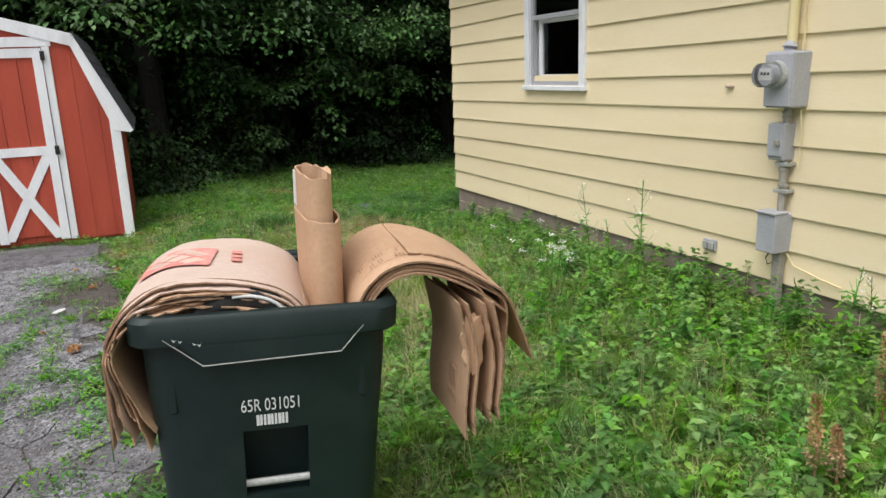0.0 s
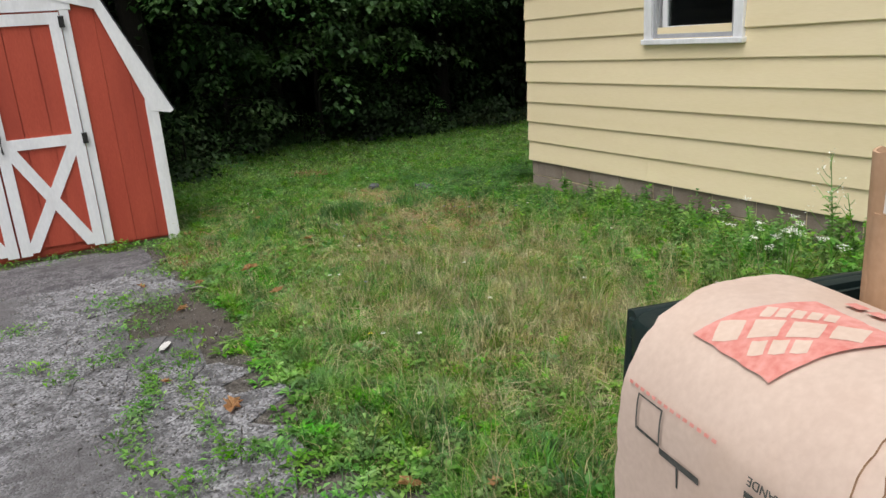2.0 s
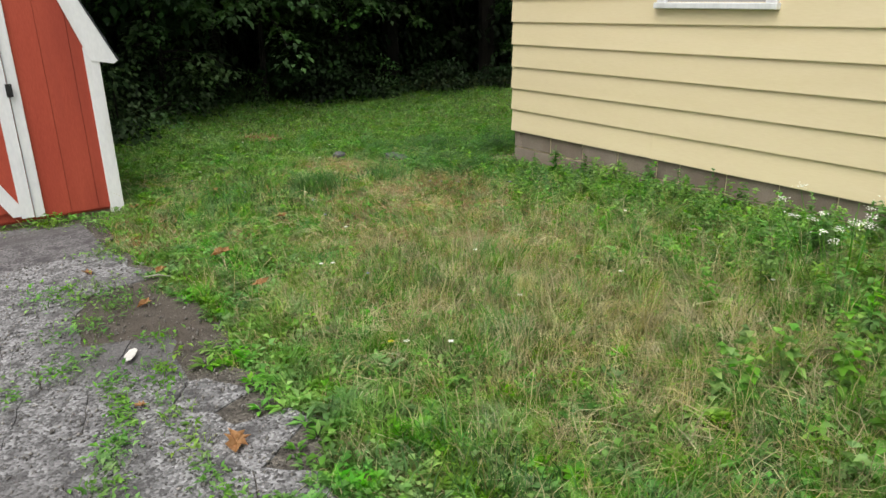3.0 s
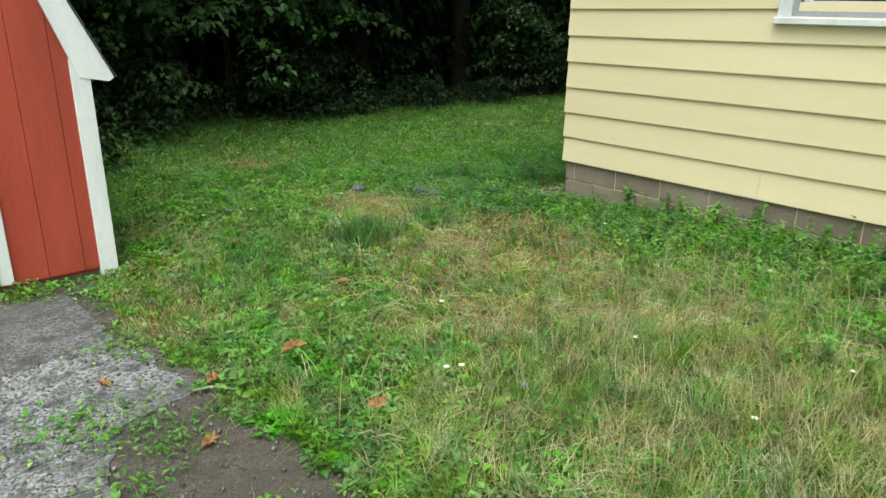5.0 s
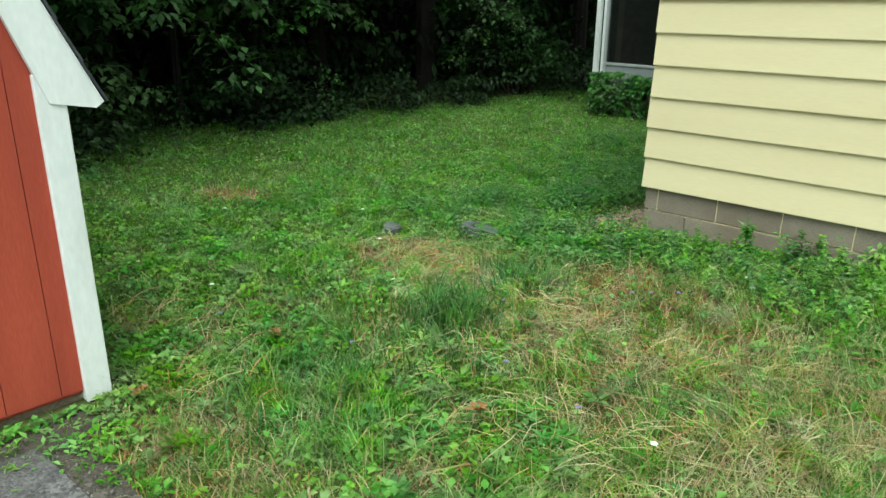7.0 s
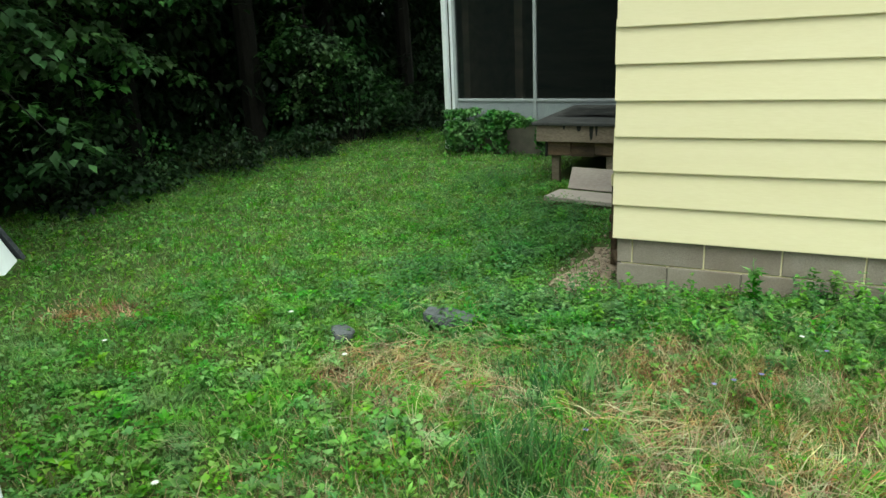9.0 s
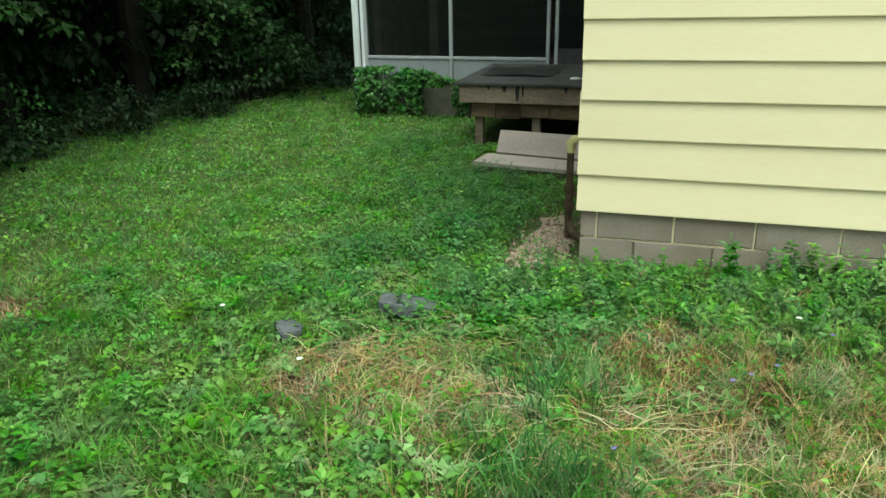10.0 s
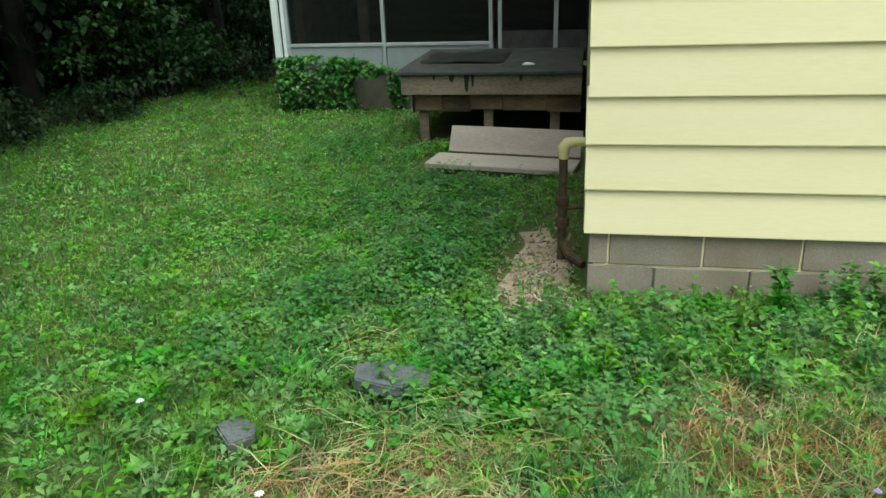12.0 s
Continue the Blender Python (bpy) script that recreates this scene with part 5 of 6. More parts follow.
def blades(x, y, h, w, lean, way=None):
    """Bent tapering blades: five points and three triangles each."""
    n = len(x)
    a = rng.uniform(0, 2 * np.pi, n)
    b = rng.uniform(0, 2 * np.pi, n) if way is None else way
    z = ground_z(x, y) - 0.01
    ux, uy = np.cos(a) * w / 2, np.sin(a) * w / 2
    lx, ly = np.cos(b) * lean * h, np.sin(b) * lean * h
    v = np.empty((n, 5, 3))
    v[:, 0], v[:, 1] = np.stack([x - ux, y - uy, z], -1), np.stack([x + ux, y + uy, z], -1)
    mx, my, mz = x + lx * 0.35, y + ly * 0.35, z + h * 0.6
    v[:, 2], v[:, 3] = np.stack([mx - ux * 0.8, my - uy * 0.8, mz], -1), np.stack([mx + ux * 0.8, my + uy * 0.8, mz], -1)
    v[:, 4] = np.stack([x + lx, y + ly, z + h * np.sqrt(np.clip(1 - 0.5 * lean ** 2, 0.15, 1))], -1)
    base = (np.arange(n) * 5)[:, None, None]
    t = np.array([[0, 1, 3], [0, 3, 2], [2, 3, 4]])[None] + base
    return v.reshape(-1, 3), t.reshape(-1, 3)


def leaves(p, yaw, pitch, length, width, fold=0.25):
    """Pointed leaves with a crease: six points, four triangles each."""
    n = len(p)
    d = np.stack([np.cos(yaw) * np.cos(pitch), np.sin(yaw) * np.cos(pitch), np.sin(pitch)], -1)
    s = np.stack([-np.sin(yaw), np.cos(yaw), np.zeros(n)], -1)
    u = np.cross(d, s)
    L, Wd = np.broadcast_to(length, n)[:, None], np.broadcast_to(width, n)[:, None]
    v = np.empty((n, 6, 3))
    v[:, 0] = p
    v[:, 1] = p + d * L * 0.45 + s * Wd / 2 + u * Wd * fold
    v[:, 2] = p + d * L * 0.45 - s * Wd / 2 + u * Wd * fold
    v[:, 3] = p + d * L * 0.5
    v[:, 4] = p + d * L - u * L * 0.12
    v[:, 5] = p + d * L * 0.8 + s * Wd * 0.05
    base = (np.arange(n) * 6)[:, None, None]
    t = np.array([[0, 3, 1], [0, 2, 3], [1, 3, 4], [3, 2, 4]])[None] + base
    return v.reshape(-1, 3), t.reshape(-1, 3)


def join(chunks):
    vs, ts, k = [], [], 0
    for v, t in chunks:
        vs.append(v)
        ts.append(t + k)
        k += len(v)
    return np.concatenate(vs), np.concatenate(ts)


ZONES = ((-0.4, 3.95, 1.2, 9.0, 4200, 1.0), (3.95, 8.0, 8.42, 9.0, 2000, 1.1), (-0.2, 8.0, 9.0, 11.5, 2600, 1.2), (-0.6, 3.0, 8.4, 9.0, 1500, 1.0), (-1.5, 12.0, 11.5, 16.0, 900, 1.9), (8.0, 12.0, 9.0, 11.5, 900, 1.6), (0.2, 4.0, -3.0, 1.2, 500, 1.4))
green, straw, rust, broad = [], [], [], []
for x0, x1, y0, y1, dens, wide in ZONES:
    n = int((x1 - x0) * (y1 - y0) * dens)
    x, y = scatter(n, x0, x1, y0, y1)
    s, r = straw_amount(x, y), rust_amount(x, y)
    pick = rng.random(len(x))
    dead = pick < s * np.interp(y, [5.8, 7.5], [0.62, 0.42])
    brown = (~dead) & (rng.random(len(x)) < 1.25 * r)
    live = ~(dead | brown) & (rng.random(len(x)) < np.interp(y, [5.5, 7.5], [0.95, 0.7]) + 0.3 * (clump(y * 0.5, x * 0.6) > 0.55))
    mow = np.where(y > 9.3, 0.7, np.interp(y, [5.8, 7.2], [1.0, 0.72]))
    c = clump(x, y)
    h = (0.04 + 0.085 * c * rng.random(len(x)) + 0.04 * rng.random(len(x))) * mow
    w = (0.0045 + 0.004 * rng.random(len(x))) * wide
    lean = rng.uniform(0.35, 1.5, len(x))
    green.append(blades(x[live], y[live], h[live], w[live], lean[live]))
    straw.append(blades(x[dead], y[dead], h[dead] * 1.25, w[dead] * 0.62, np.clip(lean[dead] + 0.1, 0, 1.4)))
    rust.append(blades(x[brown], y[brown], h[brown] * 0.8, w[brown] * 1.1, np.clip(lean[brown] + 0.15, 0, 1.45)))
    x, y = scatter(int(n * 1.35), x0, x1, y0, y1)
    keep = rng.random(len(x)) < np.clip(1.15 - straw_amount(x, y) * 1.0 - 1.7 * rust_amount(x, y), 0.1, 1) * (0.4 + 0.6 * clump(y * 0.7, x * 0.7)) * np.interp(y, [3.0, 6.5, 9.0, 11.0], [0.5, 0.85, 1.0, 0.6])
    x, y = x[keep], y[keep]
    size = (0.012 + 0.024 * rng.random(len(x)) ** 2) * (0.75 + 0.25 * wide)
    p = np.stack([x, y, ground_z(x, y) + 0.012 + 0.065 * rng.random(len(x)) * (0.4 + clump(x * 1.9, y * 1.9))], -1)
    broad.append(leaves(p, rng.uniform(0, 6.28, len(x)), rng.uniform(-0.2, 0.7, len(x)), size * 1.3, size))
tagged(raw_mesh("lawn_grass", *join(green), M_GRASS), "long unmown green lawn grass", "grass", kind="stuff")
tagged(raw_mesh("straw_grass", *join(straw), M_STRAW), "dry straw-coloured grass stalks in the lawn", "grass", kind="stuff")
tagged(raw_mesh("dead_grass", *join(rust), M_RUST), "brown patches of dead grass", "grass", kind="stuff")
tagged(raw_mesh("ground_weeds", *join(broad), M_WEED), "low broad-leaved weeds and clover in the lawn", "weeds", kind="stuff")

# flopped tufts: long blades leaning over together
for name, m, count, label, dry in (("flopped_grass", M_GRASS, 620, "long green grass flopped over in tufts", False), ("flopped_straw", M_STRAW, 330, "long dry grass flopped over in tufts", True)):
    cx, cy = scatter(count, 0.0, 3.6, 2.0, 11.5)
    if dry:
        kk = rng.random(len(cx)) < np.clip(straw_amount(cx, cy) * np.interp(cy, [5.6, 7.2], [1.4, 0.7]), 0, 1)
        cx, cy = cx[kk], cy[kk]
    per = 34
    d0 = rng.uniform(0, 6.28, len(cx)).repeat(per)
    x, y = cx.repeat(per) + rng.normal(0, 0.045, len(cx) * per), cy.repeat(per) + rng.normal(0, 0.045, len(cx) * per)
    keep = on_lawn(x, y)
    x, y, d0 = x[keep], y[keep], d0[keep]
    n = len(x)
    tagged(raw_mesh(name, *blades(x, y, rng.uniform(0.1, 0.24, n) * np.interp(y, [5.8, 7.2], [1.0, 0.7]), rng.uniform(0.004, 0.007, n) * (0.5 if dry else 0.9), rng.uniform(0.7, 1.25, n), d0 + rng.normal(0, 0.6, n)), m), label, "grass", kind="stuff")



def strands(x, y, length, way, width, rise):
    """Long fallen stalks: ribbons that arch up and come down again."""
    n = len(x)
    f = np.array([0.0, 0.3, 0.65, 1.0])
    bend = rng.normal(0, 0.35, n)[:, None] * f ** 2
    px, py = x[:, None] + length[:, None] * f * np.cos(way[:, None] + bend), y[:, None] + length[:, None] * f * np.sin(way[:, None] + bend)
    pz = ground_z(px, py) + 0.02 + rise[:, None] * np.array([0.0, 0.8, 1.0, 0.55])
    sx, sy = -np.sin(way) * width / 2, np.cos(way) * width / 2
    v = np.empty((n, 8, 3))
    v[:, 0::2] = np.stack([px - sx[:, None], py - sy[:, None], pz], -1)
    v[:, 1::2] = np.stack([px + sx[:, None], py + sy[:, None], pz + width[:, None] * 0.4], -1)
    t = np.array([[0, 1, 3], [0, 3, 2], [2, 3, 5], [2, 5, 4], [4, 5, 7], [4, 7, 6]])[None] + (np.arange(n) * 8)[:, None, None]
    return v.reshape(-1, 3), t.reshape(-1, 3)


for name, m, count, label in (("fallen_stalks", M_STRAW, 5200, "pale dry stalks fallen flat over the lawn"), ("fallen_brown_stalks", M_RUST, 5200, "brown dead stalks matted over the lawn"), ("fallen_blades", M_GRASS, 3000, "long green blades lying over the lawn")):
    x, y = scatter(count, 0.15, 3.5, 3.0, 9.6)
    k = rng.random(len(x)) < (np.clip(1.2 * rust_amount(x, y), 0, 1) if m is M_RUST else np.clip(0.25 + straw_amount(x, y) * 0.7 + rust_amount(x, y) * 0.4, 0, 1))
    x, y = x[k], y[k]
    n = len(x)
    way = 2.2 * np.sin(x * 2.3 + 1.7 * np.sin(y * 1.9)) + rng.normal(0, 0.7, n)
    tagged(raw_mesh(name, *strands(x, y, rng.uniform(0.1, 0.34, n), way, rng.uniform(0.0018, 0.0034, n), rng.uniform(0.015, 0.09, n)), m), label, "grass", kind="stuff")


def rosettes(cx, cy, radius, lift=0.02):
    """Weeds with leaves spread in a ring from one root."""
    per = 11
    n = len(cx) * per
    x, y, q = cx.repeat(per), cy.repeat(per), radius.repeat(per) * rng.uniform(0.65, 1.1, n)
    a = np.tile(np.arange(per) * 2.399, len(cx)) + rng.normal(0, 0.25, n)
    p = np.stack([x + 0.006 * np.cos(a), y + 0.006 * np.sin(a), ground_z(x, y) + lift + 0.02 * rng.random(n)], -1)
    return leaves(p, a, rng.uniform(0.05, 0.75, n), q, q * rng.uniform(0.3, 0.45, n), 0.2)


x, y = scatter(1500, 0.1, 3.8, 2.4, 10.2)
k = rng.random(len(x)) < np.clip(0.75 - 0.5 * straw_amount(x, y), 0.1, 1)
x, y = x[k], y[k]
lawn_ros = rosettes(x, y, rng.uniform(0.03, 0.075, len(x)), 0.035)
ey = 2.6 + 5.6 * rng.random(150) ** 1.7
ex_ = drive_edge(ey) + rng.normal(0.05, 0.07, 150)
tagged(raw_mesh("rosette_weeds", *join([lawn_ros, rosettes(ex_, ey, rng.uniform(0.04, 0.09, 150) * np.interp(ey, [5.5, 7], [1, 0.6]))]), M_WEED), "plantain and dandelion rosettes in the grass", "weeds", kind="stuff")

# dark creeping plants by the house corner and before the deck
carpet = []
for cx, cy, rx, ry, n in ((3.35, 8.72, 0.42, 0.3, 3600), (3.1, 8.3, 0.5, 0.25, 1800), (4.6, 9.15, 0.9, 0.4, 5200), (6.0, 9.6, 1.0, 0.55, 5200), (3.7, 9.7, 0.7, 0.35, 2200), (7.6, 10.7, 0.8, 0.4, 2200)):
    x, y = cx + rx * rng.normal(0, 0.55, n), cy + ry * rng.normal(0, 0.6, n)
    k = on_lawn(x, y)
    x, y = x[k], y[k]
    n = len(x)
    p = np.stack([x, y, ground_z(x, y) + 0.03 + 0.13 * rng.random(n) * (0.35 + clump(x * 1.4, y * 1.4))], -1)
    carpet.append(leaves(p, rng.uniform(0, 6.28, n), rng.uniform(-0.3, 0.6, n), rng.uniform(0.018, 0.042, n), rng.uniform(0.014, 0.028, n)))
tagged(raw_mesh("creeping_weeds", *join(carpet), M_IVY), "dark small-leaved creeping weeds by the house corner", "weeds", kind="stuff")

# tall seed stalks and darker tufts
x, y = scatter(7000, 0.2, 3.4, 2.2, 9.0)
k = rng.random(len(x)) < straw_amount(x, y) * np.interp(y, [5.6, 7.0], [1.3, 0.2])
x, y = x[k], y[k]
stalk = [blades(x, y, rng.uniform(0.16, 0.36, len(x)), np.full(len(x), 0.003), rng.uniform(0.1, 0.7, len(x)))]
tagged(raw_mesh("seed_stalks", *join(stalk), M_STRAW), "tall pale seed stalks leaning over the lawn", "grass", kind="stuff")
tuft_parts = []
for cx, cy, r, n, hh in ((1.56, 8.12, 0.11, 420, 0.22), (1.75, 8.3, 0.1, 160, 0.18), (2.33, 8.25, 0.12, 240, 0.2), (1.3, 8.0, 0.2, 200, 0.16), (2.95, 9.35, 0.14, 160, 0.12), (1.1, 8.5, 0.3, 300, 0.15), (0.75, 8.2, 0.25, 300, 0.17), (0.35, 4.3, 0.2, 300, 0.16), (0.5, 3.7, 0.2, 250, 0.16)):
    x, y = cx + rng.normal(0, r, n), cy + rng.normal(0, r, n)
    tuft_parts.append(blades(x, y, hh * rng.uniform(0.6, 1.1, n), rng.uniform(0.005, 0.009, n), rng.uniform(0.2, 0.9, n)))
tagged(raw_mesh("grass_tufts", *join(tuft_parts), M_IVY), "darker coarse tufts of grass", "grass", kind="stuff")


def leafy_stems(xs, ys, hs, leaf, gap, spread, stem_list, leaf_list):
    """Upright stems with leaves in whorls."""
    for x, y, h in zip(xs, ys, hs):
        z0 = float(ground_z(x, y))
        bx, by = rng.normal(0, 0.12, 2) * h
        n = max(3, int(h / gap))
        f = np.linspace(0.12, 1, n).repeat(3)
        p = np.stack([x + bx * f ** 2, y + by * f ** 2, z0 + h * f], -1)
        leaf_list.append(leaves(p, rng.uniform(0, 6.28, len(f)), rng.uniform(-0.35, 0.5, len(f)), leaf * rng.uniform(0.6, 1.2, len(f)) * (1.15 - 0.6 * f), leaf * 0.42 * spread))
        t = np.array([x, y, z0]), np.array([x + bx, y + by, z0 + h])
        w = 0.003 + 0.002 * h
        stem_list.append((np.array([t[0] + (w, 0, 0), t[0] + (-w / 2, w, 0), t[0] + (-w / 2, -w, 0), t[1]]), np.array([[0, 1, 3], [1, 2, 3], [2, 0, 3]])))


stems, lv = [], []
n = 620
y = rng.uniform(0.5, 8.3, n)
x = 3.9 - np.abs(rng.normal(0, 0.55, n)) * np.where(y < 5.5, 1.5, 0.8)
k = (x > 1.4) & (bare_dirt(x, y) < 0.3)
x, y = x[k], y[k]
keepw = (y < 5.5) | (rng.random(len(x)) < 0.75)
x, y = x[keepw], y[keepw]
tall = rng.uniform(0.12, 0.34, len(x)) * np.where(y > 4.8, 0.55, 1.0)
leafy_stems(x[y < 6.6], y[y < 6.6], tall[y < 6.6], 0.085, 0.035, 1.0, stems, lv)
low_lv = []
leafy_stems(x[y >= 6.6], y[y >= 6.6], tall[y >= 6.6], 0.045, 0.02, 1.2, stems, low_lv)
n = 150
leafy_stems(np.clip(rng.normal(3.4, 0.3, n), 2.6, 3.85), rng.uniform(6.8, 8.35, n), rng.uniform(0.05, 0.15, n), 0.04, 0.018, 1.3, stems, low_lv)
tagged(raw_mesh("small_weeds", *join(low_lv), M_IVY), "low dark small-leaved weeds at the foot of the wall", "weeds", kind="stuff")
n = 160
x, y = rng.uniform(1.2, 3.3, n), rng.uniform(1.0, 4.2, n)
leafy_stems(x, y, rng.uniform(0.12, 0.3, n), 0.09, 0.035, 1.1, stems, lv)
n = 90
x, y = rng.normal(3.42, 0.2, n), rng.normal(8.62, 0.3, n)
leafy_stems(x, y, rng.uniform(0.07, 0.17, n), 0.055, 0.025, 1.1, stems, lv)
for cx, cy, rad, top, n in ((3.42, 7.62, 0.25, 0.3, 20), (3.55, 7.0, 0.3, 0.36, 46), (3.5, 6.4, 0.32, 0.38, 46), (3.1, 7.0, 0.3, 0.24, 34), (3.45, 5.7, 0.35, 0.42, 50), (3.0, 5.9, 0.3, 0.28, 34), (3.3, 5.0, 0.4, 0.42, 50), (2.6, 6.6, 0.22, 0.2, 20), (3.2, 7.85, 0.22, 0.2, 20), (2.7, 5.2, 0.35, 0.24, 30)):
    x, y = np.clip(rng.normal(cx, rad * 0.8, n), 1.5, 3.84), rng.normal(cy, rad * 0.9, n)
    leafy_stems(x, y, 0.6 * top * rng.uniform(0.45, 1.15, n), 0.07, 0.026, 0.8, stems, lv)
tagged(raw_mesh("wall_weeds", *join(lv), M_WEED), "dense leafy weeds growing along the footing", "weeds", kind="stuff")
tagged(raw_mesh("weed_stems", *join(stems), M_WEED), "green weed stems along the house", "weeds", kind="stuff")


def tall_weed(x, y, h, seed, bloom):
    r = np.random.default_rng(seed)
    z0 = float(ground_z(x, y))
    t = thing("tall_weed", Matrix.Translation((x, y, z0)), "tall thin branching weed with small pale blooms by the wall" if bloom else "tall leafy green weed by the house wall", "weed", "tall weeds")
    b = bmesh.new()
    top = Vector((0.06 * r.normal(), 0.06 * r.normal(), h))
    tube(b, [(0, 0, -0.02), top * 0.5 + Vector((0.02, 0, 0)), top], [0.006, 0.005, 0.002], 5)
    lp, fl = [], []
    for k in range(10):
        f = 0.45 + 0.055 * k
        a = r.uniform(0, 6.28)
        s = top * f
        e = s + Vector((math.cos(a), math.sin(a), 1.1)) * (0.2 * h * (1.15 - f))
        tube(b, [s, (s + e) / 2 + Vector((0, 0, -0.01)), e], [0.003, 0.002, 0.0012], 4)
        fl += [np.array(e) + r.normal(0, 0.018, 3) for _ in range(5)]
    part("stem", b, M_WEED, t)
    f = r.uniform(0.1, 0.75, 46)
    p = np.stack([top.x * f, top.y * f, h * f], -1)
    raw_mesh("leaves", *leaves(p, r.uniform(0, 6.28, 46), r.uniform(-0.2, 0.6, 46), 0.085 * r.uniform(0.5, 1.1, 46), np.full(46, 0.03)), M_WEED, t)
    if bloom:
        fl = np.array(fl)
        tagged(raw_mesh("bloom", *leaves(fl, r.uniform(0, 6.28, len(fl)), r.uniform(0, 1, len(fl)), np.full(len(fl), 0.014), np.full(len(fl), 0.012)), M_PETAL, t), kind="stuff")
    return t


for i, (x, y, h, bl) in enumerate(((3.0, 4.2, 0.86, True), (3.25, 4.05, 0.9, True), (3.1, 4.1, 0.6, False), (3.6, 2.75, 0.55, False), (3.65, 2.6, 0.5, True), (3.75, 3.1, 0.35, False), (3.72, 7.55, 0.3, False), (3.75, 6.9, 0.28, False))):
    tall_weed(x, y, h, 100 + i, bl)

DOCKS = ((2.36, 1.85, 0.42), (3.02, 2.05, 0.5), (2.42, 1.8, 0.3))


# a rust-coloured dock spike
def dock(x, y, h, seed):
    r = np.random.default_rng(seed)
    t = thing("dock_plant", Matrix.Translation((x, y, float(ground_z(x, y)))), "rust-brown seeding dock spike in the weeds", "weed", "dock plants")
    part("stem", tube(bmesh.new(), [(0, 0, 0), (0.01, 0.01, h * 0.6), (0.0, 0.02, h)], [0.005, 0.004, 0.002], 5), M_RUST, t)
    n = 420
    f = r.uniform(0.35, 1.0, n)
    a = r.uniform(0, 6.28, n)
    q = 0.04 * (1.1 - f) + 0.01
    p = np.stack([np.cos(a) * q * r.random(n), np.sin(a) * q * r.random(n) + 0.02 * f, h * f], -1)
    tagged(raw_mesh("seed", *leaves(p, a, r.uniform(-0.5, 0.8, n), np.full(n, 0.014), np.full(n, 0.011)), M_RUST, t), kind="stuff")


for i, (x, y, h) in enumerate(DOCKS):
    dock(x, y, h, 300 + i)

# yarrow: flat white heads
yarrow = thing("yarrow", Matrix.Translation((2.75, 4.35, float(ground_z(2.75, 4.35)))), "clump of white flat-headed wild flowers near the wall", "flowers")
heads = []
for k in range(16):
    dx, dy, h = rng.normal(0, 0.14), rng.normal(0, 0.22), rng.uniform(0.32, 0.52)
    part("stem", tube(bmesh.new(), [(dx * 0.4, dy * 0.4, 0), (dx, dy, h)], [0.003, 0.002], 4), M_WEED, yarrow)
    q = rng.normal(0, 1, (26, 3)) * (0.016, 0.016, 0.006) + (dx, dy, h + 0.06 * rng.normal())
    heads.append(leaves(q, rng.uniform(0, 6.28, 26), rng.uniform(0.2, 0.8, 26), np.full(26, 0.011), np.full(26, 0.009)))
tagged(raw_mesh("flower_head", *join(heads), M_PETAL, yarrow), kind="stuff")

# scattered small flowers
for name, m, pts, label in (("daisy", M_PETAL, ((0.735, 6.341), (0.794, 6.31), (0.76, 5.1), (0.6, 5.22), (2.973, 6.03), (2.64, 9.95), (1.35, 5.3), (1.2, 6.9), (2.0, 5.2), (2.5, 4.6), (1.6, 6.0), (3.1, 7.3), (1.9, 10.6), (2.2, 9.3), (1.0, 9.3)), "small white daisy in the grass"), ("dandelion", M_PETAL_YELLOW, ((0.54, 5.26),), "yellow dandelion bloom in the grass"), ("violet_flower", M_PETAL_VIOLET, ((2.45, 7.55), (2.55, 7.45), (2.38, 7.62), (1.2, 7.2), (1.0, 8.2), (1.8, 8.0), (2.9, 7.2), (1.3, 7.6), (0.8, 8.9), (0.85, 6.0)), "small violet-blue flower in the grass")):
    for i, (x, y) in enumerate(pts):
        t = thing(name, Matrix.Translation((x, y, float(ground_z(x, y)))), label, "flower", name + "s in the lawn")
        hh = 0.1 if name != "violet_flower" else 0.12
        part("stem", tube(bmesh.new(), [(0, 0, 0), (0.005, 0, hh)], 0.0016, 4), M_WEED, t)
        a = np.linspace(0, 6.28, 10)[:-1]
        s = 0.013 if name == "violet_flower" else 0.017
        raw_mesh("petals", *leaves(np.tile([0.005, 0, hh], (9, 1)), a, np.full(9, 0.25), np.full(9, s), np.full(9, s * 0.6)), m, t)


# ---- ivy and dirt by the porch ----
n = 4200
f = rng.random(n)
py = 10.55 + 1.6 * f
top = 0.13 - 0.12 * np.abs(f - 0.75) - 0.18 * np.clip(0.35 - f, 0, 1) * 2
pz = -0.5 + (top + 0.5) * rng.random(n) ** 0.7
keepv = ~((f < 0.42) & (f > 0.12) & (pz < -0.1)) & (np.sin(py * 9 + 2 * np.sin(pz * 7)) * np.sin(pz * 8 + 1.5 * np.sin(py * 5)) > -0.72)
bulge = (0.3 + 0.12 * np.sin(py * 7)) * np.sqrt(np.clip(1 - ((pz + 0.15) / 0.45) ** 2, 0.05, 1))
p = np.stack([PORCH_X + 0.02 - bulge * rng.random(n) ** 0.4, py, pz], -1)[keepv]
ivy = thing("ivy", Matrix(), "green ivy climbing over the porch base", "ivy")
raw_mesh("foliage", *leaves(p, rng.normal(math.pi, 0.9, len(p)), rng.uniform(-0.9, 0.2, len(p)), rng.uniform(0.045, 0.08, len(p)), rng.uniform(0.045, 0.07, len(p))), M_IVY, ivy)
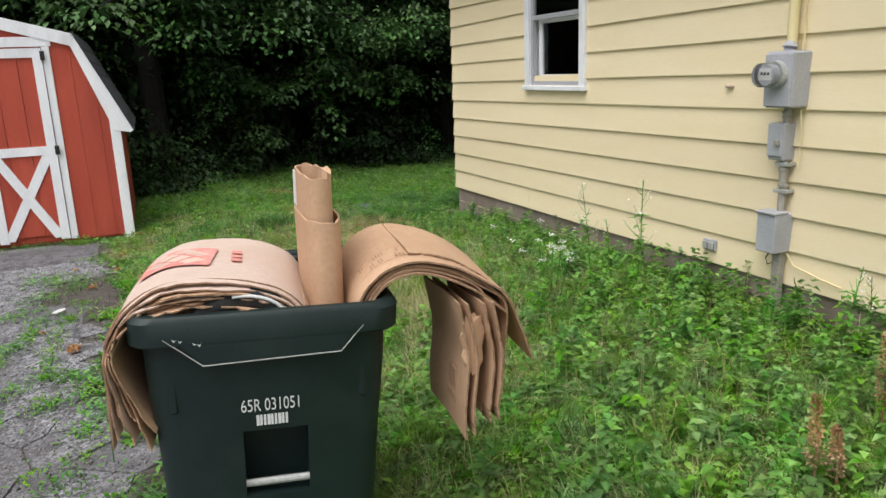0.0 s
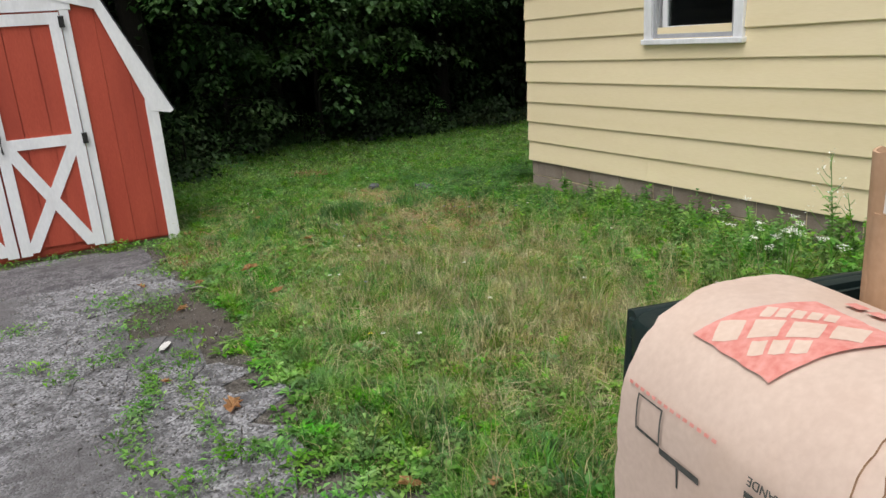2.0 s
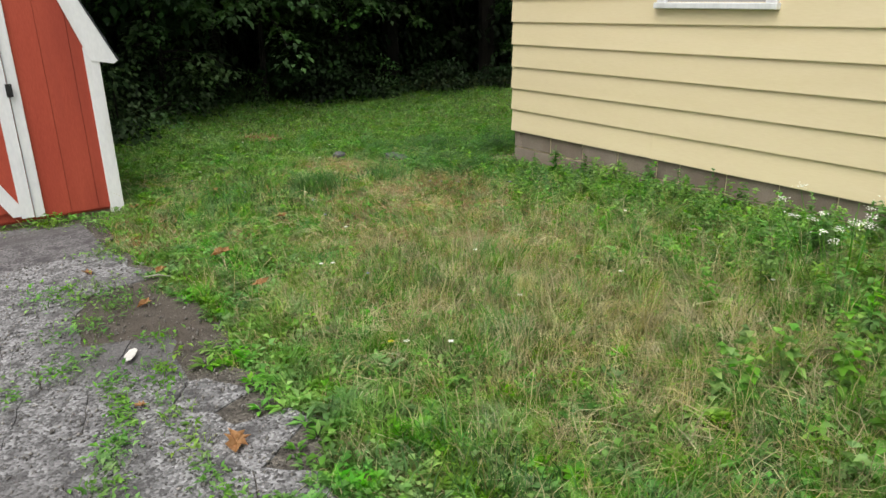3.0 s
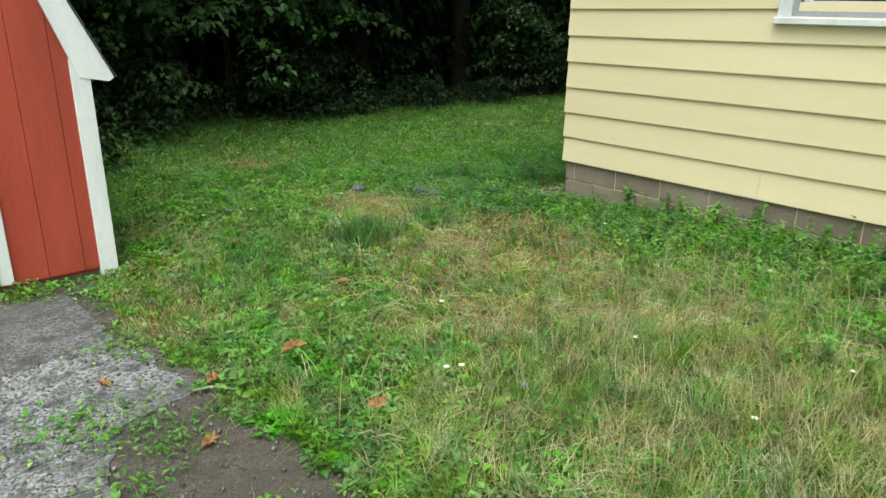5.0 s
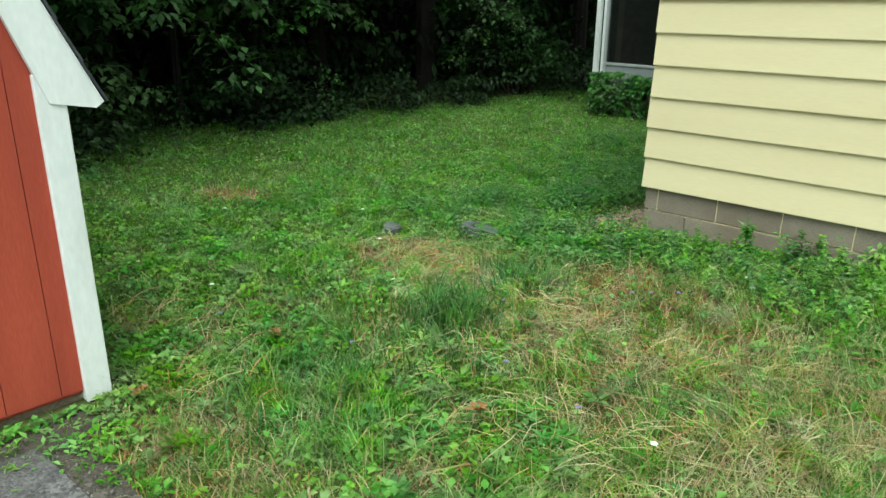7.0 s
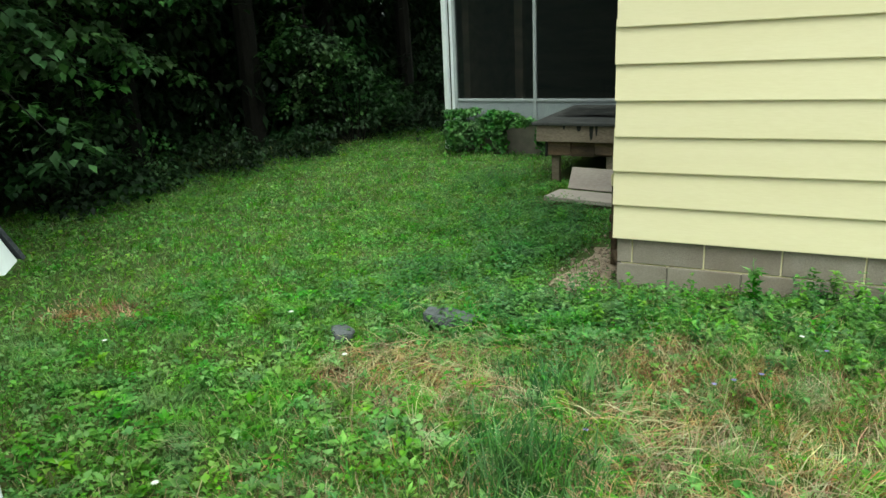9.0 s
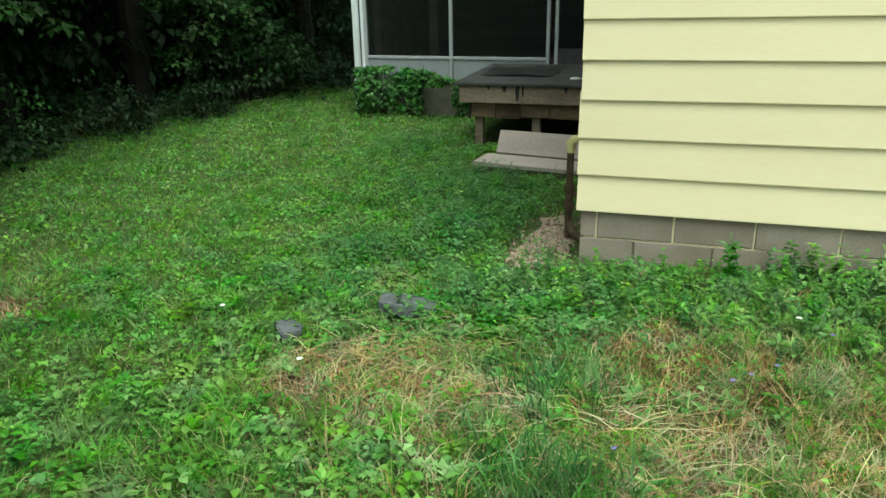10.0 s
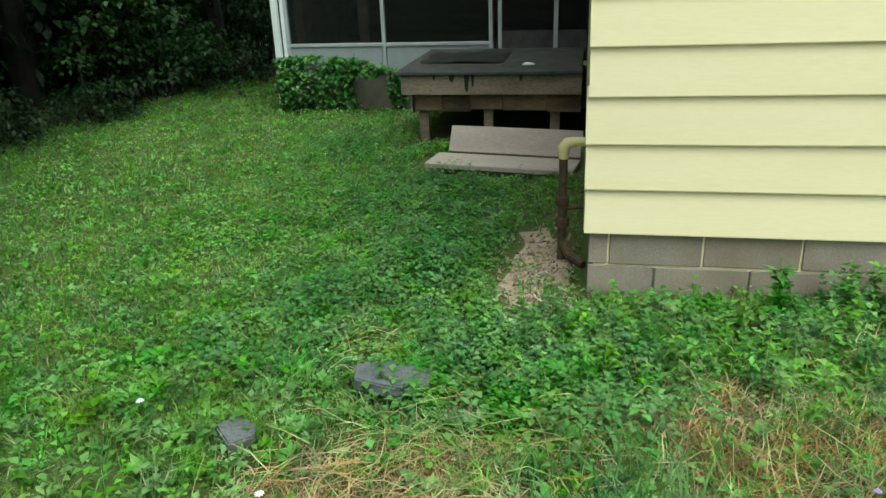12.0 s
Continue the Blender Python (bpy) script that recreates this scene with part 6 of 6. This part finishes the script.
for k in range(4):
    y0 = 11.2 + 0.2 * k
    part("vine", tube(bmesh.new(), [(PORCH_X - 0.12, y0, -0.55), (PORCH_X - 0.2, y0 + 0.06, -0.3), (PORCH_X - 0.1, y0 - 0.04, -0.05), (PORCH_X + 0.0, y0 + 0.03, 0.12)], [0.004, 0.004, 0.003, 0.002], 5), M_SHADED_BARK, ivy)
dirt = bmesh.new()
rows = []
for rr in np.linspace(0, 1, 7):
    ring = []
    for k in range(24):
        a = 2 * math.pi * k / 24
        R = rr * (1 + 0.6 * noise.noise((math.cos(a) * 2, math.sin(a) * 2, 5)) + 0.3 * noise.noise((math.cos(a) * 5, math.sin(a) * 5, 2)))
        x, y = 4.5 + 1.15 * R * math.cos(a), 8.62 + 0.36 * R * math.sin(a)
        ring.append(dirt.verts.new((x, y, float(ground_z(x, y)) + 0.008 - 0.016 * rr + 0.006 * noise.noise((x * 8, y * 8, 0)))))
    rows.append(ring)
for a, c in zip(rows, rows[1:]):
    for k in range(24):
        dirt.faces.new((a[k], a[(k + 1) % 24], c[(k + 1) % 24], c[k]))
tagged(obj("ground_dirt", dirt, M_DIRT), "bare sandy dirt at the house corner", "dirt", kind="structure")


def stone(x, y, sx, sy, sz, m, label, seed, name="flat_stone"):
    b = bmesh.new()
    bmesh.ops.create_icosphere(b, subdivisions=2, radius=1.0)
    for v in b.verts:
        v.co *= 1 + 0.35 * noise.noise(v.co * 1.3 + Vector((seed, 0, 0)))
        v.co = Vector((v.co.x * sx, v.co.y * sy, max(-1, min(0.55, v.co.z)) * sz))
    o = obj(name, b, m)
    o.location = (x, y, float(ground_z(x, y)) + sz * 0.3)
    return tagged(o, label, "stone")




def slab(x, y, outline, thick, yaw, label):
    b = prism(bmesh.new(), outline, thick, pose(0, 0, 0, 90, 0, 0))
    bmesh.ops.recalc_face_normals(b, faces=b.faces)
    bmesh.ops.bevel(b, geom=b.edges[:], offset=0.006, segments=2, affect="EDGES")
    for v in b.verts:
        v.co += Vector((0.006, 0.006, 0.004)) * noise.noise(v.co * 25)
    o = obj("flat_stone", b, M_STONE)
    o.matrix_world = pose(x, y, float(ground_z(x, y)) + 0.035, 5, -4, yaw)
    return tagged(o, label, "stone", "flat stones in the lawn")


slab(3.0, 9.11, [(-0.14, -0.085), (0.02, -0.115), (0.14, -0.06), (0.15, 0.07), (0.0, 0.105), (-0.16, 0.035)], 0.05, 100, "grey angular flat stone half sunk in the lawn")
slab(2.55, 9.54, [(-0.07, -0.05), (0.05, -0.06), (0.085, 0.02), (0.0, 0.065), (-0.06, 0.04)], 0.045, 40, "small dark grey stone in the grass")
for i, (x, y) in enumerate(((-0.05, 7.33), (3.72, 7.7), (3.6, 7.55), (3.78, 8.55), (3.5, 8.6), (3.85, 8.0))):
    stone(x, y, 0.035 + 0.01 * (i % 3), 0.03, 0.02, M_PAPER if i == 0 else M_DIRT, "small pale pebble on the ground", 5 + i, "pebble")


def dead_leaf(x, y, s, yaw, seed, lift=0.03, m=None):
    b = bmesh.new()
    r = random.Random(seed)
    c = b.verts.new((0, 0, 0))
    ring = []
    for k in range(14):
        a = 2 * math.pi * k / 14
        rad = s * (0.6 + 0.4 * (k % 2)) * r.uniform(0.85, 1.1) * (1.2 if abs(math.cos(a)) > 0.8 else 0.75)
        ring.append(b.verts.new((rad * math.cos(a), rad * math.sin(a), s * 0.35 * r.random() + 0.3 * abs(math.sin(a)) * s)))
    for k in range(14):
        b.faces.new((c, ring[k], ring[(k + 1) % 14]))
    bmesh.ops.solidify(b, geom=b.faces[:], thickness=0.001)
    o = obj("fallen_leaf", b, m or M_DEADLEAF)
    o.matrix_world = pose(x, y, float(ground_z(x, y)) + lift, 8, -6, yaw)
    return tagged(o, "curled orange-brown fallen leaf on the ground", "leaf", "fallen leaves")


for i, (x, y, s, l) in enumerate(((0.36, 6.94, 0.06, 0.09), (-0.29, 4.99, 0.065, 0.04), (0.1, 3.95, 0.05, 0.04), (0.35, 3.75, 0.04, 0.06), (-0.7, 4.2, 0.04, 0.035), (0.35, 6.3, 0.045, 0.09), (0.0, 7.0, 0.04, 0.05), (-0.35, 7.3, 0.04, 0.03), (-0.5, 5.5, 0.03, 0.035), (0.25, 8.6, 0.05, 0.06), (1.0, 7.5, 0.04, 0.08), (-0.2, 6.6, 0.04, 0.03), (0.9, 8.6, 0.035, 0.08))):
    dead_leaf(x, y, s, i * 67, i, l)
scrap = bmesh.new()
prism(scrap, [(-0.075, -0.008), (-0.02, -0.024), (0.05, -0.022), (0.078, -0.004), (0.06, 0.014), (0.0, 0.02), (-0.055, 0.016)], 0.004, pose(0, 0, 0, 90, 0, 0))
bmesh.ops.recalc_face_normals(scrap, faces=scrap.faces)
o = obj("paper_scrap", scrap, M_PAPER)
o.matrix_world = pose(-0.42, 5.99, float(ground_z(-0.42, 5.99)) + 0.045, 6, 3, 60)
tagged(o, "white paper scrap lying on the broken asphalt", "paper")
stick = obj("twig", tube(bmesh.new(), [(-0.1, 0, 0), (-0.02, 0.015, 0.006), (0.09, -0.008, 0.0)], [0.004, 0.005, 0.002], 6), M_CONDUIT)
stick.matrix_world = pose(-0.02, 6.92, float(ground_z(0, 6.9)) + 0.04, 0, 0, -35)
tagged(stick, "dry grey twig at the edge of the asphalt", "twig")


# ---- the wood ----
def spray_leaves(r, centre, radius, n, size, droop, flat=0.16):
    """A drooping flat spray of leaves round a twig's end."""
    a, q = r.uniform(0, 6.28, n), np.sqrt(r.random(n)) * radius
    p = np.stack([np.cos(a) * q, np.sin(a) * q, r.normal(0, flat * radius, n) - droop * q ** 2 / radius], -1) + centre
    return leaves(p, a + r.normal(0, 0.7, n), r.normal(-0.45, 0.35, n), size * r.uniform(0.7, 1.3, n), size * 0.72 * r.uniform(0.7, 1.2, n), 0.12)


def tree(seed, height, crown_from, radius, sprays, per, size, m):
    r = np.random.default_rng(seed)
    t = thing("tree", Matrix(), "broad-leaved tree at the wood's edge, shade put into its trunk colour", "tree", "trees of the wood")
    b = bmesh.new()
    bend = r.normal(0, 0.25, 2)
    trunk = [(bend[0] * f * f, bend[1] * f * f, height * f) for f in (0, 0.25, 0.5, 0.75, 1)]
    tube(b, [(0, 0, -0.4)] + trunk[1:], [0.2, 0.16, 0.13, 0.08, 0.03], 9)
    lv = []
    for k in range(sprays):
        f = r.uniform(crown_from, 1.0)
        a = k * 2.399 + r.normal(0, 0.3)
        reach = radius * (1.15 - 0.75 * (f - crown_from) / (1 - crown_from)) * r.uniform(0.35, 1.0)
        s = Vector((bend[0] * f * f, bend[1] * f * f, height * f * 0.97))
        e = s + Vector((math.cos(a) * reach, math.sin(a) * reach, 0.25 * reach * r.uniform(-0.8, 1)))
        if k % 3 == 0:
            tube(b, [s, (s + e) / 2 + Vector((0, 0, 0.1 * reach)), e], [0.045, 0.03, 0.01], 5)
        lv.append(spray_leaves(r, np.array(e), r.uniform(0.5, 1.0), per, size, 0.35))
    part("trunk", b, M_SHADED_BARK, t)
    raw_mesh("crown", *join(lv), m, t)
    return t


def bush(seed, height, radius, sprays, per, size, m):
    r = np.random.default_rng(seed)
    t = thing("bush", Matrix(), "leafy shrub of the undergrowth below the trees, light or shade in its leaf colour", "bush", "undergrowth")
    b, lv = bmesh.new(), []
    for k in range(sprays):
        a, q = r.uniform(0, 6.28), radius * math.sqrt(r.random())
        z = height * (1 - 0.65 * (q / radius) ** 2) * r.uniform(0.15, 1.0)
        e = Vector((math.cos(a) * q, math.sin(a) * q, z))
        if k % 2 == 0:
            tube(b, [(e.x * 0.15, e.y * 0.15, -0.1), (e.x * 0.6, e.y * 0.6, z * 0.7), e], [0.014, 0.01, 0.004], 4)
        lv.append(spray_leaves(r, np.array(e), r.uniform(0.22, 0.45), per, size, 0.5))
    part("branch", b, M_SHADED_BARK, t)
    raw_mesh("foliage", *join(lv), m, t)
    return t


def low_tree(seed, height, radius, boughs, m):
    """A young tree whose drooping boughs carry separate layers of broad leaves."""
    r = np.random.default_rng(seed)
    t = thing("young_tree", Matrix(), "young broad-leaved tree with low drooping boughs", "tree", "young trees")
    b, lv = bmesh.new(), []
    tube(b, [(0, 0, -0.3), (0.05, 0.03, height * 0.5), (0.0, 0.1, height)], [0.07, 0.05, 0.015], 7)
    for k in range(boughs):
        f = r.uniform(0.3, 1.0)
        a, reach = k * 2.399 + r.normal(0, 0.3), radius * r.uniform(0.5, 1.0) * (1.25 - 0.6 * f)
        s = np.array([0.05 * f, 0.05 * f, height * f])
        d = np.array([math.cos(a), math.sin(a), 0.0])
        pts = [s + d * reach * q + np.array([0, 0, 0.25 * reach * q - 0.5 * reach * q * q]) for q in (0, 0.35, 0.7, 1.0)]
        tube(b, pts, [0.022, 0.016, 0.009, 0.004], 5)
        for q in (0.45, 0.65, 0.82, 1.0):
            c = s + d * reach * q + np.array([0, 0, 0.25 * reach * q - 0.5 * reach * q * q])
            lv.append(spray_leaves(r, c + r.normal(0, 0.06, 3), r.uniform(0.2, 0.36), 26, 0.125, 0.7, 0.1))
    part("trunk", b, M_SHADED_BARK, t)
    raw_mesh("crown", *join(lv), m, t)
    return t


low_trees = [low_tree(21, 3.9, 1.9, 30, M_LIT_TREE), low_tree(22, 2.9, 1.5, 22, M_LIT_TREE)]
kinds = [tree(1, 8.5, 0.3, 2.8, 130, 85, 0.14, M_SHADED_TREE), tree(2, 10.5, 0.28, 3.3, 150, 85, 0.155, M_SHADED_TREE), tree(3, 7.5, 0.33, 2.7, 95, 130, 0.105, M_LIT_TREE)]
shrubs = [bush(11, 1.5, 0.95, 46, 34, 0.1, M_SHADED_TREE), bush(12, 1.0, 0.8, 36, 34, 0.085, M_LIT_TREE), bush(13, 2.2, 1.2, 60, 36, 0.12, M_SHADED_TREE)]
r = random.Random(5)
first = set()


def plant(pool, k, x, y, yaw, s, sz=1.0):
    m = pose(x, y, float(ground_z(x, y)) - 0.05, 0, 0, yaw)
    src = pool[k]
    if src.name not in first:
        first.add(src.name)
        src.matrix_world = m @ Matrix.Diagonal((s, s, s * sz, 1))
        return src
    c = copy_thing(src, m)
    c.scale = (s, s, s * sz)
    return c


for x, dy in ((0.9, 0.9), (3.4, 1.2), (6.2, 1.3)):
    plant(kinds, 2, x, float(edge_y(x)) + dy + 0.6, r.uniform(0, 360), 1.05)
for i, (x, y, yaw, sc) in enumerate(((3.9, 14.75, 0, 1.0), (2.1, 14.1, 70, 0.85), (5.9, 15.4, 150, 1.0), (10.2, 15.0, 40, 0.8))):
    plant(low_trees, i % 2, x, y, yaw, sc)
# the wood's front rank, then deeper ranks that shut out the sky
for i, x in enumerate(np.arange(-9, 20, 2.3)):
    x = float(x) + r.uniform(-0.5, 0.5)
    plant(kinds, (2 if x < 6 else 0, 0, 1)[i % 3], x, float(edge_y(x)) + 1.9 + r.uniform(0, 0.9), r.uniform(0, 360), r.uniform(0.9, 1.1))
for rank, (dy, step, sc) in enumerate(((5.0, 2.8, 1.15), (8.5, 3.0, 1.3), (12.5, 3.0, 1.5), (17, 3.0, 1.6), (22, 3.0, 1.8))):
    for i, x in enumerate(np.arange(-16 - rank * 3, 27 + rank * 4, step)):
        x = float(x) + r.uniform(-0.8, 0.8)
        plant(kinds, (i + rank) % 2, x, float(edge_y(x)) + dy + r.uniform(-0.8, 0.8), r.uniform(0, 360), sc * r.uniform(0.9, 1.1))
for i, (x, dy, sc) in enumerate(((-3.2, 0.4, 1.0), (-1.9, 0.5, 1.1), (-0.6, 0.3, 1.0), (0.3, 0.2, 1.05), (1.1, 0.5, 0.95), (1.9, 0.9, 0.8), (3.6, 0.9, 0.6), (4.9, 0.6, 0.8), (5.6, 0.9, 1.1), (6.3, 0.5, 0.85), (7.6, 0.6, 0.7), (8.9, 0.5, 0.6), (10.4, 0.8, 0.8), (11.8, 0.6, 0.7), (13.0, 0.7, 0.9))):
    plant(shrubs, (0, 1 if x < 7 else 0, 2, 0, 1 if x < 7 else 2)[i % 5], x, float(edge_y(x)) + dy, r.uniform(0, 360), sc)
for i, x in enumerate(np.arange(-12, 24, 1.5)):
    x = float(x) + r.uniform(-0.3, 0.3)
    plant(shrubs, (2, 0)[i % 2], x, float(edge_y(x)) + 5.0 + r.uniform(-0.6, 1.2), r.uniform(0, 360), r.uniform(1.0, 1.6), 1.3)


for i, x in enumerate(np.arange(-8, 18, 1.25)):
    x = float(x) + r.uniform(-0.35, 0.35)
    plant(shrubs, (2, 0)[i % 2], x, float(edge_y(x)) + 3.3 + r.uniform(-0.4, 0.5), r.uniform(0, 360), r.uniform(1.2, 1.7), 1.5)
# Oversized shrubs added behind to close gaps to the bright sky.
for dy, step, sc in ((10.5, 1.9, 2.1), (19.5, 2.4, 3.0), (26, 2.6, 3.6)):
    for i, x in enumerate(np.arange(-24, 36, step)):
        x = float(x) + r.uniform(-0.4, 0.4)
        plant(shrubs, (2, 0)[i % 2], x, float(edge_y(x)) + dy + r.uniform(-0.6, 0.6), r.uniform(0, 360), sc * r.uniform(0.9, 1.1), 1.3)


# ---- weeds in the cracks and the broken asphalt pieces ----
cw, cstem = [], []
spots = [(-1.17, 6.88, 0.16, 60), (-1.08, 6.16, 0.12, 40), (-0.95, 5.91, 0.12, 40), (-0.71, 6.07, 0.2, 90), (-0.39, 6.95, 0.25, 130), (-0.33, 6.66, 0.16, 70), (-0.6, 7.03, 0.22, 90), (-0.56, 6.46, 0.2, 80), (-0.8, 4.4, 0.14, 60), (-0.7, 4.19, 0.14, 60), (-0.56, 4.49, 0.12, 50), (-0.17, 4.31, 0.2, 150), (-0.41, 4.19, 0.12, 60), (-0.1, 3.8, 0.25, 160), (-0.3, 3.4, 0.2, 80), (0.0, 8.45, 0.2, 160), (-0.35, 8.62, 0.2, 130), (-0.8, 8.66, 0.2, 80), (-1.2, 8.66, 0.2, 60), (-0.18, 7.6, 0.2, 90), (0.0, 3.1, 0.2, 90), (-0.2, 2.9, 0.2, 60)]
# two lines of weeds along the cracks beside the edge
for line in (((-0.54, 5.85), (-0.58, 5.5), (-0.62, 5.28), (-0.72, 5.15), (-0.76, 4.9), (-0.7, 4.55)), ((-0.35, 5.85), (-0.41, 5.35), (-0.43, 4.9), (-0.42, 4.6), (-0.25, 4.45))):
    for (xa, ya), (xb, yb) in zip(line, line[1:]):
        for f in (0.0, 0.25, 0.5, 0.75):
            spots.append((xa + (xb - xa) * f, ya + (yb - ya) * f, 0.08, 17))
more = random.Random(9)
for _ in range(34):
    yy = more.uniform(2.4, 7.2)
    spots.append((float(drive_edge(yy)) - abs(more.gauss(0, 0.45)), yy, more.uniform(0.05, 0.1), more.randint(8, 24)))
for cx, cy, rad, n in spots:
    x, y = cx + rng.normal(0, rad * 0.45, n), cy + rng.normal(0, rad * 0.45, n)
    p = np.stack([x, y, ground_z(x, y) + 0.025 + 0.035 * rng.random(n)], -1)
    cw.append(leaves(p, rng.uniform(0, 6.28, n), rng.uniform(0.0, 0.7, n), rng.uniform(0.018, 0.05, n), rng.uniform(0.01, 0.022, n)))
    x, y = cx + rng.normal(0, rad * 0.5, n // 2), cy + rng.normal(0, rad * 0.5, n // 2)
    cstem.append(blades(x, y, rng.uniform(0.04, 0.11, n // 2), np.full(n // 2, 0.005), rng.uniform(0.3, 1.0, n // 2)))
tagged(raw_mesh("crack_weeds", *join(cw), M_WEED), "small weeds sprouting through cracked asphalt", "weeds", kind="stuff")
tagged(raw_mesh("crack_grass", *join(cstem), M_GRASS), "grass blades in the asphalt cracks", "grass", kind="stuff")

# loose grit over the broken strip
n = 15000
gx_, gy_ = rng.uniform(-1.9, 0.15, n), rng.uniform(1.6, 8.5, n)
lim = drive_edge(gy_)
k = (gx_ < lim + 0.03) & (rng.random(n) < np.clip(0.25 + 0.75 * np.exp(-((gx_ - lim + 0.4) / 0.5) ** 2) * (0.3 + clump(gx_ * 1.5, gy_ * 1.5)), 0, 1))
gx_, gy_ = gx_[k], gy_[k]
n = len(gx_)


def crumbs(x, y, size, lift):
    """Small four-sided stones lying on the ground."""
    n = len(x)
    tet = np.array([[1, 0, -0.4], [-0.6, 0.8, -0.4], [-0.5, -0.9, -0.4], [0.1, 0.05, 0.9]])
    v = tet[None] * (size[:, None, None] * rng.uniform(0.6, 1.3, (n, 1, 3))) + rng.normal(0, 0.15, (n, 4, 3)) * size[:, None, None]
    v += np.stack([x, y, ground_z(x, y) + lift], -1)[:, None]
    t4 = np.array([[0, 1, 3], [1, 2, 3], [2, 0, 3], [0, 2, 1]])[None] + (np.arange(n) * 4)[:, None, None]
    return v.reshape(-1, 3), t4.reshape(-1, 3)


tagged(raw_mesh("asphalt_grit", *crumbs(gx_, gy_, 0.003 + 0.008 * rng.random(n) ** 3, 0.03), M_GRIT), "loose grit and crumbs of broken asphalt", "gravel", kind="stuff")
n = 1500
x, y = np.concatenate([rng.normal(4.1, 0.5, n), rng.normal(3.75, 0.1, n // 3), rng.normal(3.0, 0.12, 60)]), np.concatenate([rng.normal(8.62, 0.14, n), rng.normal(7.9, 0.4, n // 3), rng.normal(9.33, 0.1, 60)])
k = ~((x > WALL_X) & (y < CORNER_Y)) & (y > 7.2)
x, y = x[k], y[k]
tagged(raw_mesh("dirt_rubble", *crumbs(x, y, 0.003 + 0.02 * rng.random(len(x)) ** 4, 0.01), M_RUBBLE), "crumbs of dirt and broken stone at the house corner", "rubble", kind="stuff")

# pieces: a jittered net of cells, each cut by its neighbours' bisectors
CELL = 0.31
seeds = {}
for j in range(-1, int((DRIVE_END - 1.3) / CELL) + 2):
    for i in range(-1, 7):
        seeds[i, j] = (-1.4 + (i + 0.5 * (j % 2)) * CELL + r.uniform(-0.15, 0.15), 1.3 + (j + 0.5) * CELL + r.uniform(-0.15, 0.15))
for (i, j), (x, y) in seeds.items():
    lim = float(drive_edge(min(y, 8.6)))
    if x > lim - 0.05 or x < -1.36 or y > 6.9 + 0.2 * (x + 1):
        continue
    if r.random() < (0.12 if lim - x < 0.2 else 0.008) or math.hypot((x + 0.16) / 0.3, (y - 6.75) / 0.75) < 1:
        continue
    poly = [(-0.5, -0.5), (0.5, -0.5), (0.5, 0.5), (-0.5, 0.5)]
    for di in (-2, -1, 0, 1, 2):
        for dj in (-2, -1, 0, 1, 2):
            o = seeds.get((i + di, j + dj))
            if o is None or (di == 0 and dj == 0):
                continue
            nx, ny = o[0] - x, o[1] - y
            half = (nx * nx + ny * ny) / 2
            cut = []
            for p, q2 in zip(poly, poly[1:] + poly[:1]):
                a, b = nx * p[0] + ny * p[1] - half, nx * q2[0] + ny * q2[1] - half
                if a <= 0:
                    cut.append(p)
                if a * b < 0:
                    f = a / (a - b)
                    cut.append((p[0] + f * (q2[0] - p[0]), p[1] + f * (q2[1] - p[1])))
            poly = cut
    line = []
    for p, q2 in zip(poly, poly[1:] + poly[:1]):
        line.append(p)
        for f in (0.2, 0.4, 0.6, 0.8) if math.hypot(q2[0] - p[0], q2[1] - p[1]) > 0.08 else ():
            gx0, gy0 = p[0] + (q2[0] - p[0]) * f, p[1] + (q2[1] - p[1]) * f
            wob = noise.noise_vector(((x + gx0) * 14, (y + gy0) * 14, 2.0)) * 0.016
            line.append((gx0 + wob[0], gy0 + wob[1]))
    if len(line) < 3:
        continue
    tight = 0.984 if lim - x > 0.35 else 0.965
    b = bmesh.new()
    low = [b.verts.new((px, py, -0.03)) for px, py in line]
    high = [b.verts.new((px * tight, py * tight, r.uniform(-0.002, 0.002))) for px, py in line]
    b.faces.new(high)
    for k in range(len(line)):
        b.faces.new((low[k], low[(k + 1) % len(line)], high[(k + 1) % len(line)], high[k]))
    o = part("asphalt_piece", b, M_ASPHALT, drive)
    o.matrix_world = pose(x, y, float(ground_z(x, y)) + 0.026 + r.uniform(-0.003, 0.002), r.uniform(-0.5, 0.5), r.uniform(-0.5, 0.5), 0)
